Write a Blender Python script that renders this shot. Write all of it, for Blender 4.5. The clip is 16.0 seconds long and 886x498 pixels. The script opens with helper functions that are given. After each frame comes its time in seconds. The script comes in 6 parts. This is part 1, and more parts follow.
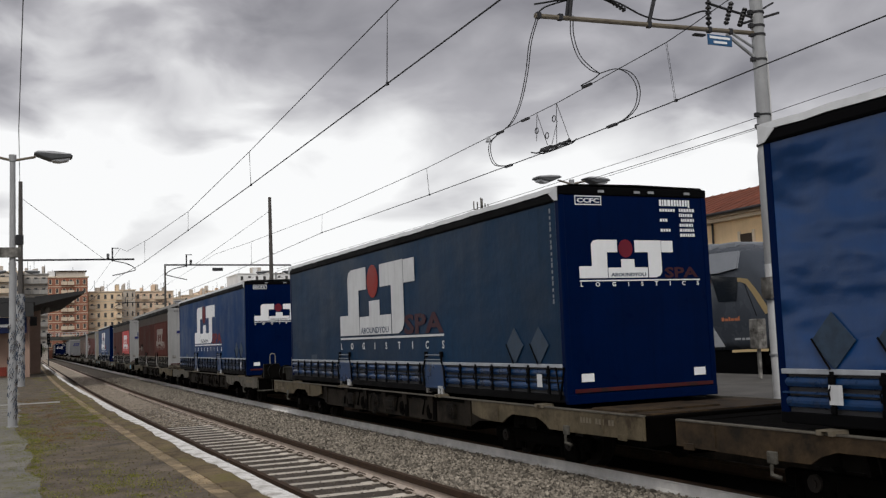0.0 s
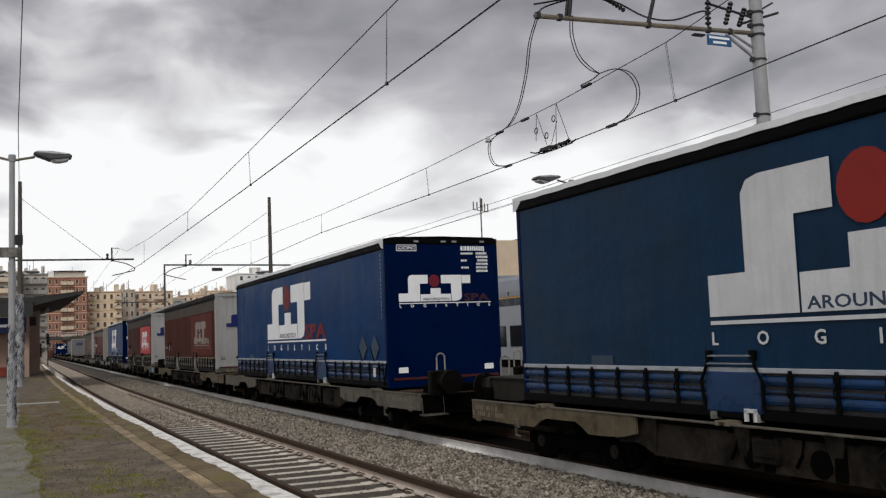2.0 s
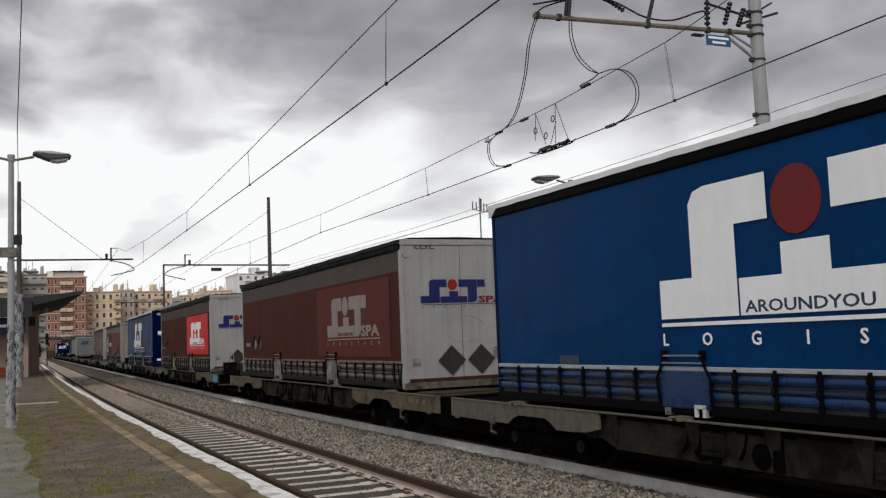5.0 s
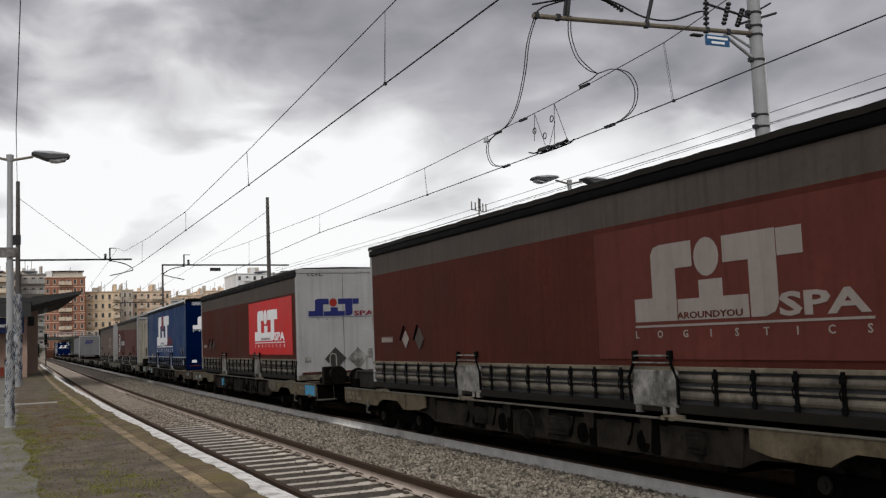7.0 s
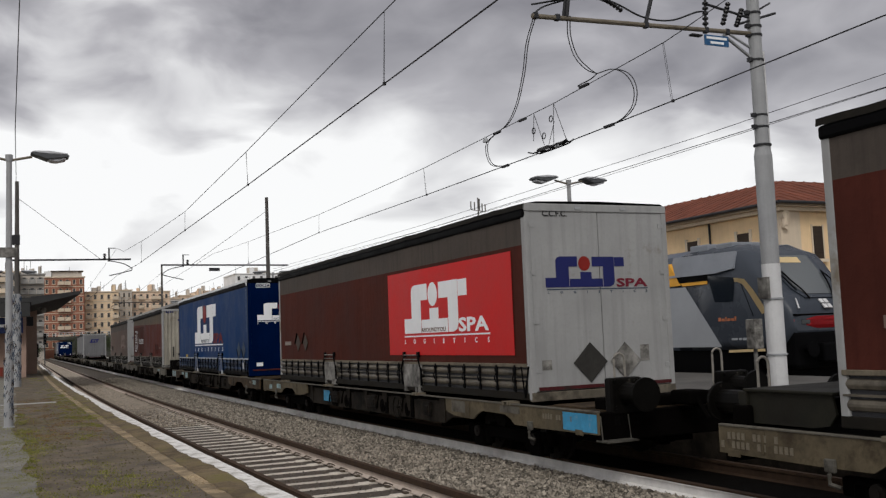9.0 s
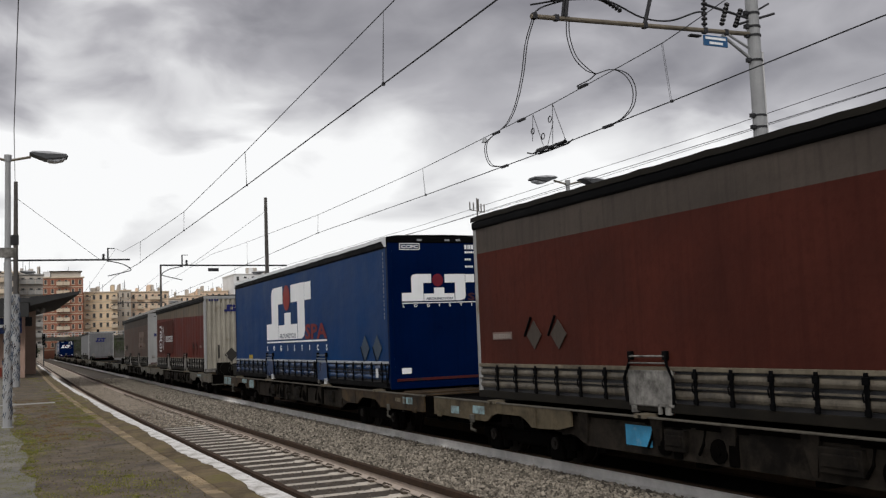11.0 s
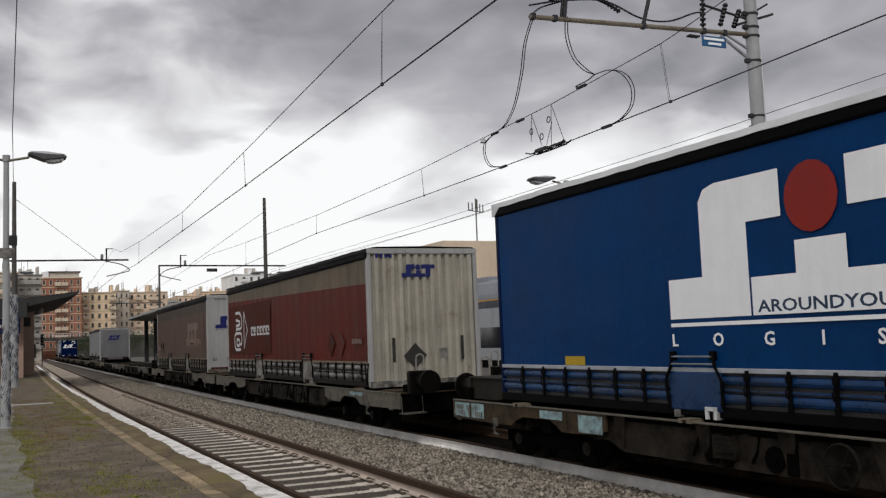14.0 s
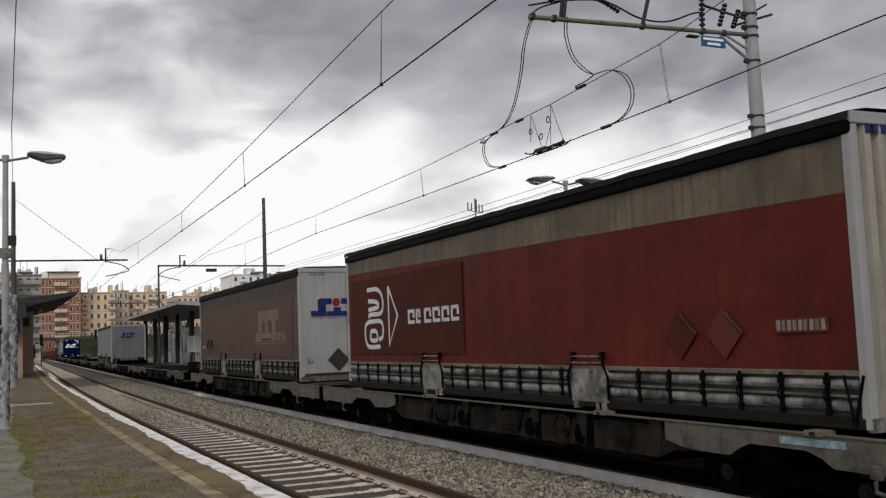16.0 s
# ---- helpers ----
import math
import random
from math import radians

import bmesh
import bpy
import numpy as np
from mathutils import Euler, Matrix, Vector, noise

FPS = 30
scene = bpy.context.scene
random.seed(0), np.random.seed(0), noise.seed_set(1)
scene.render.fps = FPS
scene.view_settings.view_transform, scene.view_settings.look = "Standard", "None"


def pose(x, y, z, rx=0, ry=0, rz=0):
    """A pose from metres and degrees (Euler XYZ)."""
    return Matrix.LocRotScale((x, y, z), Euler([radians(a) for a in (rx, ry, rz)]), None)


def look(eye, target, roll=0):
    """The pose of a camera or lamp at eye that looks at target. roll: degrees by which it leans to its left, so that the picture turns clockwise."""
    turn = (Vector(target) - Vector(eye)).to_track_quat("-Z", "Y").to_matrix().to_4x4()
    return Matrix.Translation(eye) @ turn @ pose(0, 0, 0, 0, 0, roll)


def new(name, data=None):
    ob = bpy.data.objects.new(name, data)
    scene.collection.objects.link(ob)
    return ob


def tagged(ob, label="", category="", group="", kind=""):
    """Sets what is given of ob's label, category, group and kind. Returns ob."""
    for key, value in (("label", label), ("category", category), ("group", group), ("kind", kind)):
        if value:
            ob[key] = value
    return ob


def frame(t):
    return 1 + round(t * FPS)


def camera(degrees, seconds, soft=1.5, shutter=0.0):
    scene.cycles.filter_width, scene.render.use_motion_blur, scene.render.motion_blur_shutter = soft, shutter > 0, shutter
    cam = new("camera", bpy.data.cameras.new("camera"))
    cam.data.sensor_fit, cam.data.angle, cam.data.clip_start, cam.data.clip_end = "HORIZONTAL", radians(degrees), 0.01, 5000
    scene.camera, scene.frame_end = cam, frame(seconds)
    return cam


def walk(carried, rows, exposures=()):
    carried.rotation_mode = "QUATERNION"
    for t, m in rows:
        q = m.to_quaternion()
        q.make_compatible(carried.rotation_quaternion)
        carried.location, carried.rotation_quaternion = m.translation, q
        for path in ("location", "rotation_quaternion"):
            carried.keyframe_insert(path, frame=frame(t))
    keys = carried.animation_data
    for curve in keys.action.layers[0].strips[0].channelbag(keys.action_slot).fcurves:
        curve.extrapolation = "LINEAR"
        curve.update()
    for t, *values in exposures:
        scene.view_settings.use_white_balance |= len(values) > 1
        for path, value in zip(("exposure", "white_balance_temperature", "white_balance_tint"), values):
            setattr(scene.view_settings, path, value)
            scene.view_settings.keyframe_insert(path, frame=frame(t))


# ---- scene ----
# the eye stands on the platform, 1.73 m over the rails, and swings slowly to the right
cam = camera(49.19, 16.0, soft=1.3)


def view(pan, lift):
    yaw, pitch = 0.4318 + radians(pan), 0.0901 + radians(lift)
    way = Vector((math.sin(yaw) * math.cos(pitch), math.cos(yaw) * math.cos(pitch), math.sin(pitch)))
    eye = Vector((0, 0, 1.7256))
    return look(eye, eye + way, -2.25)


walk(cam, [(t, view(a, b)) for t, a, b in (
    (0, 0, 0), (2, .03, 0), (4, .05, 0), (6.5, .12, 0), (9, .18, 0), (11.5, .26, .02), (12.5, .3, .03), (14, .32, .035), (16, .36, .04))])

# ---- world, sun, exposure ----
scene.view_settings.exposure = 0.0
world = bpy.data.worlds.new("overcast")
scene.world = world
world.use_nodes = True


def overcast():
    nt = world.node_tree
    N, L = nt.nodes, nt.links
    N.clear()
    out, bg = N.new("ShaderNodeOutputWorld"), N.new("ShaderNodeBackground")
    sky = N.new("ShaderNodeTexSky")
    sky.sky_type, sky.sun_disc = "NISHITA", False
    sky.sun_elevation, sky.sun_rotation = radians(41), radians(-150)
    co, sep = N.new("ShaderNodeTexCoord"), N.new("ShaderNodeSeparateXYZ")
    L.new(co.outputs["Generated"], sep.inputs[0])

    def m(op, a, b=None, clamp=False):
        n = N.new("ShaderNodeMath")
        n.operation, n.use_clamp = op, clamp
        for i, v in enumerate((a, b)):
            if v is None:
                continue
            if isinstance(v, (int, float)):
                n.inputs[i].default_value = v
            else:
                L.new(v, n.inputs[i])
        return n.outputs[0]

    # heaped clouds, somewhat flattened
    cmb = N.new("ShaderNodeVectorMath")
    cmb.operation = "MULTIPLY"
    L.new(co.outputs["Generated"], cmb.inputs[0])
    cmb.inputs[1].default_value = (1.0, 1.0, 2.1)

    def clouds(scale, detail, off, warp=0.4):
        mp = N.new("ShaderNodeMapping")
        mp.inputs["Location"].default_value = off
        L.new(cmb.outputs[0], mp.inputs[0])
        n = N.new("ShaderNodeTexNoise")
        n.inputs["Scale"].default_value, n.inputs["Detail"].default_value = scale, detail
        n.inputs["Roughness"].default_value, n.inputs["Distortion"].default_value = 0.45, warp
        L.new(mp.outputs[0], n.inputs["Vector"])
        return n.outputs["Fac"]

    big, small = clouds(3.6, 3, (1.94, 1.05, 0), 0.3), clouds(8.5, 6, (4.74, 3.45, 0), 0.4)
    # bright under the far edge of the cloud, greyer above it, brighter again overhead
    low = N.new("ShaderNodeMapRange")
    low.interpolation_type = "SMOOTHSTEP"
    L.new(sep.outputs[2], low.inputs[0])
    for i, v in ((1, 0.08), (2, 0.33), (3, 1.0), (4, 0.0)):
        low.inputs[i].default_value = v
    high = N.new("ShaderNodeMapRange")
    high.interpolation_type = "SMOOTHSTEP"
    L.new(sep.outputs[2], high.inputs[0])
    for i, v in ((1, 0.42), (2, 0.95), (3, 0.0), (4, 1.0)):
        high.inputs[i].default_value = v
    body = m("ADD", m("MULTIPLY", m("SUBTRACT", big, 0.5), 1.1), m("MULTIPLY", m("SUBTRACT", small, 0.5), 1.15))
    west = m("MULTIPLY", sep.outputs[0], -0.16)

    def bank(way, wide, amount):
        """A broad bank of cloud round one direction, brighter or darker than the rest."""
        dot = N.new("ShaderNodeVectorMath")
        dot.operation = "DOT_PRODUCT"
        L.new(co.outputs["Generated"], dot.inputs[0])
        dot.inputs[1].default_value = Vector(way).normalized()
        r = N.new("ShaderNodeMapRange")
        r.interpolation_type = "SMOOTHSTEP"
        L.new(m("ADD", dot.outputs["Value"], m("MULTIPLY", m("SUBTRACT", small, 0.5), wide * 1.6)), r.inputs[0])
        for i, v in ((1, 1 - wide), (2, 1.0), (3, 0.0), (4, amount)):
            r.inputs[i].default_value = v
        return r.outputs[0]

    banks = [bank((.10, .965, .245), .016, .36), bank((.02, .97, .235), .010, .12), bank((.05, .945, .325), .012, -.05), bank((.30, .90, .30), .03, .02), bank((.50, .80, .33), .03, -.10), bank((.68, .68, .26), .06, -.10), bank((.57, .79, .155), .014, .30), bank((.16, .972, .170), .005, -.16)]
    for q in banks:
        body = m("ADD", body, q)
    v = m("ADD", m("ADD", m("ADD", body, 0.22), west), m("ADD", m("MULTIPLY", low.outputs[0], 0.9), m("MULTIPLY", high.outputs[0], 0.42)))
    ramp = N.new("ShaderNodeValToRGB")
    e = ramp.color_ramp.elements
    e[0].position, e[0].color = -0.0, (0.235, 0.228, 0.250, 1)
    e[1].position, e[1].color = 0.96, (1.0, 1.0, 1.0, 1)
    mid = ramp.color_ramp.elements.new(0.45)
    mid.color = (0.470, 0.460, 0.485, 1)
    L.new(v, ramp.inputs[0])
    mix = N.new("ShaderNodeMix")
    mix.data_type = "RGBA"
    mix.inputs[0].default_value = 0.94
    scale = N.new("ShaderNodeVectorMath")
    scale.operation = "SCALE"
    scale.inputs[3].default_value = 0.08
    L.new(sky.outputs[0], scale.inputs[0])
    L.new(scale.outputs[0], mix.inputs[6])
    L.new(ramp.outputs[0], mix.inputs[7])
    L.new(mix.outputs[2], bg.inputs[0])
    bg.inputs[1].default_value = 1.0
    L.new(bg.outputs[0], out.inputs[0])


overcast()
sun = new("sun", bpy.data.lights.new("sun", "SUN"))
sun.data.energy, sun.data.angle, sun.data.color = 1.35, radians(25), (1.0, 0.97, 0.93)
sun.matrix_world = look((-24, -42, 42), (0, 0, 0))

# ---- materials ----
MATS = {}


def mat(name, col, rough=0.7, metal=0.0, var=0.25, scale=3.0, fine=40.0, bump=0.15, dirt=None, dirt_amount=0.0, dirt_scale=1.2, per_piece=0.0, spec=0.16, streak=0.0, depth=0.01, fold=0.0):
    if name in MATS:
        return MATS[name]
    M = bpy.data.materials.new(name)
    M.use_nodes = True
    nt = M.node_tree
    N, L = nt.nodes, nt.links
    b = N["Principled BSDF"]
    b.inputs["Metallic"].default_value = metal
    b.inputs["Specular IOR Level"].default_value = spec
    co = N.new("ShaderNodeTexCoord").outputs["Object"]

    def noise_at(s, detail=4.0, stretch=None, rough_=0.6):
        v = co
        if stretch:
            mp = N.new("ShaderNodeMapping")
            mp.inputs["Scale"].default_value = stretch
            L.new(co, mp.inputs[0])
            v = mp.outputs[0]
        n = N.new("ShaderNodeTexNoise")
        n.inputs["Scale"].default_value, n.inputs["Detail"].default_value, n.inputs["Roughness"].default_value = s, detail, rough_
        L.new(v, n.inputs["Vector"])
        return n.outputs["Fac"]

    def mixed(a, bcol, fac, mode="MIX"):
        x = N.new("ShaderNodeMix")
        x.data_type, x.blend_type = "RGBA", mode
        for sock, val in ((x.inputs[0], fac), (x.inputs[6], a), (x.inputs[7], bcol)):
            if isinstance(val, bpy.types.NodeSocket):
                L.new(val, sock)
            elif isinstance(val, (int, float)):
                sock.default_value = val
            else:
                sock.default_value = (*val, 1)
        return x.outputs[2]

    def ramped(fac, lo, hi, to0=0.0, to1=1.0):
        r = N.new("ShaderNodeMapRange")
        L.new(fac, r.inputs[0])
        for i, v in ((1, lo), (2, hi), (3, to0), (4, to1)):
            r.inputs[i].default_value = v
        return r.outputs[0]

    big, small = noise_at(scale), noise_at(fine, 3.0)
    dark = tuple(c * (1 - var) for c in col)
    light = tuple(min(1, c * (1 + var * 0.8)) for c in col)
    c = mixed(dark, light, ramped(big, 0.3, 0.7))
    c = mixed(c, tuple(x * (1 - var * 1.2) for x in col), ramped(small, 0.5, 0.75, 0, 0.45))
    if streak:
        s = noise_at(1.0, 5.0, (9.0, 9.0, 0.5))
        c = mixed(c, tuple(x * 0.45 for x in col), ramped(s, 0.48, 0.72, 0, streak))
    if dirt:
        c = mixed(c, dirt, ramped(noise_at(dirt_scale, 6.0, None, 0.68), 0.62 - dirt_amount * 0.35, 0.74 - dirt_amount * 0.2, 0, 0.9))
    if per_piece:
        info = N.new("ShaderNodeObjectInfo").outputs["Random"]
        isl = N.new("ShaderNodeNewGeometry").outputs["Random Per Island"]
        add = N.new("ShaderNodeMath")
        add.operation = "ADD"
        L.new(info, add.inputs[0])
        L.new(isl, add.inputs[1])
        fr = N.new("ShaderNodeMath")
        fr.operation = "FRACT"
        L.new(add.outputs[0], fr.inputs[0])
        hsv = N.new("ShaderNodeHueSaturation")
        L.new(ramped(fr.outputs[0], 0, 1, 1 - per_piece, 1 + per_piece), hsv.inputs["Value"])
        L.new(c, hsv.inputs["Color"])
        c = hsv.outputs[0]
    L.new(c, b.inputs["Base Color"])
    L.new(ramped(big, 0.25, 0.75, max(0.05, rough - 0.12), min(1, rough + 0.12)), b.inputs["Roughness"])
    if bump:
        bp = N.new("ShaderNodeBump")
        bp.inputs["Strength"].default_value, bp.inputs["Distance"].default_value = bump, depth
        L.new(small, bp.inputs["Height"])
        L.new(bp.outputs[0], b.inputs["Normal"])
        if fold:
            # broad soft creases of a slack sheet
            fb = N.new("ShaderNodeBump")
            fb.inputs["Strength"].default_value, fb.inputs["Distance"].default_value = 1.0, fold
            L.new(noise_at(1.0, 2.5, (1.0, 0.55, 1.1), 0.5), fb.inputs["Height"])
            L.new(fb.outputs[0], bp.inputs["Normal"])
    MATS[name] = M
    return M


def glassy(name, col, rough=0.08):
    M = bpy.data.materials.new(name)
    M.use_nodes = True
    b = M.node_tree.nodes["Principled BSDF"]
    b.inputs["Base Color"].default_value = (*col, 1)
    b.inputs["Roughness"].default_value = rough
    b.inputs["Specular IOR Level"].default_value = 0.6
    return M


BLUE = mat("blue_tarpaulin", (0.001, 0.034, 0.122), 0.38, var=0.22, scale=0.8, fine=9, bump=0.12, depth=0.02, streak=0.25, fold=0.045, spec=0.03)
BLUE_BRIGHT = mat("bright_blue_tarpaulin", (0.0012, 0.033, 0.122), 0.5, var=0.18, scale=0.8, fine=9, bump=0.2, depth=0.02, streak=0.2, fold=0.05, spec=0.06)
BLUE_CREASED = mat("creased_blue_tarpaulin", (0.001, 0.036, 0.135), 0.36, var=0.2, scale=0.8, fine=9, bump=0.15, depth=0.02, streak=0.2, fold=0.35, spec=0.4)
BLUE_DULL = mat("dusty_blue_tarpaulin", (0.0042, 0.0255, 0.062), 0.5, var=0.28, scale=0.7, fine=9, bump=0.2, depth=0.02, streak=0.35, fold=0.05, spec=0.1)
BLUE_END = mat("blue_panel", (0.0001, 0.0065, 0.040), 0.34, var=0.2, scale=1.2, fine=14, bump=0.1, streak=0.3, spec=0.02)
BLUE_STEEL = mat("blue_painted_steel", (0.003, 0.032, 0.105), 0.32, spec=0.3, var=0.4, scale=3, fine=30, dirt=(0.018, 0.026, 0.04), dirt_amount=0.3)
BROWN = mat("faded_red_brown_tarpaulin", (0.070, 0.0195, 0.0135), 0.7, var=0.28, scale=0.7, fine=9, bump=0.25, depth=0.02, streak=0.35, fold=0.028, spec=0.06)
TAUPE = mat("grimy_taupe_tarpaulin", (0.072, 0.058, 0.048), 0.75, var=0.22, scale=0.8, fine=10, bump=0.25, depth=0.02, streak=0.5, fold=0.028, spec=0.2)
TAUPE_RED = mat("dull_brick_tarpaulin", (0.105, 0.030, 0.023), 0.7, var=0.2, scale=0.8, fine=10, bump=0.2, depth=0.02, streak=0.3, fold=0.021, spec=0.08)
TAUPE_BROWN = mat("dull_brown_tarpaulin", (0.092, 0.056, 0.042), 0.7, var=0.25, scale=0.8, fine=10, bump=0.2, depth=0.02, streak=0.35, fold=0.021, spec=0.2)
LITTER = mat("platform_litter", (0.15, 0.125, 0.075), 0.9, var=0.4, scale=8, per_piece=0.35)
BEIGE = mat("stained_beige_tarpaulin", (0.135, 0.108, 0.078), 0.7, var=0.4, scale=1.0, fine=12, bump=0.2, streak=0.75, fold=0.021, spec=0.2)
BRICK_RED = mat("brick_red_tarpaulin", (0.098, 0.018, 0.0125), 0.6, var=0.35, scale=0.8, fine=10, bump=0.2, depth=0.02, streak=0.35, fold=0.028, spec=0.08)
RED = mat("bright_red_tarpaulin", (0.55, 0.012, 0.012), 0.5, var=0.12, scale=1.0, fine=12, bump=0.15)
GREYSIDE = mat("grey_tarpaulin", (0.15, 0.15, 0.155), 0.6, var=0.2, scale=0.8, fine=10, bump=0.2, streak=0.4, fold=0.028, spec=0.2)
GREYEND = mat("off_white_panel", (0.325, 0.325, 0.32), 0.5, var=0.14, scale=1.0, fine=20, bump=0.06, streak=0.3, dirt=(0.17, 0.14, 0.10), dirt_amount=0.05)
GREYSTEEL = mat("dirty_grey_steel", (0.26, 0.25, 0.23), 0.55, var=0.5, scale=4, fine=25, dirt=(0.02, 0.017, 0.014), dirt_amount=0.6, dirt_scale=3.0, streak=0.5)
RACK = mat("grimy_brown_steel", (0.135, 0.116, 0.088), 0.45, var=0.45, scale=3, fine=25, dirt=(0.02, 0.016, 0.012), dirt_amount=0.45, dirt_scale=2.5, streak=0.3, spec=0.3)
RACKSTRIP = mat("stained_tan_strip", (0.17, 0.145, 0.105), 0.6, var=0.35, scale=3, fine=25, streak=0.3, dirt=(0.05, 0.04, 0.03), dirt_amount=0.3)
SILL = mat("sooty_sill", (0.014, 0.012, 0.009), 0.7, var=0.4, scale=3, spec=0.1)
BLACK = mat("black_rubber", (0.0026, 0.0026, 0.003), 0.6, var=0.3, spec=0.04)
ROOFSHEET = mat("pale_roof_sheet", (0.62, 0.63, 0.64), 0.5, var=0.12, scale=2, fine=15, bump=0.3)
WHITE = mat("white_lettering", (0.84, 0.85, 0.86), 0.55, var=0.05, scale=2, fine=30, bump=0.05, streak=0.06)
WHITE_FADED = mat("faded_white_lettering", (0.27, 0.235, 0.21), 0.7, var=0.14, scale=2, fine=30, bump=0.05, streak=0.3)
ROSE = mat("ghosted_rose_print", (0.18, 0.125, 0.105), 0.65, var=0.2, scale=2, fine=30)
REDPRINT = mat("red_print", (0.24, 0.02, 0.015), 0.55, var=0.12, scale=2)
REDDULL = mat("worn_red_print", (0.17, 0.018, 0.02), 0.6, var=0.2, scale=2, streak=0.2)
REDGHOST = mat("ghosted_red_print", (0.05, 0.017, 0.025), 0.6, var=0.25, scale=2, streak=0.3)
REDDARK = mat("dull_red_print", (0.16, 0.016, 0.03), 0.55, var=0.15, scale=2)
NAVY = mat("navy_print", (0.016, 0.02, 0.11), 0.5, var=0.1)
BLUEGREY = mat("blue_grey_print", (0.03, 0.05, 0.09), 0.6, var=0.1)
WHITE_GREY = mat("greyed_white_lettering", (0.58, 0.59, 0.60), 0.6, var=0.1, scale=2, fine=30, streak=0.2)
PLACARD_BLUE = mat("blue_grey_placard", (0.032, 0.052, 0.082), 0.45, var=0.25, scale=8)
# soot on the wagon webs; on the island platform's face it stands for shade
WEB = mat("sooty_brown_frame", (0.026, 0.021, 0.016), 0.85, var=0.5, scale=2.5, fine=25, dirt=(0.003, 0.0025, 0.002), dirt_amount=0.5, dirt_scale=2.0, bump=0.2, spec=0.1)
PLACARD = mat("grey_placard", (0.17, 0.19, 0.22), 0.45, var=0.2, scale=8)
PLACARD_DARK = mat("dark_placard", (0.035, 0.033, 0.03), 0.6, var=0.3, scale=8)
YELLOW = mat("yellow_plate", (0.42, 0.28, 0.02), 0.5, var=0.12)
FRAME = mat("wagon_brown_paint", (0.058, 0.038, 0.020), 0.7, var=0.5, scale=2, fine=25, dirt=(0.010, 0.008, 0.006), dirt_amount=0.5, dirt_scale=2.2, bump=0.2)
FRAME_GREY = mat("wagon_grey_paint", (0.085, 0.08, 0.068), 0.65, var=0.45, scale=2, fine=25, dirt=(0.014, 0.011, 0.008), dirt_amount=0.45, dirt_scale=2.2, bump=0.2)
FRAME_OLIVE = mat("wagon_olive_brown_paint", (0.112, 0.090, 0.056), 0.7, var=0.4, scale=2, fine=25, dirt=(0.035, 0.024, 0.014), dirt_amount=0.35, dirt_scale=2.2, bump=0.2, streak=0.3)
FRAME_PALE = mat("wagon_pale_grey_paint", (0.125, 0.114, 0.093), 0.65, var=0.4, scale=2, fine=25, dirt=(0.03, 0.024, 0.018), dirt_amount=0.35, dirt_scale=2.0, bump=0.2, streak=0.4)
STRIPE = mat("dirty_red_stripe", (0.075, 0.012, 0.014), 0.6, var=0.35, scale=4, dirt=(0.02, 0.016, 0.014), dirt_amount=0.4, dirt_scale=4)
# steel of the wagons' under-parts, with the shade below the deck in its colour
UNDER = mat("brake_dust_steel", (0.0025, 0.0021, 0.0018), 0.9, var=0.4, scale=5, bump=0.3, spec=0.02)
WHEEL = mat("worn_wheel_steel", (0.016, 0.013, 0.011), 0.7, metal=0.2, var=0.3, scale=6)
GALV = mat("galvanised_steel", (0.36, 0.37, 0.38), 0.45, metal=0.35, var=0.2, scale=4, fine=40)
BUFFER = mat("greasy_buffer_steel", (0.004, 0.0036, 0.003), 0.5, var=0.4, scale=5, spec=0.06, dirt=(0.11, 0.10, 0.08), dirt_amount=0.0, dirt_scale=3.0)
HEM = mat("pale_grey_hem", (0.34, 0.36, 0.39), 0.55, var=0.2, scale=4, fine=30)
SKYBLUE = mat("sky_blue_patch", (0.05, 0.27, 0.46), 0.5, var=0.3, scale=4, dirt=(0.28, 0.36, 0.42), dirt_amount=0.15, dirt_scale=5)
GRAFFITI = mat("pale_turquoise_graffiti", (0.26, 0.38, 0.40), 0.55, var=0.35, scale=9, fine=60, dirt=(0.10, 0.10, 0.095), dirt_amount=0.5, dirt_scale=7)
RUST = mat("rail_rust", (0.058, 0.036, 0.023), 0.85, var=0.35, scale=6, fine=60, bump=0.3)
RAILWEB = mat("dusty_rail_web", (0.52, 0.44, 0.375), 0.9, var=0.18, scale=4, fine=50, bump=0.2)
RAILWEB_GREY = mat("dusty_grey_rail_web", (0.72, 0.70, 0.67), 0.9, var=0.18, scale=4, fine=50, bump=0.2)
SLEEPER = mat("concrete_sleeper", (0.53, 0.48, 0.415), 0.9, var=0.2, scale=3, fine=60, bump=0.3, dirt=(0.16, 0.12, 0.09), dirt_amount=0.2, per_piece=0.12)
BALLAST = mat("ballast_stone", (0.10, 0.085, 0.07), 0.92, var=0.35, scale=5, fine=26, bump=1.0, depth=0.05, dirt=(0.11, 0.08, 0.06), dirt_amount=0.2)
STONE = mat("loose_ballast_stone", (0.255, 0.225, 0.183), 0.9, var=0.3, scale=8, fine=60, bump=0.4, per_piece=0.7)
STONE_DARK = mat("brown_stained_ballast", (0.125, 0.104, 0.082), 0.92, var=0.4, scale=8, fine=60, bump=0.4, per_piece=0.6)
ISLAND = mat("grey_island_asphalt", (0.105, 0.10, 0.092), 0.7, var=0.4, scale=1.5, fine=30)
HANDRAIL = mat("rusted_handrail", (0.26, 0.24, 0.21), 0.6, var=0.3, scale=6)
OLIVE = mat("olive_wagon_paint", (0.017, 0.016, 0.011), 0.7, var=0.4, scale=3, dirt=(0.010, 0.008, 0.006), dirt_amount=0.45)
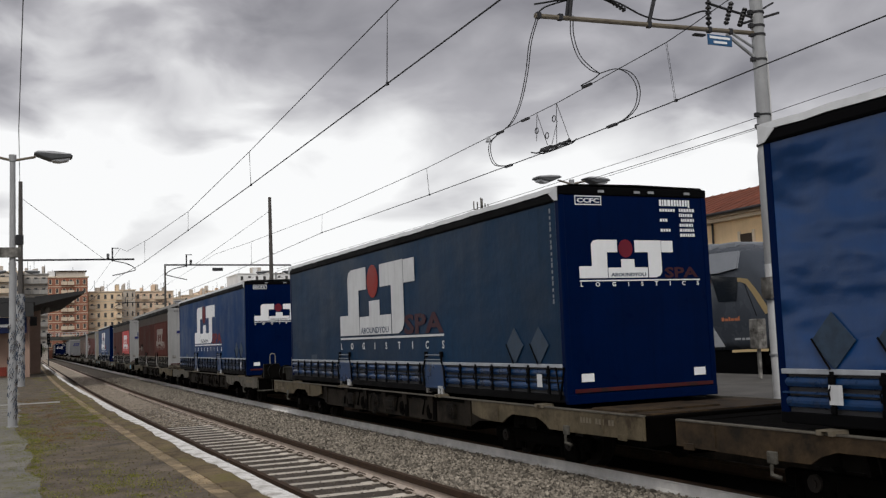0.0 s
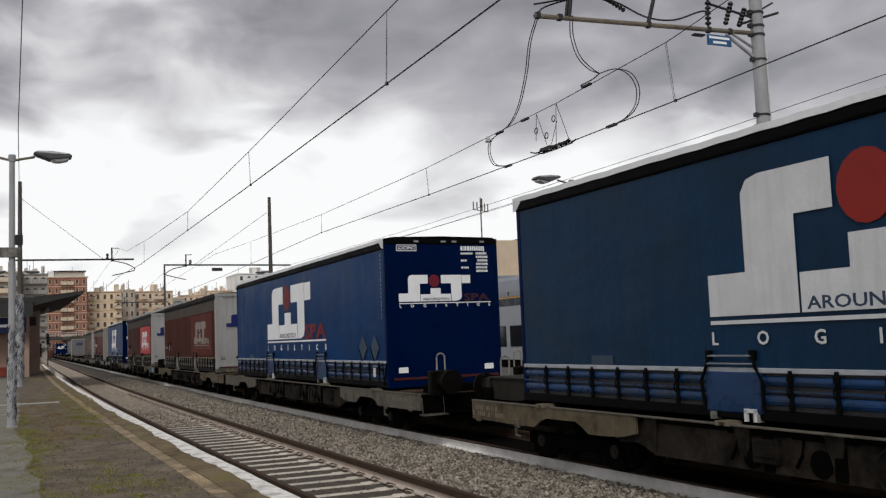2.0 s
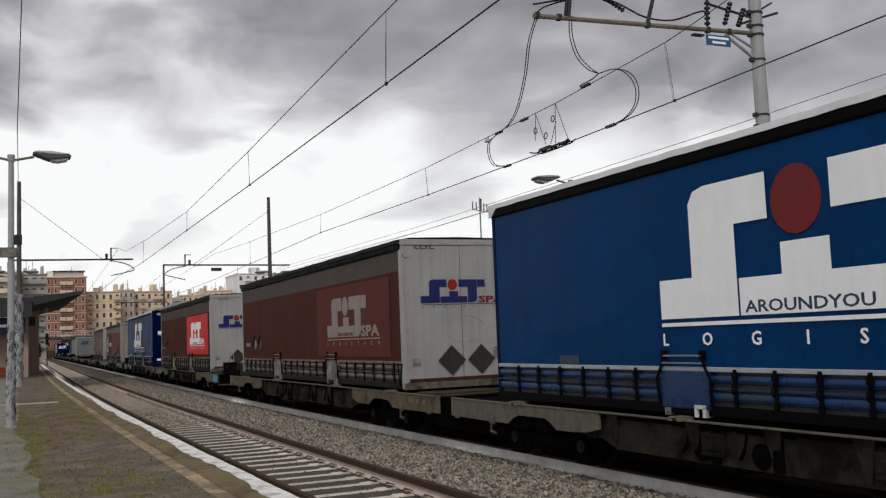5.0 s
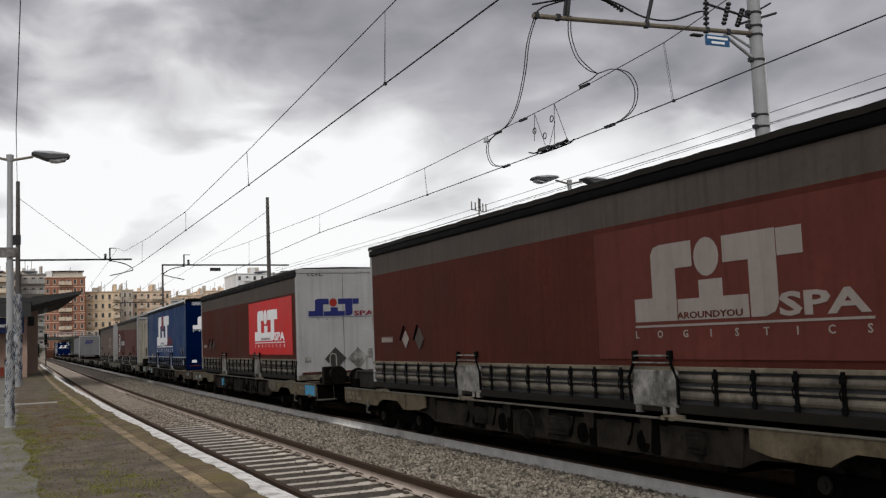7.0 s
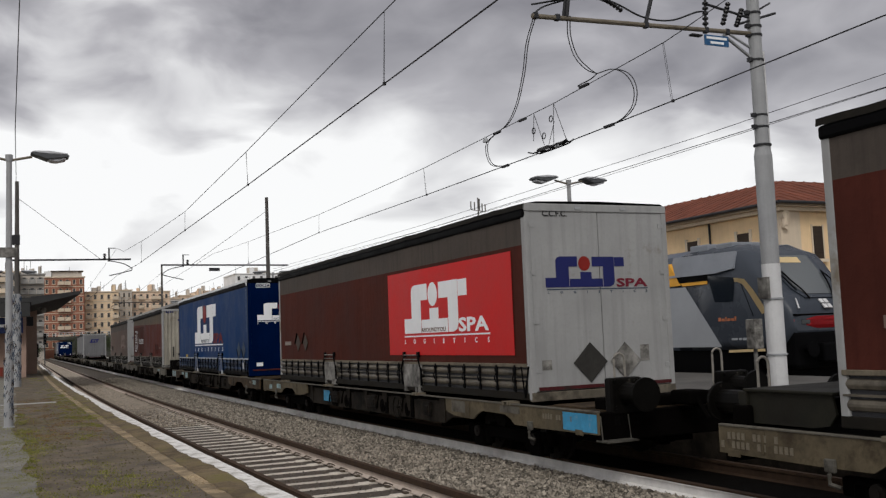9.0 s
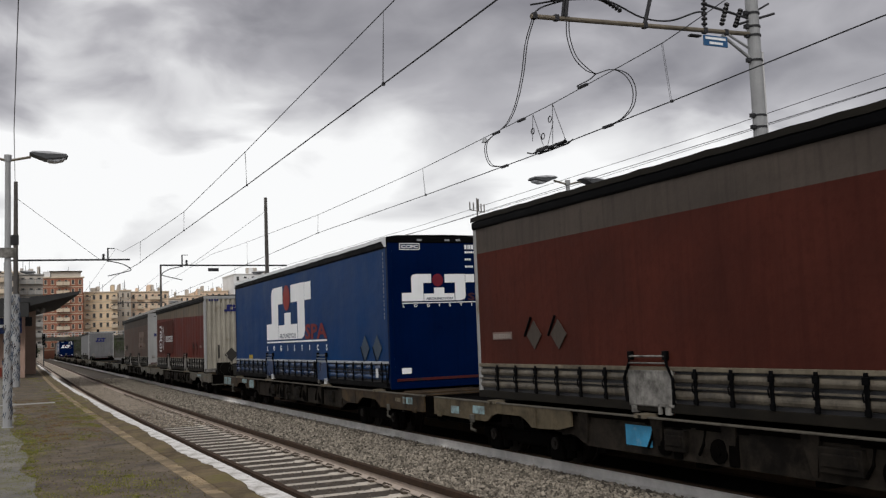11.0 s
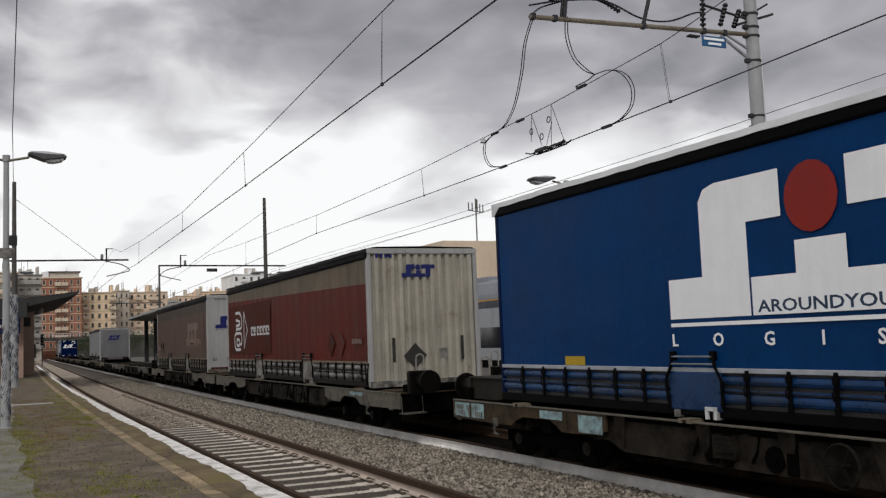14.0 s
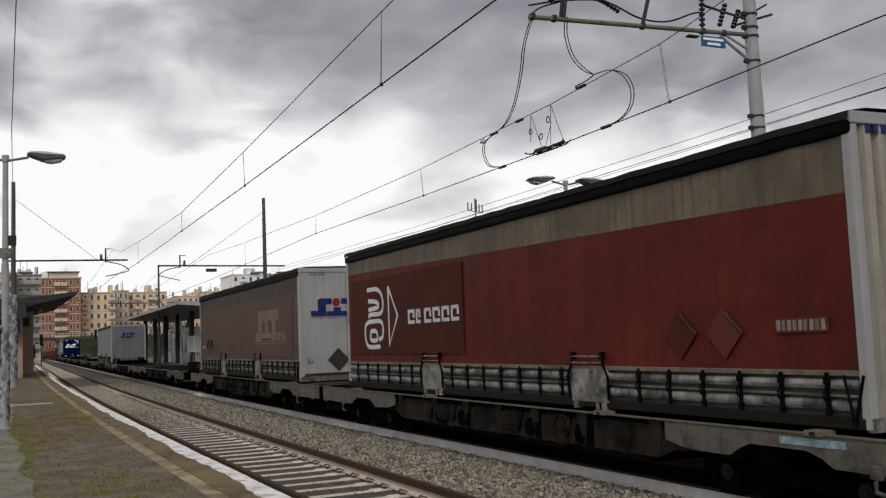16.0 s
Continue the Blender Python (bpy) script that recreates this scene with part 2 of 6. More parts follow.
CLIP = mat("rail_fastening_steel", (0.10, 0.08, 0.06), 0.8, var=0.3, scale=8)
HEAP = mat("brown_grey_ballast", (0.37, 0.315, 0.25), 0.92, var=0.4, scale=6, fine=26, bump=1.0, depth=0.05, dirt=(0.15, 0.12, 0.09), dirt_amount=0.3, per_piece=0.5)
# oily ballast, made near black so the colour holds the shade under the train
OILY_SHADE = mat("oil_blackened_ballast", (0.005, 0.0042, 0.0034), 0.95, var=0.4, scale=4, fine=24, bump=1.0, depth=0.04, spec=0.05)
PALEASPHALT = mat("pale_worn_asphalt", (0.20, 0.188, 0.165), 0.8, var=0.4, scale=2.0, fine=25, bump=0.6, dirt=(0.13, 0.125, 0.05), dirt_amount=0.32, dirt_scale=1.6)
EARTH = mat("trackside_earth", (0.11, 0.095, 0.075), 0.95, var=0.4, scale=0.6, fine=12, bump=0.6, depth=0.04)
ASPHALT = mat("worn_asphalt", (0.135, 0.108, 0.080), 0.8, var=0.6, scale=2.2, fine=22, bump=0.9, dirt=(0.115, 0.092, 0.036), dirt_amount=0.32, dirt_scale=0.9)
PAINTWHITE = mat("worn_white_paint", (0.80, 0.78, 0.75), 0.75, var=0.1, scale=3, fine=40, bump=0.2, dirt=(0.17, 0.145, 0.10), dirt_amount=0.5, dirt_scale=3.4)
PAINTYELLOW = mat("worn_yellow_paint", (0.40, 0.305, 0.185), 0.85, var=0.25, scale=3, fine=40, dirt=(0.145, 0.112, 0.072), dirt_amount=0.72, dirt_scale=2.4)
EDGEDIRT = mat("mossy_edge_dirt", (0.15, 0.112, 0.066), 0.95, var=0.5, scale=3.0, fine=30, bump=0.9, dirt=(0.14, 0.125, 0.04), dirt_amount=0.35, dirt_scale=1.5)
DRYMOSS = mat("dry_brown_moss", (0.20, 0.125, 0.06), 0.95, var=0.4, scale=8, per_piece=0.4)
MOSS = mat("moss_and_grass", (0.20, 0.205, 0.045), 0.9, var=0.4, scale=8, per_piece=0.4)
CONCRETE = mat("concrete", (0.36, 0.35, 0.33), 0.88, var=0.18, scale=1.2, fine=35, bump=0.2, streak=0.2)
POLE = mat("grey_pole_paint", (0.33, 0.335, 0.34), 0.6, var=0.14, scale=2, fine=30, streak=0.25)
POLEWHITE = mat("white_pole_paint", (0.62, 0.62, 0.62), 0.6, var=0.1, scale=2, fine=30)
DARKSTEEL = mat("dark_steel", (0.035, 0.035, 0.038), 0.55, var=0.3, scale=4)
RUSTYARM = mat("weathered_cantilever", (0.17, 0.145, 0.11), 0.6, var=0.3, scale=4)
WIRE = mat("weathered_copper_wire", (0.035, 0.036, 0.038), 0.5, metal=0.4, var=0.2)
INSULATOR = mat("dark_porcelain", (0.02, 0.019, 0.02), 0.3, var=0.2)
SIGNBLUE = mat("blue_enamel", (0.03, 0.10, 0.22), 0.4, var=0.15)


# ---- mesh helpers ----
def part(name, bm, material, parent=None, label=""):
    me = bpy.data.meshes.new(name)
    bm.to_mesh(me)
    bm.free()
    me.materials.append(material)
    ob = new(name, me)
    if parent:
        ob.parent = parent
    if label:
        ob["label"] = label
    return ob


def share(ob, name, parent, m):
    """Another object on ob's mesh."""
    o = new(name, ob.data)
    o.parent = parent
    o.matrix_basis = m
    return o


def thing(name, label, category, group="", m=None):
    ob = tagged(new(name), label, category, group)
    if m:
        ob.matrix_basis = m
    return ob


def box(bm, x0, x1, y0, y1, z0, z1, bev=0.0, rot=None):
    M = Matrix.LocRotScale(((x0 + x1) / 2, (y0 + y1) / 2, (z0 + z1) / 2), None, (abs(x1 - x0), abs(y1 - y0), abs(z1 - z0)))
    r = bmesh.ops.create_cube(bm, size=1, matrix=(rot @ M) if rot else M)
    if bev:
        es = list({e for v in r["verts"] for e in v.link_edges})
        bmesh.ops.bevel(bm, geom=es, offset=bev, segments=2, affect="EDGES", profile=0.5)
    return bm


def boxes(*rows, bev=0.0):
    bm = bmesh.new()
    for r in rows:
        box(bm, *r, bev=bev)
    return bm


def rod(bm, a, b, r, r2=None, seg=10):
    a, b = Vector(a), Vector(b)
    d = b - a
    M = Matrix.Translation((a + b) / 2) @ d.to_track_quat("Z", "Y").to_matrix().to_4x4()
    bmesh.ops.create_cone(bm, cap_ends=True, segments=seg, radius1=r, radius2=r if r2 is None else r2, depth=d.length, matrix=M)
    return bm


def rods(*rows, seg=8):
    bm = bmesh.new()
    for a, b, r in rows:
        rod(bm, a, b, r, seg=seg)
    return bm


def tube(bm, pts, r, seg=6):
    """A bent round bar along pts, in one skin."""
    pts = [Vector(q) for q in pts]
    rings = []
    for i, q in enumerate(pts):
        d = (pts[min(i + 1, len(pts) - 1)] - pts[max(i - 1, 0)]).normalized()
        u = d.cross(Vector((0, 0, 1)) if abs(d.z) < 0.95 else Vector((1, 0, 0))).normalized()
        w = d.cross(u)
        rings.append([bm.verts.new(q + r * (math.cos(k * math.tau / seg) * u + math.sin(k * math.tau / seg) * w)) for k in range(seg)])
    for A, B in zip(rings, rings[1:]):
        for k in range(seg):
            bm.faces.new((A[k], A[(k + 1) % seg], B[(k + 1) % seg], B[k]))
    bm.faces.new(rings[0])
    bm.faces.new(rings[-1][::-1])
    return bm


def smooth_path(pts, n=6):
    """Points on a smooth line through pts."""
    pts = [Vector(q) for q in pts]
    P = [pts[0] * 2 - pts[1], *pts, pts[-1] * 2 - pts[-2]]
    out = []
    for a, b, c, d in zip(P, P[1:], P[2:], P[3:]):
        for i in range(n):
            s = i / n
            out.append(0.5 * (2 * b + (c - a) * s + (2 * a - 5 * b + 4 * c - d) * s * s + (3 * b - a - 3 * c + d) * s ** 3))
    return [*out, pts[-1]]


def prism(bm, pts, to3d, thick):
    """A flat shape pts, mapped by to3d(u, w, out), raised by thick."""
    lo = [bm.verts.new(to3d(u, w, 0)) for u, w in pts]
    hi = [bm.verts.new(to3d(u, w, thick)) for u, w in pts]
    bm.faces.new(lo[::-1])
    bm.faces.new(hi)
    for i in range(len(pts)):
        j = (i + 1) % len(pts)
        bm.faces.new((lo[i], lo[j], hi[j], hi[i]))
    return bm


def lettering(words, size, spacing=1.0):
    cu = bpy.data.curves.new("lettering", "FONT")
    cu.body, cu.size, cu.extrude, cu.space_character = words, size, 0.002, spacing
    cu.resolution_u = 2
    cu.offset = size * (0.03 if len(words) < 5 else 0.018)
    ob = new("lettering", cu)
    bpy.context.view_layer.update()
    me = bpy.data.meshes.new_from_object(ob.evaluated_get(bpy.context.evaluated_depsgraph_get()))
    bpy.data.objects.remove(ob)
    bpy.data.curves.remove(cu)
    return me


def bend(y):
    """How far the line has swung to the right, y metres ahead: straight, an easy curve, straight."""
    u = min(max(0.0, y - 8.55), 43.0)
    return 0.0003 * u * u + 0.0258 * max(0.0, y - 51.55)


def stations(y0, y1, step):
    n = max(1, round((y1 - y0) / step))
    return [y0 + (y1 - y0) * i / n for i in range(n + 1)]


def strip(section, ys, closed=True):
    """A section [(x, z), ...] drawn along the line."""
    bm = bmesh.new()
    rings = [[bm.verts.new((x + bend(y), y, z)) for x, z in section] for y in ys]
    n = len(section)
    for A, B in zip(rings, rings[1:]):
        for i in range(n if closed else n - 1):
            j = (i + 1) % n
            bm.faces.new((A[i], B[i], B[j], A[j]))
    if closed:
        bm.faces.new(rings[0])
        bm.faces.new(rings[-1][::-1])
    bmesh.ops.recalc_face_normals(bm, faces=bm.faces)
    return bm


NEAR, FAR = 3.936, 8.143        # the middles of the two tracks
FARZ = -0.09                    # the freight track lies a little lower
PLAT = 0.5                      # the platforms' height
YS = [*stations(-40, 0, 10), *stations(2, 60, 2), *stations(65, 420, 12)]

YP = [y for y in YS if y < 165]  # the platforms end before the line does

# ---- ground, ballast, tracks, platforms ----
bm = bmesh.new()
bmesh.ops.create_grid(bm, x_segments=24, y_segments=24, size=1600, matrix=Matrix.Translation((0, 600, -0.62)))
tagged(part("ground", bm, EARTH), "bare brown earth beside the railway", "ground", kind="structure")


def bed(x, z, name, label):
    sec = [(x - 3.0, -0.6), (x - 1.9, z), (x + 1.9, z), (x + 3.0, -0.6)]
    tagged(part(name, strip(sec, YS), BALLAST), label, "ballast", kind="structure")


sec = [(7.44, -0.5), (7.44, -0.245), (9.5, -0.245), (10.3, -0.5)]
tagged(part("ballast_under_train", strip(sec, YS), OILY_SHADE), "oil-blackened ballast between the freight track's rails", "ballast", kind="structure")
sec = [(1.9, -0.6), (2.4, -0.19), (4.95, -0.19), (5.2, -0.19), (6.0, -0.22), (6.7, -0.25), (9.4, -0.29), (10.3, -0.6)]
tagged(part("ballast_bed", strip(sec, YS), BALLAST), "grey crushed-stone ballast bed under both tracks", "ballast", kind="structure")
bed(19.5, -0.25, "ballast_bed_far", "grey ballast under the parked train's track")


def rail_section(x, z):
    h = [(-.075, -.172), (.075, -.172), (.075, -.158), (.012, -.135), (.012, -.045), (.036, -.034), (.036, -.006), (.028, 0), (-.028, 0), (-.036, -.006), (-.036, -.034), (-.012, -.045), (-.012, -.135), (-.075, -.158)]
    return [(x + a, z + b) for a, b in h]


def track(x, z, name, label, web):
    tr = tagged(new(name), label, "railway track", kind="structure")
    for s in (-0.7525, 0.7525):
        # far rail of the grey tracks: dark web colour for the shade under the trains
        r = part("rail", strip(rail_section(x + s, z), YS), RUST if s > 0 and web is RAILWEB_GREY else web, tr)
        # the crown of the rail
        c = .07 if web is RAILWEB else .022
        part("rail_crown", strip([(x + s - .0375, z - c), (x + s + .0375, z - c), (x + s + .0375, z + .003), (x + s - .0375, z + .003)], YS), RUST, r, "rust-brown rail crown")
    return tr


near_track = track(NEAR, 0.0, "track_near", "empty track of rusty rails on concrete sleepers", RAILWEB)
far_track = track(FAR, FARZ, "track_middle", "track of grey dusty rails under the freight train", RAILWEB_GREY)
third_track = track(19.5, 0.0, "track_far", "track under the parked passenger train", RAILWEB_GREY)


def sleeper_mesh():
    bm = bmesh.new()
    for s in (-1, 1):
        box(bm, s * 0.45, s * 1.25, -0.10, 0.10, -0.2, 0.0, 0.02)
    box(bm, -0.47, 0.47, -0.085, 0.085, -0.2, -0.012, 0.015)
    return bm


def clip_mesh():
    bm = bmesh.new()
    for s in (-1, 1):
        box(bm, s * 0.085, s * 0.15, -0.045, 0.045, 0, 0.025, 0.006)
        tube(bm, [(s * 0.06, -0.05, 0.03), (s * 0.12, -0.06, 0.06), (s * 0.17, 0, 0.05), (s * 0.12, 0.06, 0.06), (s * 0.06, 0.05, 0.03)], 0.008, 5)
    return bm


def lay_sleepers(tr, x, z, y0, n, clips):
    first = part("sleeper", sleeper_mesh(), SLEEPER, tr)
    first.matrix_basis = pose(x + bend(y0), y0, z - 0.172)
    c = None
    for i in range(n):
        y = y0 + 0.6 * i
        s = first if i == 0 else share(first, "sleeper", tr, pose(x + bend(y) + random.uniform(-.015, .015), y, z - 0.172, 0, 0, random.uniform(-.5, .5)))
        if i < clips:
            for sx in (-0.7525, 0.7525):
                if c is None:
                    c = part("rail_clip", clip_mesh(), CLIP, s, "dark steel rail fastening")
                    c.location = (sx, 0, 0)
                else:
                    share(c, "rail_clip", s, pose(sx, 0, 0))


# platform under the camera
sec = [(-9.0, -0.6), (-9.0, PLAT), (1.955, PLAT), (1.955, -0.6)]
platform = tagged(part("platform", strip(sec, YP), ASPHALT), "worn dark asphalt station platform with mossy patches", "platform", kind="structure")
lines = tagged(part("platform_line", strip([(1.61, PLAT), (1.61, PLAT + .004), (1.75, PLAT + .004), (1.75, PLAT)], YP), PAINTYELLOW), "worn yellow safety line along the platform", "line", kind="structure")
kerb = tagged(new("kerb"), "white-painted stone kerb at the platform edge", "kerb", kind="structure")
bm = box(bmesh.new(), 0.055, 0.255, 0, 0.985, -0.25, 0.012, 0.012)
k0 = part("kerb_stone", bm, PAINTWHITE, kerb)
for i in range(110):
    y = -4 + i
    a = -math.degrees(math.atan(bend(y + 1) - bend(y)))
    m = pose(1.91 + bend(y), y, PLAT + random.uniform(-.004, .004), 0, 0, a)
    if i == 0:
        k0.matrix_basis = m
    else:
        share(k0, "kerb_stone", kerb, m)
tagged(part("platform_wall", strip([(2.02, -0.6), (2.02, PLAT - .25), (2.12, PLAT - .25), (2.12, -0.6)], YP), CONCRETE), "concrete face below the kerb", "platform", kind="structure")
def ragged_strip(far, edge, z, rough, step=.35, end=70.0, z0=None, inner=0.0, spread=0.0):
    """A thin worn layer whose edge towards the track wanders."""
    bm, prev, y, w = bmesh.new(), None, -6.0, 0.0
    while y < end:
        w = .78 * w + random.uniform(-rough, rough)
        e = edge + w + spread * min(1, max(0, (y - 12) / 20)) + bend(y)
        row = [bm.verts.new((far + random.uniform(-inner, inner) + bend(y), y, z if z0 is None else z0)), bm.verts.new((e, y, z)), bm.verts.new((e + .012, y, z - .008))]
        if prev:
            for i in (0, 1):
                bm.faces.new((prev[i], prev[i + 1], row[i + 1], row[i]))
        prev = row
        y += step * (1 + max(0, y) * .03)
    return bm


random.seed(71)
tagged(part("platform_strip", ragged_strip(-9.0, .34, PLAT + .006, .075), PALEASPHALT), "pale worn strip of the platform with mossy edge", "platform", kind="structure")
tagged(part("edge_dirt", ragged_strip(1.755, 1.97, PLAT + .018, .026, .13, 75, PLAT + .0055, .03, .045), EDGEDIRT), "brown mossy dirt creeping over the kerb from the platform", "dirt", kind="structure")
# pale band across the asphalt
tagged(part("floor_marking", boxes((-3.0, 1.35, 25.35, 25.8, PLAT, PLAT + .010)), CONCRETE), "pale concrete band across the asphalt", "marking", kind="structure")
# island platform beyond the freight train
sec = [(10.5, -0.6), (10.5, PLAT - .05), (17.6, PLAT - .05), (17.6, -0.6)]
# dark facing strip: shade seen below the wagons, put in as colour
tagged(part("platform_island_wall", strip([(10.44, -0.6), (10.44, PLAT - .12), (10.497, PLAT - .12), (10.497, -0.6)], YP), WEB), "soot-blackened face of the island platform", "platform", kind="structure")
tagged(part("platform_island", strip(sec, YP), ISLAND), "grey asphalt island platform between the trains", "platform", kind="structure")


def scatter(name, label, material, places, make, kind="stuff"):
    """Many small pieces in one mesh."""
    vs, fs = [], []
    for q in places:
        v, f = make(q)
        o = len(vs)
        vs += v
        fs += [tuple(i + o for i in g) for g in f]
    me = bpy.data.meshes.new(name)
    me.from_pydata(vs, [], fs)
    me.materials.append(material)
    return tagged(new(name, me), label, category="plants" if material in (MOSS, DRYMOSS) else "stones", kind=kind)


OCTA = [(0, 2, 4), (2, 1, 4), (1, 3, 4), (3, 0, 4), (2, 0, 5), (1, 2, 5), (3, 1, 5), (0, 3, 5)]


def stone(q):
    x, y, z, r = q
    R = Euler([random.uniform(0, 6.3) for _ in range(3)]).to_matrix()
    v = []
    for ax in range(3):
        for s in (1, -1):
            d = Vector((0, 0, 0))
            d[ax] = s * r * random.uniform(.6, 1.25)
            d += Vector([random.uniform(-.35, .35) * r for _ in range(3)])
            v.append(tuple(R @ d + Vector((x, y, z))))
    return v, [(a, b, c) for a, b, c in OCTA]


def stone_places(n, xa, xb, ya, yb):
    out = []
    for _ in range(n):
        y = ya * (yb / ya) ** random.random()
        x = random.uniform(xa, xb)
        z = -0.19 - max(0, x - 5.2) * .04
        out.append((x + bend(y), y, z + random.uniform(-.01, .02), random.uniform(.015, .037)))
    return out


scatter("ballast_stones", "loose grey and brown ballast stones between the tracks", STONE, stone_places(44000, 4.80, 7.34, 8, 70), stone)
scatter("ballast_stones_between_rails", "brown-stained ballast stones between the sleepers", STONE_DARK,
        [(x, y, -0.198 + random.uniform(-.01, .008), r * .6) for x, y, z, r in stone_places(15000, 2.5, 4.62, 8, 80)], stone)


scatter("platform_litter", "fine brown grit and leaf litter on the asphalt", LITTER,
        [(random.uniform(-2.5, 1.6) + bend(y), y, PLAT, random.uniform(.005, .015)) for y in (6.5 * (50 / 6.5) ** random.random() for _ in range(11000))], stone)


def blade(q):
    x, y, z, h = q
    a = random.uniform(0, 6.3)
    dx, dy = math.cos(a) * .006, math.sin(a) * .006
    lx, ly = random.uniform(-.6, .6) * h, random.uniform(-.6, .6) * h
    return [(x - dx, y - dy, z), (x + dx, y + dy, z), (x + lx, y + ly, z + h)], [(0, 1, 2)]


def tufts(n, xa, xb, ya, yb, h0, h1, per):
    out = []
    for _ in range(n):
        y = ya * (yb / ya) ** random.random()
        x = random.uniform(xa, xb) + bend(y)
        s = random.uniform(.03, .16)
        out += [(x + random.gauss(0, s), y + random.gauss(0, s * 2.2), PLAT, random.uniform(h0, h1)) for _ in range(per)]
    return out


scatter("weeds", "low green moss and weeds in the platform's cracks", MOSS,
        tufts(40, 1.0, 1.62, 14, 60, .006, .02, 70) + tufts(22, -0.6, 1.4, 8, 26, .005, .014, 70) + tufts(40, 0.0, 0.5, 12, 22, .006, .018, 110) + tufts(60, 1.25, 1.95, 17, 34, .006, .016, 130) + tufts(16, 0.8, 1.4, 8.5, 11, .006, .016, 110) + tufts(70, 0.1, 0.6, 6.5, 16, .006, .016, 110), blade)
scatter("dry_moss", "flat reddish-brown dry moss on the asphalt", DRYMOSS,
        tufts(110, 0.3, 1.6, 14, 28, .004, .010, 110) + tufts(70, 1.72, 1.98, 8, 45, .005, .012, 80), blade)
# stones heaped over the sleepers farther off
heap = [y for y in YS if y > 31]
tagged(part("ballast_between_rails", strip([(NEAR - .66, -.19), (NEAR - .66, -.168), (NEAR + .66, -.168), (NEAR + .66, -.19)], heap), HEAP), "brown-grey ballast heaped over the sleepers", "ballast", kind="structure")
scatter("ballast_heap", "brown ballast stones lying over the sleepers", HEAP,
        [(x, y, -.172 + random.uniform(-.012, .01), r * .7) for x, y, z, r in stone_places(7000, NEAR - .66, NEAR + .66, 24, 75)], stone)


# ---- freight train ----
# the joined letters of the haulier's mark as plain shapes, over a width of 1 and a height of 1
MARK_S = [(0, 0), (.29, 0), (.29, .67), (.40, .67), (.40, 1), (.19, 1), (.15, .97), (.13, .88), (.13, .31), (0, .31)]
MARK_I = [(.297, 0), (.715, 0), (.715, .27), (.575, .27), (.575, .49), (.435, .49), (.435, .27), (.297, .27)]
MARK_T = [(.585, .67), (.585, .99), (.87, .99), (.87, .67), (.87, .15), (.85, .05), (.80, 0), (.725, 0), (.725, .67)]
MARK_F = [(.875, .67), (1, .67), (1, .98), (.875, .98)]
MARK_DOT = [(.488 + .075 * math.cos(a * math.tau / 16), .77 + .24 * math.sin(a * math.tau / 16)) for a in range(16)]
HALF = 1.25


def on_side(u0, w, z0, h):
    """Maps a unit shape onto the long side; u0 is the left end, as metres behind the front end."""
    return lambda u, v, o: (-HALF - 0.004 - o, u0 - u * w, z0 + v * h)


def on_end(x0, w, z0, h, out=0.0):
    return lambda u, v, o: (x0 + u * w, -0.004 - out - o, z0 + v * h)


def mark(parent, where, body_col, dot_col, label):
    for s in (MARK_S, MARK_I, MARK_T, MARK_F):
        part("printed_mark", prism(bmesh.new(), s, where, .003), body_col, parent, label)
    part("printed_dot", prism(bmesh.new(), MARK_DOT, where, .003), dot_col, parent, "round red dot of the printed mark")


def bar(parent, where, u0, u1, v0, v1, col, name="printed_bar"):
    return part(name, prism(bmesh.new(), [(u0, v0), (u1, v0), (u1, v1), (u0, v1)], where, .003), col, parent)


def words(parent, text, side, u, z, size, width, col, label, spacing=1.0, out=0.0, natural=False):
    """Raised letters over a given width from the lower left corner u, z; each letter is a part."""
    if natural:
        spans = []
        for s in (1.0, 2.0):
            probe = lettering(text, size, s)
            spans.append(max(v.co.x for v in probe.vertices) - min(v.co.x for v in probe.vertices))
            bpy.data.meshes.remove(probe)
        spacing = 1.0 + (width / 1.1 - spans[0]) / (spans[1] - spans[0])
    me = lettering(text, size, spacing)
    xs = [v.co.x for v in me.vertices]
    k, x0 = width / (max(xs) - min(xs)), min(xs)
    bm = bmesh.new()
    bm.from_mesh(me)
    bpy.data.meshes.remove(me)
    for v in bm.verts:
        a, b, c = (v.co.x - x0) * k, v.co.y, v.co.z + out
        v.co = (-HALF - 0.006 - c, u - a, z + b) if side else (u + a, -0.006 - c, z + b)
    left = set(bm.verts)
    while left:
        todo = [left.pop()]
        island = set(todo)
        while todo:
            for e in todo.pop().link_edges:
                for w in e.verts:
                    if w not in island:
                        island.add(w)
                        todo.append(w)
        left -= island
        one = bmesh.new()
        at = {v: one.verts.new(v.co) for v in island}
        for f in {f for v in island for f in v.link_faces}:
            one.faces.new([at[v] for v in f.verts])
        part("printed_letter", one, col, parent, label)
    bm.free()


def diamond(parent, side, u, z, r, col, label):
    f = on_side(u, 1, z, 1) if side else on_end(u, 1, z, 1, .01)
    part("placard", prism(bmesh.new(), [(0, -r), (r, 0), (0, r), (-r, 0)], f, .01), col, parent, label)


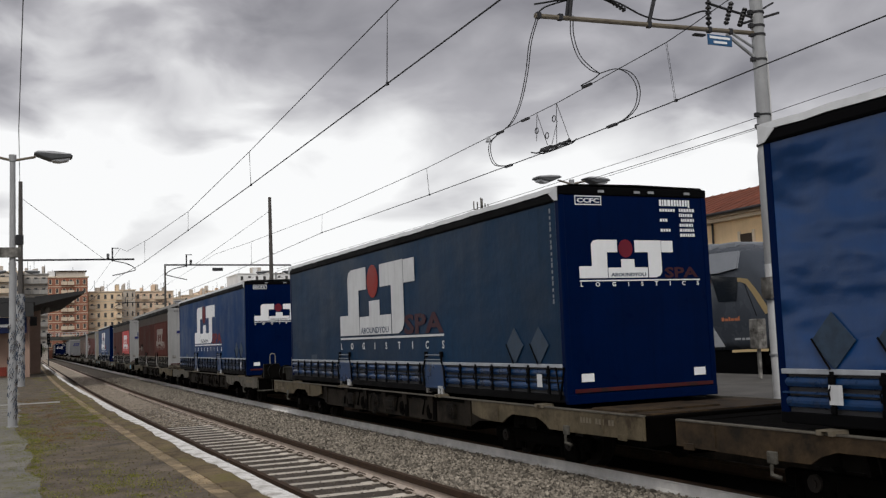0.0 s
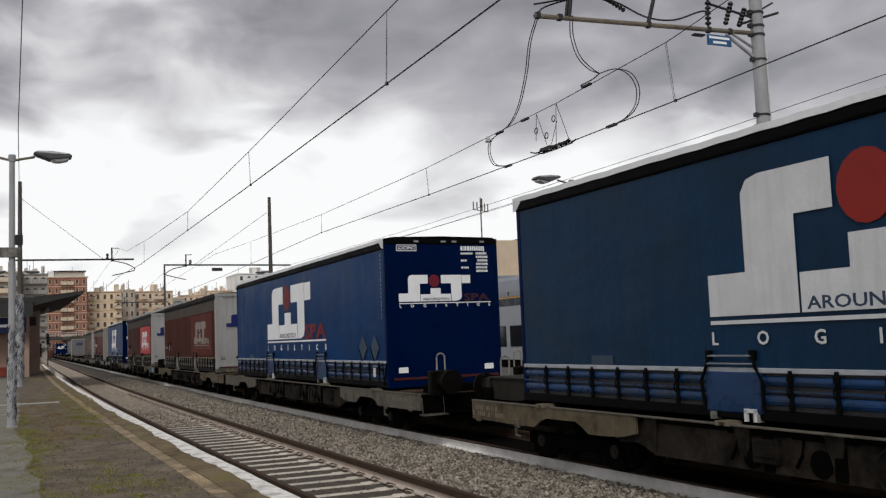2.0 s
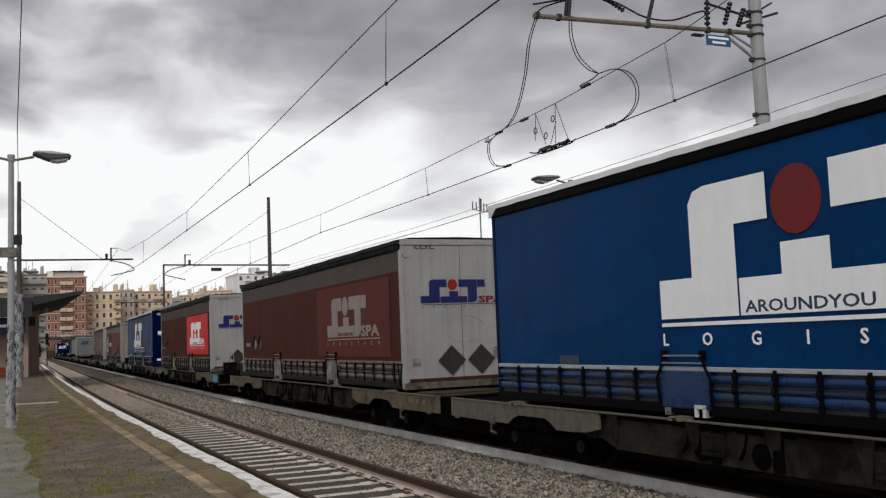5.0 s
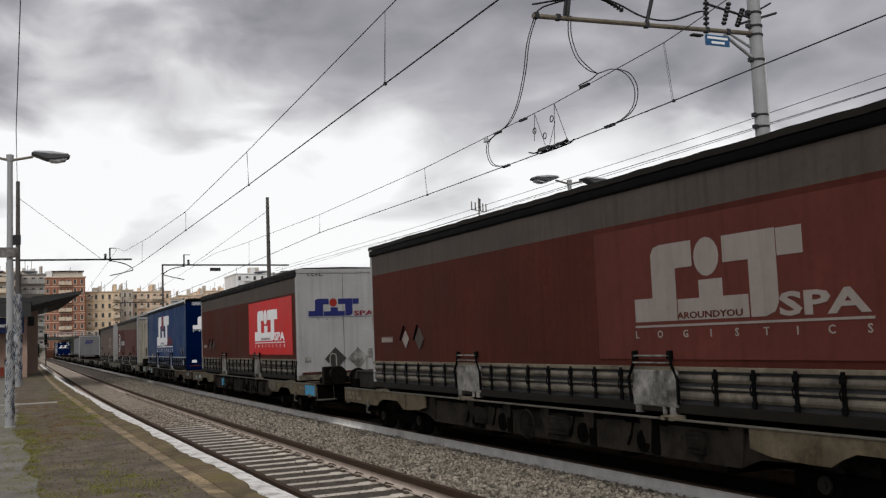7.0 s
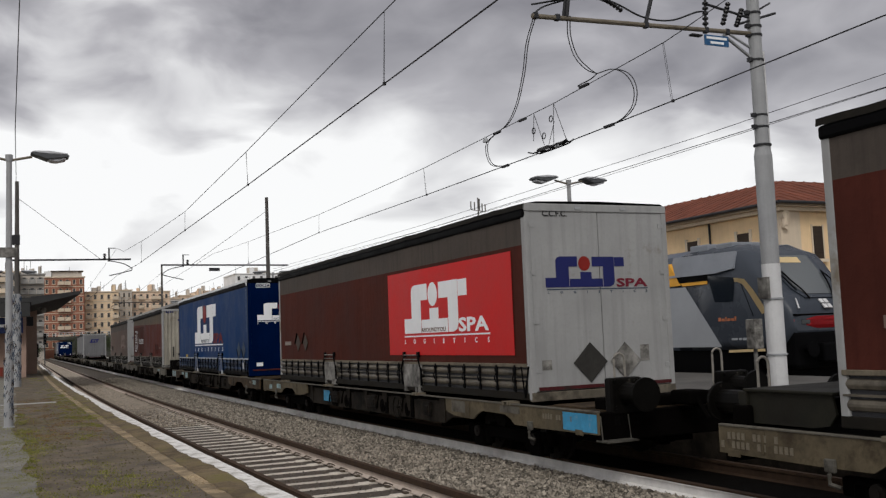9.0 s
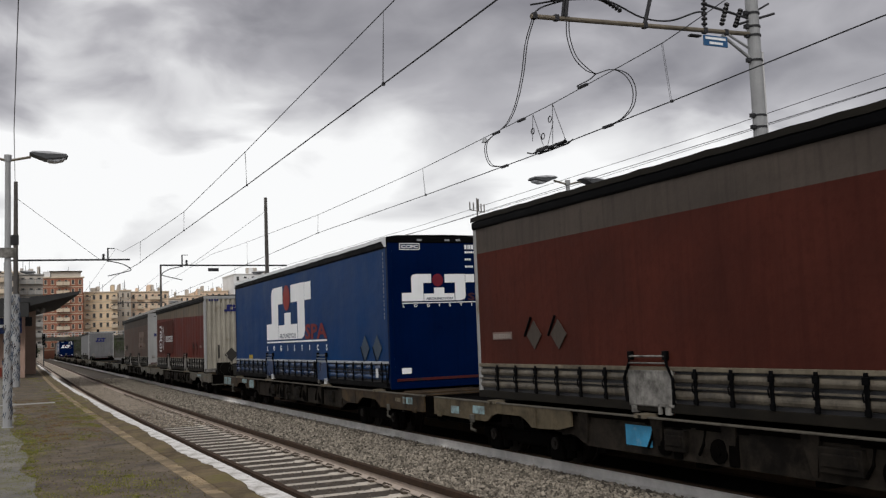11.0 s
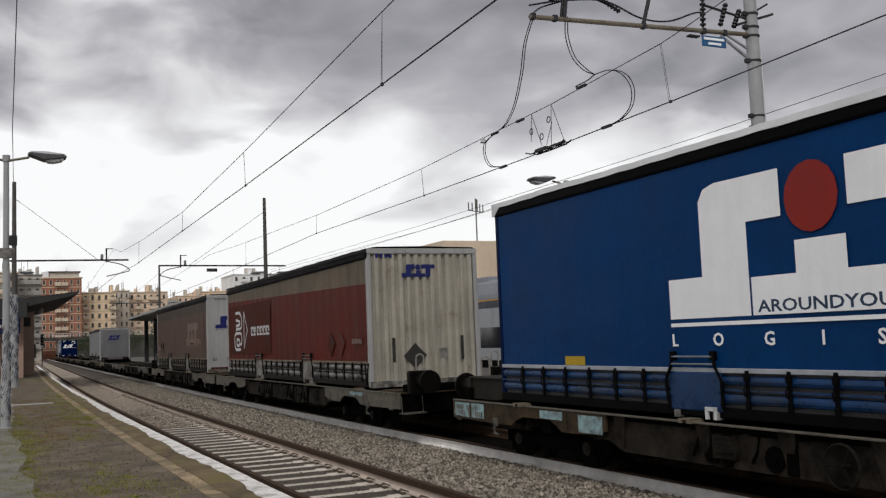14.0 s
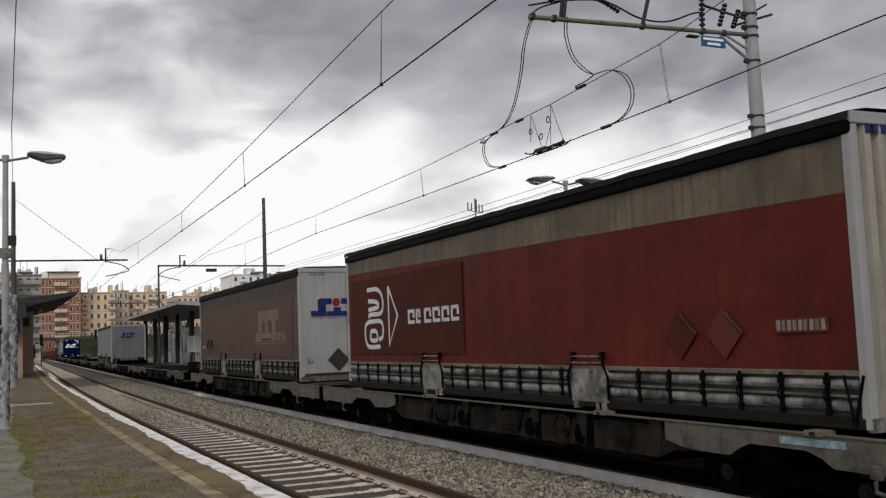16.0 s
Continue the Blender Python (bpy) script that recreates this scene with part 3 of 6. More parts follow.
def curtain(parent, u0, u1, z0, z1, col, label, seed, amp=0.012, slope0=0.0, slope1=0.0, pleat=0.0):
    """A side sheet with shallow folds."""
    bm = bmesh.new()
    nu, nz = max(2, int((u1 - u0) / 0.08)), 10
    rows = []
    for j in range(nz + 1):
        r = []
        for i in range(nu + 1):
            u = u0 + (u1 - u0) * i / nu
            za, zb = z0 + slope0 * (i / nu - .5), z1 + slope1 * (i / nu - .5)
            z = za + (zb - za) * j / nz
            edge = min(1.0, min(i, nu - i) / 3, min(j, nz - j) / 2)
            d = amp * edge * (noise.noise((u * 0.8 + seed, z * 0.35, seed)) + 0.5 * noise.noise((u * 2.6, z * 0.5, seed + 9)))
            d += pleat * abs(math.sin(u * 4.9 + .8 * noise.noise((u * .9, z * .2, seed))))
            r.append(bm.verts.new((-HALF + 0.006 + min(d, 0.007 if not pleat else 0.017), u, z)))
        rows.append(r)
    for A, B in zip(rows, rows[1:]):
        for i in range(nu):
            bm.faces.new((A[i], B[i], B[i + 1], A[i + 1]))
    ob = part("side_curtain", bm, col, parent, label)
    for pl in ob.data.polygons:
        pl.use_smooth = True
    return ob


STRAP = {}
WARMEND = mat("cream_stained_steel", (0.36, 0.335, 0.28), 0.55, var=0.2, scale=1.2, fine=20, streak=0.6, dirt=(0.15, 0.115, 0.07), dirt_amount=0.1, dirt_scale=1.8)


def swap_body(style, label):
    """A 13.6 m curtain-sided swap body; its front end is at y = 0, its floor at z = 0."""
    H = 2.96 if style.startswith("blue") else 2.85
    L = 13.67 if style.startswith("blue") else 13.65
    b = thing("swap_body", label, "swap body", "swap bodies on the freight train")
    blue = style.startswith("blue")
    steel = BLUE_STEEL if blue else GREYSTEEL if style == "brick" else RACK
    side = {"blue": BLUE, "blue_dull": BLUE_DULL, "blue_far": BLUE, "blue_rev": BLUE_CREASED, "brown": BROWN, "red_panel": BROWN, "brick": BRICK_RED, "taupe": TAUPE_BROWN, "grey": GREYSIDE}[style]
    if "bright blue" in label:
        side = BLUE_BRIGHT
    # hull behind the sheets: floor, roof, far side, both ends
    part("inner_shell", boxes((-HALF + .03, HALF - .02, .07, L - .03, .02, H - .06)), DARKSTEEL, b, "dark inner shell behind the curtains")
    part("far_side", boxes((HALF - .02, HALF, .02, L, .5, H - .1)), side, b)
    top_split = 2.25
    seed = len(bpy.data.objects) * 0.37
    if style in ("brown", "red_panel", "taupe"):
        curtain(b, .06, L - .06, .52, top_split, side, "lower red-brown part of the curtain", seed)
        curtain(b, .06, L - .06, top_split, H - .1, TAUPE, "grimy taupe upper band of the curtain", seed)
    elif style == "brick":
        curtain(b, .06, L - .06, .52, top_split, side, "brick-red lower part of the curtain", seed, slope1=.25, pleat=.013)
        curtain(b, .06, L - .06, top_split, H - .1, BEIGE, "rain-streaked beige upper band of the curtain", seed, slope0=.25, pleat=.015)
    else:
        curtain(b, .06, L - .06, .52, H - .1, side, "", seed)
    # roof sheet with a rippled edge and the black roof rail below it
    bm = bmesh.new()
    n = 46
    prev = None
    for i in range(n + 1):
        y = -.02 + (L + .04) * i / n
        d = .012 * noise.noise((y * 1.7, seed, 0)) + .006 * (i % 2)
        ring = [bm.verts.new((x, y, z)) for x, z in ((-HALF - .03, H - .085 + d), (-HALF - .018, H - .01 + d), (-HALF + .2, H + .025 + d), (0, H + .04), (HALF - .1, H + .02), (HALF + .01, H - .05))]
        if prev:
            for j in range(5):
                bm.faces.new((prev[j], ring[j], ring[j + 1], prev[j + 1]))
        prev = ring
    part("roof_sheet", bm, ROOFSHEET if blue else SILL, b, "pale rippled roof sheet" if blue else "dark roof sheet")
    bm = bmesh.new()
    box(bm, -HALF - .024, -HALF + .05, -.01, L + .01, H - .215, H - .080, .03)
    part("roof_rail", bm, BLACK, b, "black rubber roof rail")
    if blue:
        for y, s in ((.0, 1), (L, -1)):
            bm = bmesh.new()
            prism(bm, [(-.03, H - .01), (-.03, H - .21), (.06, H - .20), (.20, H - .09)], lambda u, v, o: (-HALF - .028 - o, y + s * u, v), .004)
            bmesh.ops.recalc_face_normals(bm, faces=bm.faces)
            part("corner_flap", bm, ROOFSHEET, b, "pale folded corner flap of the roof sheet")
    # front end
    if style == "brick":
        bm = bmesh.new()
        sec = []
        for i in range(13):
            x = -HALF + .1 + i * (2 * HALF - .2) / 13
            w = (2 * HALF - .2) / 13
            sec += [(x, 0.058), (x + w * .3, 0.058), (x + w * .42, -.002), (x + w * .88, -.002)]
        sec.append((HALF - .1, .058))
        lo = [bm.verts.new((x, y, .1)) for x, y in sec]
        hi = [bm.verts.new((x, y, H - .1)) for x, y in sec]
        for i in range(len(sec) - 1):
            bm.faces.new((lo[i], lo[i + 1], hi[i + 1], hi[i]))
        part("corrugated_end", bm, WARMEND, b, "corrugated off-white steel end wall")
        ends = GREYEND
    elif blue:
        part("end_panel", boxes((-HALF + .03, HALF - .03, 0, .03, .12, H - .1), bev=.006), BLUE_END, b, "deep blue end panel")
        ends = BLUE_END
    else:
        for sx in (-1, 1):
            d = part("end_door", boxes((sx * .006, sx * (HALF - .06), 0, .035, .14, H - .1), bev=.008), GREYSIDE if style == "grey" else GREYEND, b, "grey end door" if style == "grey" else "off-white end door")
            for z in (.4, 1.1, 1.8, 2.5):
                part("hinge", boxes((sx * (HALF - .16), sx * (HALF - .05), -.012, .004, z, z + .06)), GREYEND, d)
        ends = GREYEND
    post = part("corner_post", boxes((-HALF - .004, -HALF + .09, -.012, .1, 0.02, H - .12), bev=.015), BLUE_END if blue else GREYEND, b)
    share(post, "corner_post", b, pose(2 * HALF - .086, 0, 0))
    part("corner_post", boxes((-HALF - .002, -HALF + .09, L - .1, L, 0.02, H - .12), bev=.015), BLUE_END if blue else GREYEND, b)
    part("top_frame", boxes((-HALF, HALF, -.02, .06, H - .12, H - .005), bev=.012), BLACK if blue else GREYEND, b, "dark top frame of the end")
    for x in ((-.62, -.02, .22, .85) if blue else (-.4, .4)):
        part("marker_lamp", boxes((x, x + .1, -.032, -.02, H - .085, H - .05)), GALV, b)
    part("bottom_frame", boxes((-HALF, HALF, -.02, .05, .0, .13), bev=.01), steel if not blue else BLUE_END, b)
    if style != "brick":
        part("end_stripe", boxes((-HALF + .12, HALF - .08, -.024, -.006, .15, .20)), STRIPE, b, "dark red reflective stripe")
    # side rack: light strip, recessed boards, bottom sill, straps
    part("side_strip", boxes((-HALF - .012, -HALF + .02, .10, L - .05, .49, .54), bev=.006), HEM if blue else RACKSTRIP, b, "pale grey hem strip" if blue else "stained tan hem strip")
    for z0, z1 in ((.36, .465), (.17, .285)):
        part("side_board", boxes((-HALF - .008, -HALF + .09, .1, L - .05, z0, z1), bev=.045), steel, b)
    part("side_rail", boxes((-HALF - .012, -HALF + .03, .1, L - .05, .305, .325)), BLUE_STEEL if blue else RACK, b)
    part("bottom_sill", boxes((-HALF - .005, -HALF + .08, .05, L, .02, .13), bev=.01), BLACK if blue else SILL, b, "dark bottom sill")
    if "mesh" not in STRAP:
        bm = boxes((-.02, .0, -.025, .025, -.37, .02), (-.032, .0, -.035, .035, -.09, -.02), (-.03, 0, -.03, .03, -.36, -.30), bev=.005)
        tube(bm, [(-.025, 0, -.10), (-.045, .02, -.17), (-.03, .02, -.24)], .009, 5)
        STRAP["mesh"] = part("strap", bm, BLACK, b, "black tension strap with buckle")
        STRAP["mesh"].matrix_basis = pose(-HALF - .004, .45, .50)
    u = .45 if STRAP["mesh"].parent is not b else 1.02
    while u < L - .2:
        if abs(u - 4.36) > .5 and abs(u - 9.24) > .5:
            share(STRAP["mesh"], "strap", b, pose(-HALF - .004, u, .50))
        u += .57
    # pockets for the lifting grapples
    for u in (4.36, 9.24):
        g = part("grapple_plate", boxes((-HALF - .02, -HALF + .03, u - .42, u + .42, .08, .50), bev=.015), BLUE_STEEL if blue else GREYSTEEL, b, "worn grapple plate")
        for s in (-1, 1):
            bm = bmesh.new()
            tube(bm, [(-HALF - .025, u + s * .44, .12), (-HALF - .04, u + s * .46, .40), (-HALF - .04, u + s * .36, .56), (-HALF - .03, u + s * .33, .70)], .02, 6)
            box(bm, -HALF - .05, -HALF, u + s * .33 - .04, u + s * .33 + .04, .62, .72, .01)
            part("grapple_guide", bm, BLACK, g, "black bent guide bar")
        part("grapple_bar", rods(((-HALF - .04, u - .33, .66), (-HALF - .04, u + .33, .66), .012), ((-HALF - .04, u - .35, .58), (-HALF - .04, u + .35, .58), .01)), PLACARD if blue else GREYSTEEL, g, "thin cross bars")
        part("foot_bracket", boxes((-HALF - .035, -HALF - .005, u - .34, u - .30, .0, .12), (-HALF - .035, -HALF - .005, u - .20, u - .16, .0, .12), (-HALF - .035, -HALF - .005, u - .34, u - .16, .09, .13)), WHITE_GREY if blue else GREYSTEEL, g, "pale bent foot bracket")
        for s in (-.36, .28):
            part("pocket_foot", boxes((-HALF - .03, -HALF + .05, u + s, u + s + .08, -.001, .08)), GREYSTEEL, g)
    # a loose bracket on the front corner
    part("corner_strut", rods(((-HALF - .01, .04, .50), (-HALF - .02, .16, .06), .015), ((-HALF - .01, .26, .50), (-HALF - .02, .16, .06), .012)), BLACK, b)
    # prints
    bright = "bright blue" in label
    if style in ("blue", "blue_dull", "blue_far", "blue_rev"):
        du = .10 if style == "blue_dull" else .04
        side_where = on_side(9.63 - du, 4.39, 1.07, 1.41)
        col = WHITE if style != "blue_dull" else WHITE_GREY
        mark(b, side_where, col, REDPRINT if style == "blue_dull" or bright else REDDULL, "white block-letter mark of the haulier")
        words(b, "SPA", True, 5.82 - du, 1.06, .49, 1.80, REDGHOST if style == "blue_dull" else REDDULL, "dull red printed letters")
        bar(b, on_side(9.63 - du, 5.6, .985, .04), 0, 1, 0, 1, col, "printed_line")
        words(b, "LOGISTICS", True, 9.62 - du, .775, .19, 5.6, col, "widely spaced white printed word", natural=True)
        words(b, "AROUNDYOU", True, 8.26 - du, 1.10, .17, 1.62, BLUEGREY, "small dark printed slogan")
        ends_where = on_end(-.97, 1.58, 1.69, .53, .0)
        mark(b, ends_where, WHITE, REDDARK, "white block-letter mark of the haulier")
        words(b, "SPA", False, .45, 1.69, .20, .58, REDGHOST, "dull red printed letters")
        bar(b, on_end(-.97, 2.03, 1.645, .018), 0, 1, 0, 1, WHITE, "printed_line")
        words(b, "LOGISTICS", False, -.96, 1.575, .085, 2.0, WHITE, "widely spaced white printed word", natural=True)
        f = on_end(0, 1, 0, 1)
        for a, c, d, e in ((-.99, -.56, 2.70, 2.715), (-.99, -.56, 2.815, 2.83), (-.99, -.977, 2.715, 2.815), (-.573, -.56, 2.715, 2.815)):
            bar(b, f, a, c, d, e, WHITE, "label_frame")
        words(b, "CCFC", False, -.955, 2.735, .085, .36, WHITE, "white owner's code in a frame")
        words(b, "AROUNDYOU", False, -.46, 1.71, .07, .58, BLUEGREY, "small dark printed slogan", out=.004)
        random.seed(int(seed * 100))
        x = .42
        for w, h in ((.04, .09), (.018, .09), (.045, .09), (.05, .09), (.035, .09), (.035, .09), (.035, .09), (.035, .09), (.035, .09), (.035, .09), (.03, .11)):
            bar(b, f, x, x + w, 2.80 - h, 2.80, WHITE, "code_bar")
            x += w + .014
        for r in range(6):
            z = 2.63 - r * .072
            x = .42
            for w in ((.04, .03, .04, .03, .035, .03), (), (.035, .03, .04), (), (.04, .03, .035, .03), ())[r]:
                bar(b, f, x, x + w, z, z + .04, WHITE, "data_bar")
                x += w + .012
            x = .76 + (.03 if r == 2 else 0)
            while x < 1.0:
                w = random.uniform(.02, .045)
                bar(b, f, x, x + w, z, z + .045, WHITE, "data_bar")
                x += w + .012
        for x, z in ((-1.02, .29), (.86, .29)):
            bar(b, f, x, x + .2, z, z + .11, WHITE, "reflector_plate")
        for i in range(16):
            bar(b, on_side(0, 1, 0, 1), -.25, -.215, 1.36 + i * .083, 1.36 + i * .083 + (.045 if i % 3 else .065), PLACARD, "code_bar")
        for u in ((1.40, .68) if style != "blue_rev" else (12.95, 12.2)):
            diamond(b, True, u, .80, .26, PLACARD_BLUE, "blue-grey diamond placard on the curtain")
            part("placard_arm", rods(((-HALF - .02, u + .25, .82), (-HALF - .02, u + .05, .54), .010)), BLACK, b)
        bar(b, on_side(0, 1, 0, 1), -11.85, -11.38, .545, .66, YELLOW if "bright" in label else PLACARD_BLUE, "side_plate")
        bar(b, on_side(0, 1, 0, 1), *((-.74, -.60) if style != "blue_rev" else (-13.02, -12.86)), .22, .40, WHITE_GREY, "paper_label").location.x = -.03
    elif style in ("brown", "red_panel", "taupe"):
        if style == "red_panel":
            bar(b, on_side(5.46, 5.02, .66, 1.53), 0, 1, 0, 1, RED, "red_panel")
            col = WHITE
        else:
            bar(b, on_side(5.46, 4.85, .62, 1.56), 0, 1, 0, 1, TAUPE_RED if style == "brown" else TAUPE_BROWN, "faded_panel")
            col = WHITE_FADED if style == "brown" else ROSE
        w2 = on_side(4.65, 2.69, 1.05, .87)
        g = lambda u, v, o: tuple(Vector(w2(u, v, o)) + Vector((-.005, 0, 0)))
        for s in (MARK_S, MARK_I, MARK_T, MARK_F, MARK_DOT):
            part("printed_mark", prism(bmesh.new(), s, g, .003), col, b, "pale block-letter mark of the haulier")
        words(b, "SPA", True, 2.31, 1.055, .31, 1.09, col, "pale printed letters", out=.005)
        bar(b, on_side(4.66, 3.47, .985, .025), 0, 1, 0, 1, col, "printed_line").location.x = -.005
        words(b, "LOGISTICS", True, 4.66, .865, .115, 3.44, col, "pale widely spaced printed word", out=.005, natural=True)
        words(b, "AROUNDYOU", True, 3.87, 1.07, .10, 1.05, ROSE if style == "red_panel" else BROWN, "small dark slogan", out=.008)
        ex = -.85 if style == "brown" else -.94
        mark(b, on_end(ex, 1.37, 1.62, .45, .0), NAVY, REDPRINT, "navy block-letter mark of the haulier")
        words(b, "SPA", False, ex + 1.22, 1.62, .17, .56, REDDARK, "dull red printed letters")
        bar(b, on_end(ex + .02, 1.76, 1.585, .012), 0, 1, 0, 1, BLUEGREY, "printed_line")
        words(b, "LOGISTICS", False, ex + .03, 1.53, .05, 1.74, BLUEGREY, "widely spaced small printed word", natural=True)
        words(b, "C.C.F.C.", False, -.95, 2.66, .12, .42, BLACK, "black owner's code")
        f = on_end(0, 1, 0, 1)
        diamond(b, False, -.25, .52, .29, PLACARD_DARK, "dark diamond placard on the end door")
        if style == "brown":
            diamond(b, False, .38, .52, .29, PLACARD_DARK, "dark diamond placard on the end door")
        else:
            diamond(b, False, .36, .52, .27, GREYSTEEL, "worn grey diamond placard")
        if style in ("brown", "taupe"):
            ring = [Vector((.05 + .42 * math.cos(a * .35), -.012, 1.12 + .26 * math.sin(a * .35))) for a in range(1, 17)]
            part("erased_mark", tube(bmesh.new(), [Vector((q.x, -.002, q.z)) for q in ring], .004, 6), GREYEND, b, "grey ghost of an erased round mark")
        bar(b, f, -1.06, -.9, .44, .58, GREYSTEEL, "data_plate")
        bar(b, f, .64, .8, .50, .74, GREYSTEEL, "data_plate")
        for u in (11.85, 11.2):
            white = u > 11.5 and style == "brown"
            diamond(b, True, u, .95, .16 if white else .2, WHITE_FADED if white else TAUPE, "small pale diamond placard" if white else "small dull brown diamond placard")
            part("placard_arm", rods(((-HALF - .02, u + .06, 1.20), (-HALF - .02, u + .25, .94), .018)), BLACK, b, "black placard clip")
        bar(b, on_side(0, 1, 0, 1), -13.1, -12.5, .90, 1.01, ROSE, "side_plate")
        for i in range(10):
            bar(b, lambda u_, v, o: (-HALF - .009 - o, u_, v), 13.07 - i * .055, 13.03 - i * .055, .915, .985, WHITE_FADED, "code_bar")
    elif style == "brick":
        f = on_side(0, 1, 0, 1)
        # a pale folded-ribbon emblem and the name beside it, as plain shapes
        bar(b, on_side(13.35, 5.4, .70, 1.50), 0, 1, 0, 1, BROWN, "dark_panel")

        def flat(pts):
            bm = tube(bmesh.new(), [(0, u, z) for u, z in pts], .042, 8)
            for v in bm.verts:
                v.co.x = -HALF - .011 + v.co.x * .06
            part("printed_emblem", bm, WHITE_GREY, b, "pale folded-ribbon emblem")
        rib = lambda pts: flat(smooth_path2(pts))
        rib([(12.35, 1.98), (11.75, 1.96), (11.5, 1.75), (11.6, 1.5), (12.2, 1.48), (12.3, 1.42)])
        rib([(12.3, 1.76), (11.85, 1.72), (11.75, 1.62), (12.3, 1.58)])
        rib([(12.3, 1.34), (12.5, 1.25), (12.5, .98), (12.3, .84), (11.7, .84)])
        rib([(12.3, 1.34), (11.6, 1.32), (11.55, 1.05), (11.75, .98)])
        rib([(12.2, 1.15), (11.9, 1.14), (11.85, .98), (12.2, .98), (12.2, 1.15)])
        flat(((11.2, 1.98), (10.75, 1.42), (11.2, .86), (11.2, 1.98)))
        for i, (w, h) in enumerate(((.3, .26), (.2, .26), (.3, .26), (.3, .26), (.3, .26), (.3, .26))):
            u = 10.25 - i * .37
            for a, c, d, e in ((0, w, 0, .06), (0, w, h - .06, h), (0, .07, 0, h), (w - .07, w, h * .4, h)):
                bar(b, f, -u + a, -u + c, 1.24 + d, 1.24 + e, WHITE_GREY, "name_block").location.x = -.005
        for u in (2.50, 1.79):
            diamond(b, True, u, .90, .27, TAUPE_RED if u < 2 else BROWN, "red diamond placard on the curtain")
            part("placard_arm", rods(((-HALF - .02, u - .02, 1.12), (-HALF - .02, u - .28, .90), .012)), DARKSTEEL, b)
        bar(b, f, -1.06, -.39, .89, 1.03, TAUPE_RED, "code_plate")
        for i in range(9):
            bar(b, on_side(0, 1, 0, 1), -1.04 + i * .07, -.99 + i * .07, .91, 1.01, WHITE_FADED, "code_bar")
        e = on_end(-.49, .75, 2.25, .26, .004)
        mark(b, e, NAVY, NAVY, "navy block-letter mark of the haulier")
        fe = on_end(0, 1, 0, 1, .004)
        for i in range(4):
            bar(b, fe, -1.06 + i * .1, -1.0 + i * .1, 2.65, 2.74, NAVY, "code_bar")
        diamond(b, False, -.25, .62, .26, PLACARD_DARK, "dark diamond placard on the corrugated end")
        for x in (-.75, .8):
            bar(b, fe, x, x + .07, .5, 1.0, PLACARD_DARK, "data_plate")
        bar(b, fe, .30, .48, .55, .75, GREYSTEEL, "data_plate")
    else:
        e = on_end(-.55, 1.0, 1.85, .4, .0)
        mark(b, e, NAVY, NAVY, "navy block-letter mark of the haulier")
    return b


def smooth_path2(pts):
    return [(q.x, q.y) for q in smooth_path([(u, z, 0) for u, z in pts], 5)]


def wheelset_mesh():
    bm = bmesh.new()
    rod(bm, (-.95, 0, 0), (.95, 0, 0), .07, seg=10)
    for s in (-1, 1):
        rod(bm, (s * .69, 0, 0), (s * .82, 0, 0), .365, seg=24)
        rod(bm, (s * .66, 0, 0), (s * .70, 0, 0), .392, seg=24)
        for k in range(4):
            a = k * math.pi / 2
            box(bm, s * .82, s * .835, -.03, .03, .08, .30, rot=Matrix.Rotation(a, 4, "X"))
    return bm


WAGON_PARTS = {}


def once(name, build, material, parent, label="", at=None):
    """The first wagon builds the mesh, the others share it."""
    plain = name.rstrip("0123456789").rstrip("_") if name[-1].isdigit() else name[:-2] if name.endswith(("_a", "_b")) else name
    if name + material.name not in WAGON_PARTS:
        o = part(plain, build(), material, parent, label)
        WAGON_PARTS[name + material.name] = o
        if at:
            o.matrix_basis = at
        return o
    o = share(WAGON_PARTS[name + material.name], plain, parent, at or Matrix())
    if label:
        o["label"] = label
    return o


def fairing(flip):
    """Side plate of the frame's end with the arch over the wheel, running out in a boat-shaped tip."""
    bm = bmesh.new()
    end = -1.8 if not flip else -1.58
    pts = [(end, .70), (end, .43), (-.2, .415), (.36, .42), (.50, .50), (.68, .555), (1.42, .56), (1.58, .50), (1.72, .42), (2.0, .42), (2.45, .44), (2.75, .50), (2.75, .70)]
    f = lambda u, v, o: (-1.32 - o, (u if not flip else 13.6 - u), v)
    prism(bm, pts, f, .03)
    bmesh.ops.recalc_face_normals(bm, faces=bm.faces)
    # rolled upper flange, joint strap and drain lugs
    for u0, u1, z0, z1 in ((1.83, 1.87, .44, .68), (-.97, -.93, .46, .68), (-1.45, -1.28, .40, .47)):
        a, c = (u0, u1) if not flip else (13.6 - u1, 13.6 - u0)
        box(bm, -1.362, -1.34, a, c, z0, z1, .004)
    return bm


def belly():
    """The shallow web between the bogies, with gussets."""
    bm = bmesh.new()
    pts = [(2.2, .70), (2.2, .40), (2.7, .38), (3.0, .27), (10.6, .27), (10.9, .38), (11.4, .40), (11.4, .70)]
    prism(bm, pts, lambda u, v, o: (-1.24 - o, u, v), .03)
    bmesh.ops.recalc_face_normals(bm, faces=bm.faces)
    for u in (2.98, 4.5, 5.7, 6.8, 7.9, 9.1, 10.62):
        prism(bm, [(u - .12, .70), (u + .12, .70), (u + .03, .30), (u - .03, .30)], lambda a, v, o: (-1.27 - o * (1 if v > .5 else .2), a, v), .05)
    return bm


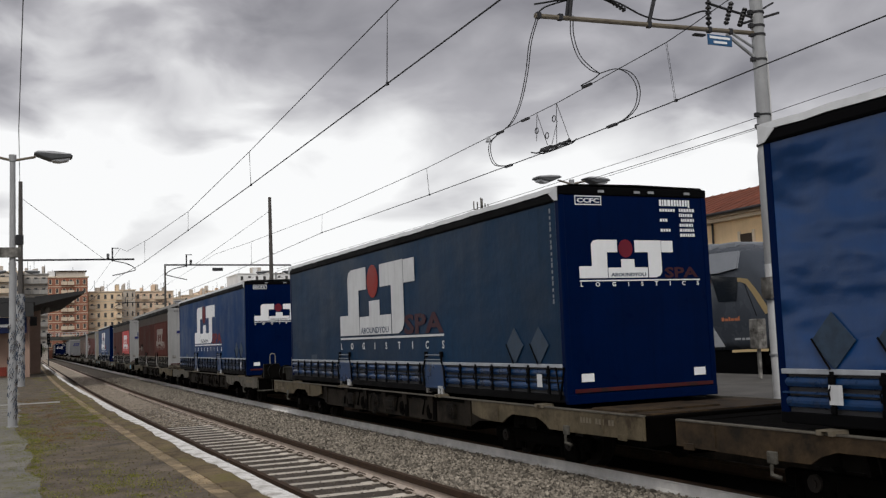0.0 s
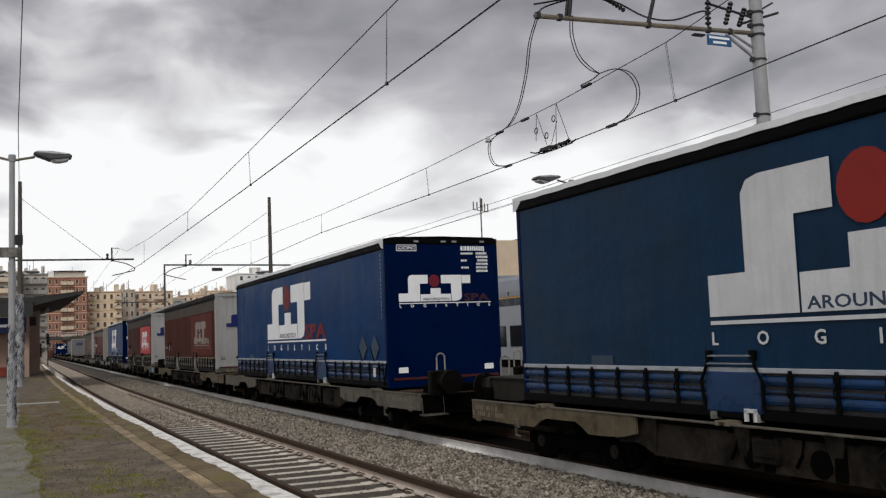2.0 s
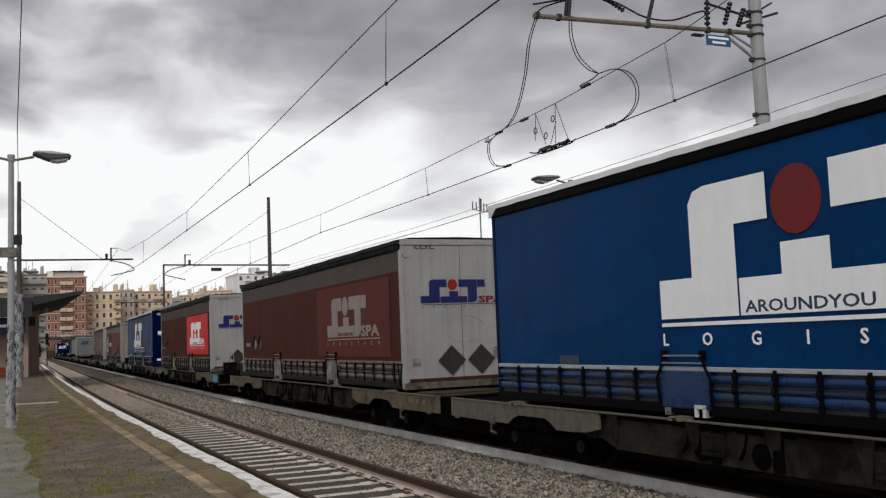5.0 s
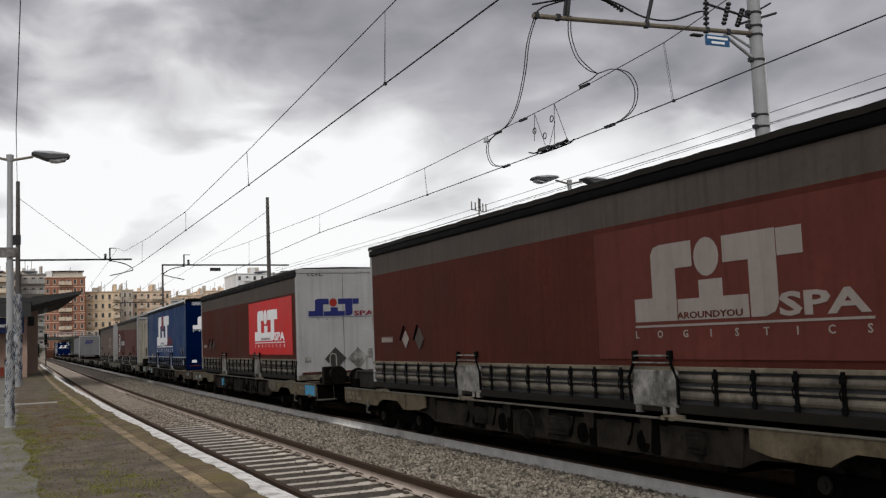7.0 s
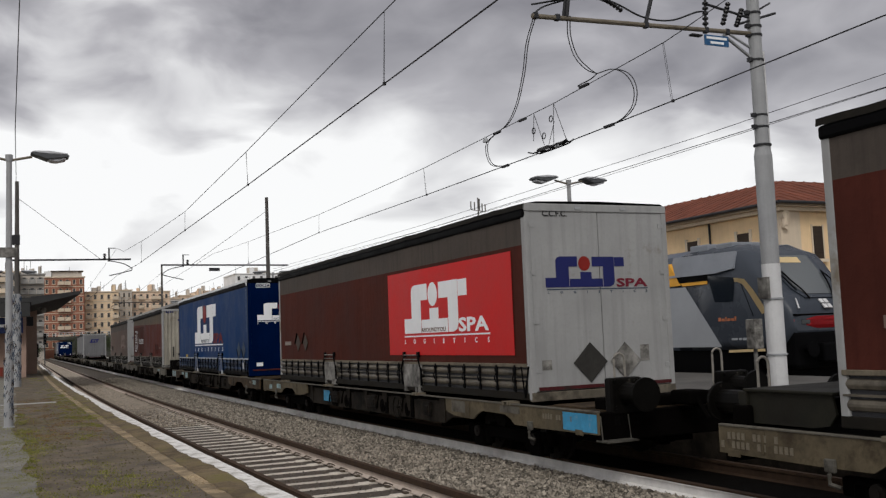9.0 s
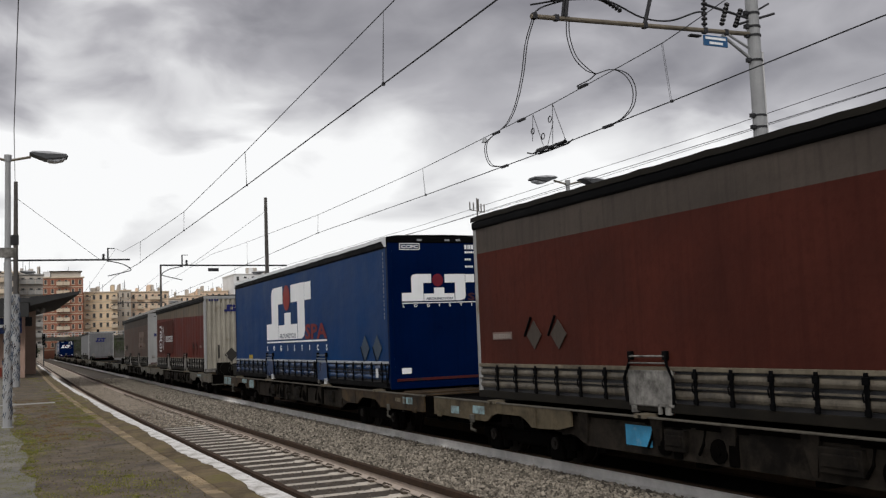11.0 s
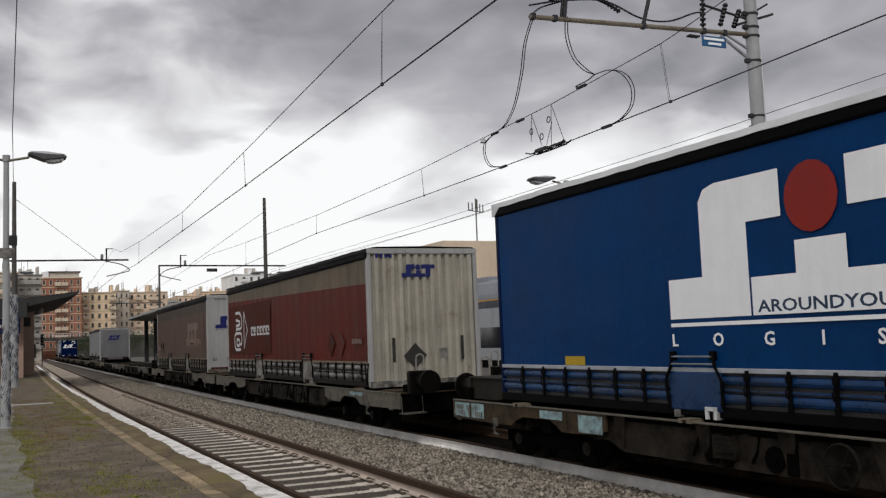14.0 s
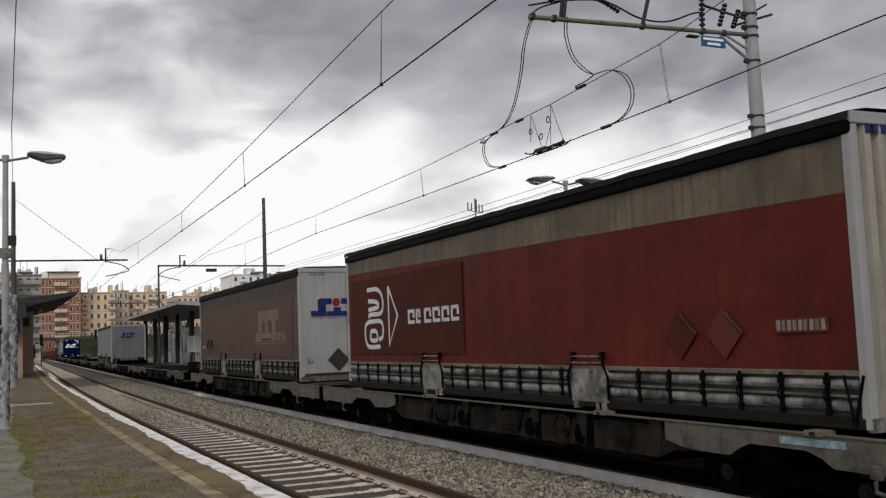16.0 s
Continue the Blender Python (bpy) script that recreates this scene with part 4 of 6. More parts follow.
def hoop(x0, x1, y, z0, z1):
    """An upright loop of thin tube with a round top."""
    r, c = (x1 - x0) / 2, (x0 + x1) / 2
    top = [(c - r * math.cos(a), y, z1 - r + r * math.sin(a)) for a in np.linspace(0, math.pi, 9)]
    return tube(bmesh.new(), [(x0, y, z0), *top, (x1, y, z0)], .015, 6)


def container_wagon(front_coupler, col, patch=None):
    """One half of a low twin wagon; y = 0 is the swap body's front end, z = 0 the rail."""
    w = thing("container_wagon", "grimy brown low container wagon half with fish-belly side frame" if col in (FRAME, FRAME_OLIVE) else "grimy grey low container wagon half with fish-belly side frame", "railway wagon", "wagons of the freight train")
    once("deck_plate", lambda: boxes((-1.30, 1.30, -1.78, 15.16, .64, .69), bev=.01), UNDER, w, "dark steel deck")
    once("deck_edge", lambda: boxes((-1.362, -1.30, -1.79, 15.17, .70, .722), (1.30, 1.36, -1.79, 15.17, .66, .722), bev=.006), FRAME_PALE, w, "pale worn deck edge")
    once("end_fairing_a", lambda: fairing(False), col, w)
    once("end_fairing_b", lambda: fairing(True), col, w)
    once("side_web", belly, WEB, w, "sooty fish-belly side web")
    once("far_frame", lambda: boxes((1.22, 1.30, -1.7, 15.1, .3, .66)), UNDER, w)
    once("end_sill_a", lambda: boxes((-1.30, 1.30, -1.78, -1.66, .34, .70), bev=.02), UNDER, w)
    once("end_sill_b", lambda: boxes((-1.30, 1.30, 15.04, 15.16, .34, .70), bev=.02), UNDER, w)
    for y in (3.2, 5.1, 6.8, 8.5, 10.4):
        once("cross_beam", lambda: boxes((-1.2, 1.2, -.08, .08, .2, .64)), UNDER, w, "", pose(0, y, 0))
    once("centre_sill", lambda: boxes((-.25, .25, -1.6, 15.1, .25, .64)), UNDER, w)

    def gear():
        bm = bmesh.new()
        rod(bm, (-1.29, 0, .36), (-1.05, 0, .36), .13, seg=12)
        rod(bm, (-1.31, 0, .36), (-1.29, 0, .36), .05, seg=10)
        box(bm, -1.30, -1.24, -.30, -.16, .22, .56, .02)
        box(bm, -1.28, -1.24, -.45, .35, .56, .60)
        tube(bm, [(-1.27, .2, .60), (-1.31, .2, .42), (-1.29, .3, .30)], .018, 5)
        return bm
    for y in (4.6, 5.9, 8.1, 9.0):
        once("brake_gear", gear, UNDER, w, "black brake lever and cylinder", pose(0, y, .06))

    def hand_wheel():
        bm = tube(bmesh.new(), [(-1.37, .2 * math.cos(a), .45 + .2 * math.sin(a)) for a in np.linspace(0, math.tau, 17)], .014, 6)
        for a in (0, 2.1, 4.2):
            rod(bm, (-1.36, 0, .45), (-1.37, .2 * math.cos(a), .45 + .2 * math.sin(a)), .01, seg=6)
        return rod(bm, (-1.25, 0, .45), (-1.38, 0, .45), .025, seg=8)
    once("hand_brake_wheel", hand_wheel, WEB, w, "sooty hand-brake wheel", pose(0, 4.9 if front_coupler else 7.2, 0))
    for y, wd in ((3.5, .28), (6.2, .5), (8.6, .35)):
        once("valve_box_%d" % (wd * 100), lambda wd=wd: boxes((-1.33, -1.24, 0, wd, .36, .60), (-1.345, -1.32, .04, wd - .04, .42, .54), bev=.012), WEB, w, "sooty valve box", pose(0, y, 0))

    def hooks():
        bm = bmesh.new()
        tube(bm, [(-1.36, 0, .44), (-1.39, 0, .36), (-1.39, 0, .28), (-1.35, -.09, .25)], .022, 6)
        box(bm, -1.39, -1.35, -.06, .06, .38, .50, .01)
        return bm
    for y in (-.12, 13.7):
        once("rope_hook", hooks, FRAME_GREY, w, "pale steel rope hook", pose(0, y, 0))
    for y in (.45, 3.9, 9.2, 12.9):
        once("container_foot", lambda: boxes((-1.40, -1.2, 0, .06, .70, .749), (-1.40, -1.2, .14, .2, .70, .749), (-1.40, -1.2, 0, .2, .735, .7495), bev=.004), RACKSTRIP, w, "", pose(0, y, 0))
    # loading ledges seen at the ends
    once("end_platform", lambda: boxes((-1.28, 1.28, -1.6, -.35, .69, .715), (-1.2, .2, -1.3, -.5, .715, .74), bev=.005), FRAME, w, "worn grey end platform")
    if front_coupler:
        def buffers():
            bm = bmesh.new()
            box(bm, -.15, .15, -2.1, -1.7, .74, .92, .03)
            tube(bm, [(0, -1.9, .84), (.03, -2.1, .60), (0, -2.25, .58), (-.03, -2.05, .86)], .03, 6)
            return bm
        once("coupling", buffers, UNDER, w, "black screw coupling")

        def buffer():
            bm = bmesh.new()
            rod(bm, (0, -1.75, .92), (0, -2.15, .92), .14, .12, seg=16)
            rod(bm, (0, -2.15, .92), (0, -2.19, .92), .21, seg=20)
            box(bm, -.24, .24, -1.78, -1.62, .5, 1.12, .03)
            for sx in (-.17, .17):
                for sz in (.75, 1.08):
                    rod(bm, (sx, -1.80, sz), (sx, -1.77, sz), .025, seg=6)
            return bm
        for x in (-.875, .875):
            once("buffer", buffer, BUFFER, w, "greasy black round buffer", pose(x, 0, 0))

        once("shunter_rail", lambda: hoop(-.86, -.70, -1.5, .70, 1.42), HANDRAIL, w, "worn tubular shunter's handrail")
        once("shunter_rail", lambda: hoop(-.86, -.70, -1.5, .70, 1.42), HANDRAIL, w, "worn tubular shunter's handrail", pose(1.6, 0, 0))

        once("shunter_step", lambda: box(tube(bmesh.new(), [(-1.30, -1.78, .66), (-1.30, -1.82, .36), (-.88, -1.82, .36), (-.88, -1.78, .66)], .012, 6), -1.32, -.85, -1.95, -1.70, .34, .36), FRAME_GREY, w, "worn shunter's step")

        def rear_box():
            bm = bmesh.new()
            box(bm, -1.1, 1.1, -1.6, -1.35, .7, .86, .03)
            return bm
        once("end_bulkhead", rear_box, UNDER, w)
    else:
        # the outer end with its cradle for trailers and its own buffers
        def cradle():
            bm = bmesh.new()
            prism(bm, [(13.9, 1.04), (13.86, .86), (13.95, .75), (14.15, .72), (15.0, .72), (15.0, 1.04)], lambda u, v, o: (-1.05 - o, u, v), .03)
            bmesh.ops.recalc_face_normals(bm, faces=bm.faces)
            box(bm, -1.12, 1.1, 13.85, 15.05, 1.04, 1.07, .01)
            box(bm, -1.12, -1.02, 15.0, 15.12, .72, 1.04, .01)
            return bm
        once("end_cradle", cradle, OLIVE, w, "olive trailer cradle on the end deck")
        once("end_beam", lambda: boxes((-1.15, 1.15, 14.95, 15.2, .5, .9), bev=.03), UNDER, w)
        once("rear_rail", lambda: hoop(-.85, -.70, 15.1, .70, 1.38), HANDRAIL, w, "worn tubular shunter's handrail")
        for x in (-.875, .875):
            once("rear_buffer", lambda: rod(rod(bmesh.new(), (0, 15.2, .90), (0, 15.62, .90), .13, seg=16), (0, 15.62, .90), (0, 15.66, .90), .21, seg=20), BUFFER, w, "black round buffer", pose(x, 0, 0))
        once("joint_bellows", lambda: boxes((-.9, .9, -2.3, -1.78, .3, .66), bev=.03), UNDER, w)
    for y in (1.10, 12.50):
        def bogie():
            bm = bmesh.new()
            for s in (-1, 1):
                box(bm, s * .98, s * 1.10, -1.35, 1.35, .22, .40, .03)
                for yy in (-.9, .9):
                    box(bm, s * .96, s * 1.14, yy - .16, yy + .16, .06, .34, .03)
                    rod(bm, (s * 1.05, yy - .26, .12), (s * 1.05, yy - .26, .34), .07, seg=10)
                    rod(bm, (s * 1.05, yy + .26, .12), (s * 1.05, yy + .26, .34), .07, seg=10)
            box(bm, -1.0, 1.0, -.25, .25, .2, .45, .03)
            return bm
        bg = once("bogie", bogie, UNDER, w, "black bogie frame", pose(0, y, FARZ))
        for yy in (-.9, .9):
            once("axle_cap", lambda: rod(rod(bmesh.new(), (-1.165, 0, .2), (-1.13, 0, .2), .085, seg=16), (-1.18, 0, .2), (-1.16, 0, .2), .04, seg=12), WHEEL, bg, "worn axle-box cap", pose(0, yy, .1))
            o = once("wheelset", wheelset_mesh, WHEEL, bg, "steel wheelset", pose(0, yy, .365))
            WHEELS.append(o)
    if patch:
        for u0, u1, z0, z1, m, *inset in patch:
            x = -1.354 + (inset[0] if inset else 0)
            part("paint_patch", boxes((x - .002, x + .002, u0, u1, z0, z1)), m, w)
    # stencilled data as bars
    if not front_coupler:
        for k, (z, row) in enumerate(((.575, (4, 3, 1)), (.485, (1, 4, 2, 4)))):
            y = 15.0 + .1 * k
            for group in row:
                for i in range(group):
                    once("stencil", lambda: boxes((-1.356, -1.352, 0, .045, 0, .07)), RACKSTRIP, w, "", pose(0, y, z))
                    y -= .068
                y -= .09
    y = -1.2
    for group in (2, 3, 4):
        for i in range(group):
            once("stencil", lambda: boxes((-1.356, -1.352, 0, .045, 0, .07)), RACKSTRIP, w, "", pose(0, y, .56))
            y += .068
        y += .08
    return w


WHEELS = []
# front ends of the bodies at the start, along the line
TRAIN = [
    (-6.39, "blue_rev", "blue curtain-sided swap body with white block-letter mark"),
    (11.164, "blue_dull", "dusty dark blue curtain-sided swap body with white block-letter mark"),
    (30.249, "blue", "deep blue curtain-sided swap body with white block-letter mark"),
    (47.716, "brown", "grimy brown curtain-sided swap body with off-white end doors"),
    (66.902, "red_panel", "brown curtain-sided swap body with a bright red printed panel"),
    (84.297, "blue", "bright blue curtain-sided swap body with white block-letter mark"),
    (103.605, "brick", "brick-red curtain-sided swap body with corrugated white end"),
    (120.95, "taupe", "faded brown curtain-sided swap body with off-white end doors"),
    (140.0, None, ""), (157.4, None, ""),
    (175.4, "grey", "grey curtain-sided swap body with navy mark on the end"),
    (192.8, None, ""),
    (211.0, None, ""),
    (228.4, None, ""),
    (246.6, None, ""),
    (264.0, "blue_far", "blue curtain-sided swap body far down the train"),
    (282.2, "taupe", "brown curtain-sided swap body at the train's far end"),
]
MOVERS = []
for n, (y0, style, label) in enumerate(TRAIN):
    col = {1: FRAME_OLIVE, 2: FRAME_PALE, 3: FRAME_OLIVE, 4: FRAME_OLIVE, 6: FRAME_PALE, 7: FRAME_PALE, 8: FRAME_GREY, 9: FRAME_PALE}.get(n, FRAME)
    patch = {4: [(-1.78, -.98, .45, .68, SKYBLUE), (9.24, 9.75, .36, .60, SKYBLUE, .08), (13.3, 13.7, .52, .64, GRAFFITI), (14.2, 14.5, .48, .60, GRAFFITI), (.2, .8, .58, .68, FRAME_PALE), (2.0, 2.5, .50, .68, FRAME_PALE)], 5: [(-1.28, -.82, .54, .66, GRAFFITI), (14.1, 15.1, .46, .68, GRAFFITI), (11.85, 12.42, .57, .68, GRAFFITI), (10.92, 11.46, .45, .67, GRAFFITI)],
             6: [(.2, 1.0, .60, .67, GRAFFITI)]}.get(n)
    wg = container_wagon(n % 2 == 0, col, patch)
    MOVERS.append((wg, y0, 0.0))
    if style:
        MOVERS.append((swap_body(style, label), y0 - (1.5 if style == "grey" else 0), 0.75))


def gone(t):
    """How far the train has run."""
    return 6.31183 * t - 0.03722 * t ** 2 + 0.00147 * t ** 3


def on_line(y, z):
    a = math.degrees(math.atan((bend(y + 13.0) - bend(y + .6)) / 12.4))
    return pose(FAR + bend(y + .6) - .6 * math.tan(radians(a)), y, z, 0, 0, -a)


# ---- masts, cantilevers and wires ----
def flange(bm, a, b, r, n=5):
    """A ribbed insulator from a to b."""
    a, b = Vector(a), Vector(b)
    rod(bm, a, b, r * .45, seg=8)
    for i in range(n):
        q = a + (b - a) * ((i + .5) / n)
        d = (b - a).normalized() * .012
        rod(bm, q - d, q + d, r, seg=10)
    return bm


def big_mast():
    m = thing("catenary_mast", "grey tapered steel catenary mast with white-painted foot", "mast", "", pose(10.6, 11.13, 0))
    part("shaft", rod(bmesh.new(), (0, 0, 4.43), (0, 0, 9.5), .105, .085, seg=20), POLE, m)
    part("lower_shaft", rod(rod(bmesh.new(), (0, 0, .4), (0, 0, 4.27), .135, .135, seg=20), (0, 0, 4.27), (0, 0, 4.43), .135, .105, seg=20), POLE, m)
    part("white_foot", rod(bmesh.new(), (0, 0, .4), (0, 0, 2.62), .139, .139, seg=20), POLEWHITE, m, "white-painted foot of the mast")
    part("foot_plate", boxes((-.19, -.137, -.10, .10, 2.1, 2.42)), GREYSTEEL, m, "small grey box plate")
    for z in (1.25, 2.08):
        part("clamp", rod(bmesh.new(), (0, 0, z), (0, 0, z + .03), .155, seg=20), GALV, m)
    for z in (4.70, 4.88, 5.74, 6.13, 6.27, 6.48):
        part("clamp", box(rod(bmesh.new(), (0, 0, z), (0, 0, z + .03), .112, seg=18), -.165, -.09, -.03, .03, z - .015, z + .045), DARKSTEEL, m)
    part("conduit", rods(((.13, -.02, .5), (.13, -.02, 5.9), .014)), POLEWHITE, m, "pale thin conduit")
    part("rung_ring", rod(bmesh.new(), (0, 0, 4.42), (0, 0, 4.45), .135, seg=16), DARKSTEEL, m)
    c = part("cantilever", rod(bmesh.new(), (-.10, 0, 6.17), (-3.95, 0, 6.04), .035, seg=10), RUSTYARM, m, "weathered horizontal cantilever tube")
    for x in (-.55, -.95, -2.05, -3.55, -3.9):
        part("fitting", boxes((x - .035, x + .035, -.04, .04, 6.0 + .12 * (4 + x) / 4, 6.09 + .12 * (4 + x) / 4), bev=.01), DARKSTEEL, c)
    part("strut", rods(((-.12, 0, 5.80), (-.62, 0, 6.10), .025), ((-.12, 0, 5.95), (-.50, 0, 6.12), .02)), GALV, m)
    for a, b_, r, n in (((-.95, 0, 6.2), (-.92, 0, 6.75), .045, 7), ((-.62, 0, 6.25), (-.48, 0, 6.62), .04, 6), ((-.36, 0, 6.25), (-.22, 0, 6.55), .04, 6), ((-2.75, 0, 6.42), (-2.45, 0, 6.27), .035, 6), ((-3.72, 0, 6.40), (-3.55, 0, 6.30), .035, 5)):
        part("insulator", flange(bmesh.new(), a, b_, r, n), INSULATOR, m, "dark ribbed porcelain insulator")
    for row in (((-2.05, 0, 6.12), (-1.85, 0, 6.75), .03), ((-3.4, 0, 6.08), (-3.30, 0, 6.75), .035), ((-3.45, 0, 6.08), (-3.36, 0, 6.6), .02), ((-.3, 0, 6.3), (.45, 0, 6.55), .02), ((-.1, 0, 6.45), (.35, 0, 6.70), .015), ((-.95, 0, 6.55), (-.1, 0, 6.42), .02)):
        part("hanger", rods(row), DARKSTEEL, m)
    bm = bmesh.new()
    for pts, r in (([(-3.95, 0, 6.20), (-3.4, 0, 6.33), (-2.7, 0, 6.40), (-2.1, 0, 6.22), (-1.6, 0, 6.22), (-1.1, 0, 6.40), (-.9, 0, 6.42)], .014),
                   ([(-3.95, .02, 6.04), (-3.7, .02, 6.22), (-3.0, .02, 6.42), (-2.5, .02, 6.32)], .012)):
        tube(bm, smooth_path(pts), r, 5)
    part("jumper", bm, WIRE, m, "looped jumper cable")
    s = part("name_sign", boxes((-1.08, -.63, -.12, -.10, 5.87, 6.03), bev=.004), SIGNBLUE, m, "small blue enamel sign")
    for z, x0, x1 in ((5.985, -1.05, -.67), (5.915, -.98, -.73)):
        part("text_bar", boxes((x0, x1, -.125, -.121, z - .018, z + .018)), WHITE, s)
    part("sign_lamp", boxes((-1.30, -1.10, -.11, -.02, 6.0, 6.03), bev=.01), DARKSTEEL, m)
    return m


big_mast()


MASTDARK = mat("dull_brown_mast_paint", (0.085, 0.078, 0.072), 0.7, var=0.25, scale=2)


def far_mast(x, y, foot, top, arm_z, arm_to, back, label, group):
    m = thing("catenary_mast", label, "mast", group, pose(x, y, 0))
    part("shaft", rod(bmesh.new(), (0, 0, foot), (0, 0, top), .11, .07, seg=14), POLE if group == "a" else MASTDARK, m)
    part("cantilever", rod(bmesh.new(), (back, 0, arm_z), (arm_to, 0, arm_z + .03), .034, seg=8), DARKSTEEL, m, "dark horizontal cantilever")
    s = arm_to * .80
    part("post", rods(((s, 0, arm_z - .06), (s, 0, arm_z + .48), .03), ((s, 0, arm_z + .46), (s + .25, 0, arm_z + .46), .015)), DARKSTEEL, m)
    part("steady_arm", tube(bmesh.new(), smooth_path([(s, 0, arm_z - .02), (s + .55, 0, arm_z - .15), (s + .85, 0, arm_z - .36), (s + .6, 0, arm_z - .46), (s, 0, arm_z - .60)] if arm_to > 0 else
                                                     [(s, 0, arm_z - .02), (s - .55, 0, arm_z - .15), (s - .85, 0, arm_z - .36), (s - .6, 0, arm_z - .46), (s, 0, arm_z - .60)]), .02, 6), DARKSTEEL, m, "curved steady arm")
    part("insulator", flange(bmesh.new(), (s * .95, 0, arm_z + .05), (s * .95, 0, arm_z + .25), .06, 4), INSULATOR, m)
    part("tie", rods(((0, 0, top - .6), (s * .9, 0, arm_z + .05), .008)), WIRE, m)
    return m


left_mast = far_mast(.72, 39, .5, 8.1, 5.15, 4.05, -.3, "dark catenary mast with cantilever over the empty track", "catenary masts")
part("painted_foot", rod(bmesh.new(), (0, 0, .5), (0, 0, 3.9), .155, .14, seg=14), POLE, left_mast, "pale foot covered in scrawls")
random.seed(21)
for i in range(40):
    a, z = random.uniform(-2.8, -.3), .7 + i * .078
    part("scrawl", tube(bmesh.new(), [Vector((.15 * math.cos(a + d), .15 * math.sin(a + d), z + h)) for d, h in ((-.5, 0), (-.2, .12), (.1, -.05), (.4, .14), (.6, .02))], .013, 4), BLUEGREY if i % 4 else RUST, left_mast)
far_mast(10.95, 42, .4, 8.2, 5.17, -4.6, .9, "dark catenary mast with cantilever over the freight track", "catenary masts")
far_mast(12.3, 81, .4, 8.4, 5.4, -3.9, .3, "rusty catenary mast far down the line", "catenary masts")
tagged(part("line_marker", boxes((8.35, 8.80, 41.9, 41.94, 4.92, 5.06)), DARKSTEEL), "small dark plate hanging from the cantilever", "sign")


def catenary(name, label, contact, messenger, droppers):
    w = thing(name, label, "overhead wire")
    part("contact_wire", tube(bmesh.new(), contact, .0082, 6), WIRE, w, "contact wire")
    part("messenger_wire", tube(bmesh.new(), messenger, .0062, 6), WIRE, w, "messenger wire")
    for a, b in droppers:
        d = part("dropper", rods((a, b, .003), ((a[0] + .02, a[1] + .05, a[2]), (b[0], b[1] + .03, b[2]), .0025)), WIRE, w)
        part("dropper_clip", boxes((b[0] - .014, b[0] + .014, b[1] - .02, b[1] + .02, b[2] - .018, b[2] + .018)), DARKSTEEL, d)
    return w


FARC = [(8.143, -12, 4.95), (8.143, 0, 4.85), (8.143, 6.76, 4.778), (8.143, 10.1, 4.715), (8.152, 13.8, 4.676), (8.173, 18.3, 4.686), (8.238, 25.94, 4.762), (8.6, 42, 4.6), (8.9, 60, 4.55), (9.9, 81, 4.6), (11.3, 130, 4.7), (14.0, 240, 4.8)]
FARM = [(9.4, 6.4, 7.4), (8.9, 8.6, 6.25), (8.144, 9.88, 5.586), (8.144, 10.24, 5.542), (8.15, 13.1, 5.391), (8.174, 18.4, 5.265), (8.238, 25.9, 5.267), (8.368, 35.3, 5.451), (8.5, 42, 5.66), (8.9, 60, 5.3), (9.9, 81, 5.8), (11.3, 130, 5.6), (14.0, 240, 5.9)]
catenary("overhead_wires", "thin dark contact and messenger wires over the freight track", FARC, FARM,
         [((8.144, 10.24, 5.54), (8.144, 10.12, 4.715)), ((8.174, 18.4, 5.265), (8.174, 18.3, 4.686)), ((8.238, 25.9, 5.267), (8.238, 25.94, 4.762)), ((8.4, 35, 5.44), (8.4, 35, 4.68))])
NEARC = [(3.936, -12, 4.75), (3.936, 0, 4.66), (3.936, 7.16, 4.606), (3.936, 9.78, 4.562), (3.955, 16.4, 4.465), (4.0, 22.8, 4.42), (4.11, 31.9, 4.39), (4.25, 39, 4.55), (4.7, 60, 4.5), (7.0, 140, 4.6), (9.8, 250, 4.7)]
NEARM = [(3.936, -12, 6.6), (3.936, 0, 5.95), (3.936, 9.45, 5.385), (3.956, 16.5, 5.06), (4.0, 22.8, 4.853), (4.1, 30, 5.0), (4.18, 36.2, 5.219), (4.25, 39, 5.6), (4.7, 60, 5.0), (5.6, 98, 5.7), (7.0, 140, 5.2), (9.8, 250, 5.8)]
catenary("overhead_wires", "thin dark contact and messenger wires over the empty track", NEARC, NEARM,
         [((3.936, 9.78, 5.37), (3.936, 9.85, 4.56)), ((3.956, 16.5, 5.06), (3.956, 16.4, 4.465)), ((4.0, 22.8, 4.853), (4.0, 22.8, 4.42)), ((4.1, 31, 5.03), (4.1, 31, 4.39))])


def line_wire(name, label, pts, r=.008):
    return tagged(part(name, tube(bmesh.new(), pts, r, 6), WIRE), label, "wire")


# cables past the big mast on the far side
line_wire("feeder_cable", "thin feeder cable past the big mast", [(10.75, 2.0, 5.15), (10.75, 8.9, 4.98), (10.75, 12.7, 4.91), (11.0, 25, 4.9), (11.2, 42, 5.0)], .005)
line_wire("feeder_cable", "thin feeder cable past the big mast", [(10.75, 2.0, 4.9), (10.75, 8.9, 4.80), (10.75, 15.2, 4.75), (11.0, 25, 4.75), (11.2, 42, 4.9)], .006)
line_wire("feeder_cable", "thin feeder cable past the big mast", [(10.45, 2.0, 4.85), (10.45, 8.9, 4.70), (10.45, 15, 4.62), (11.0, 42, 4.7)], .004)
line_wire("lighting_cable", "thin cable strung along the platform lamps", [(.30, -3, 9.5), (.26, 10, 6.9), (.3, 17.8, 5.55), (.5, 28, 6.2), (.72, 39, 7.2)], .007)


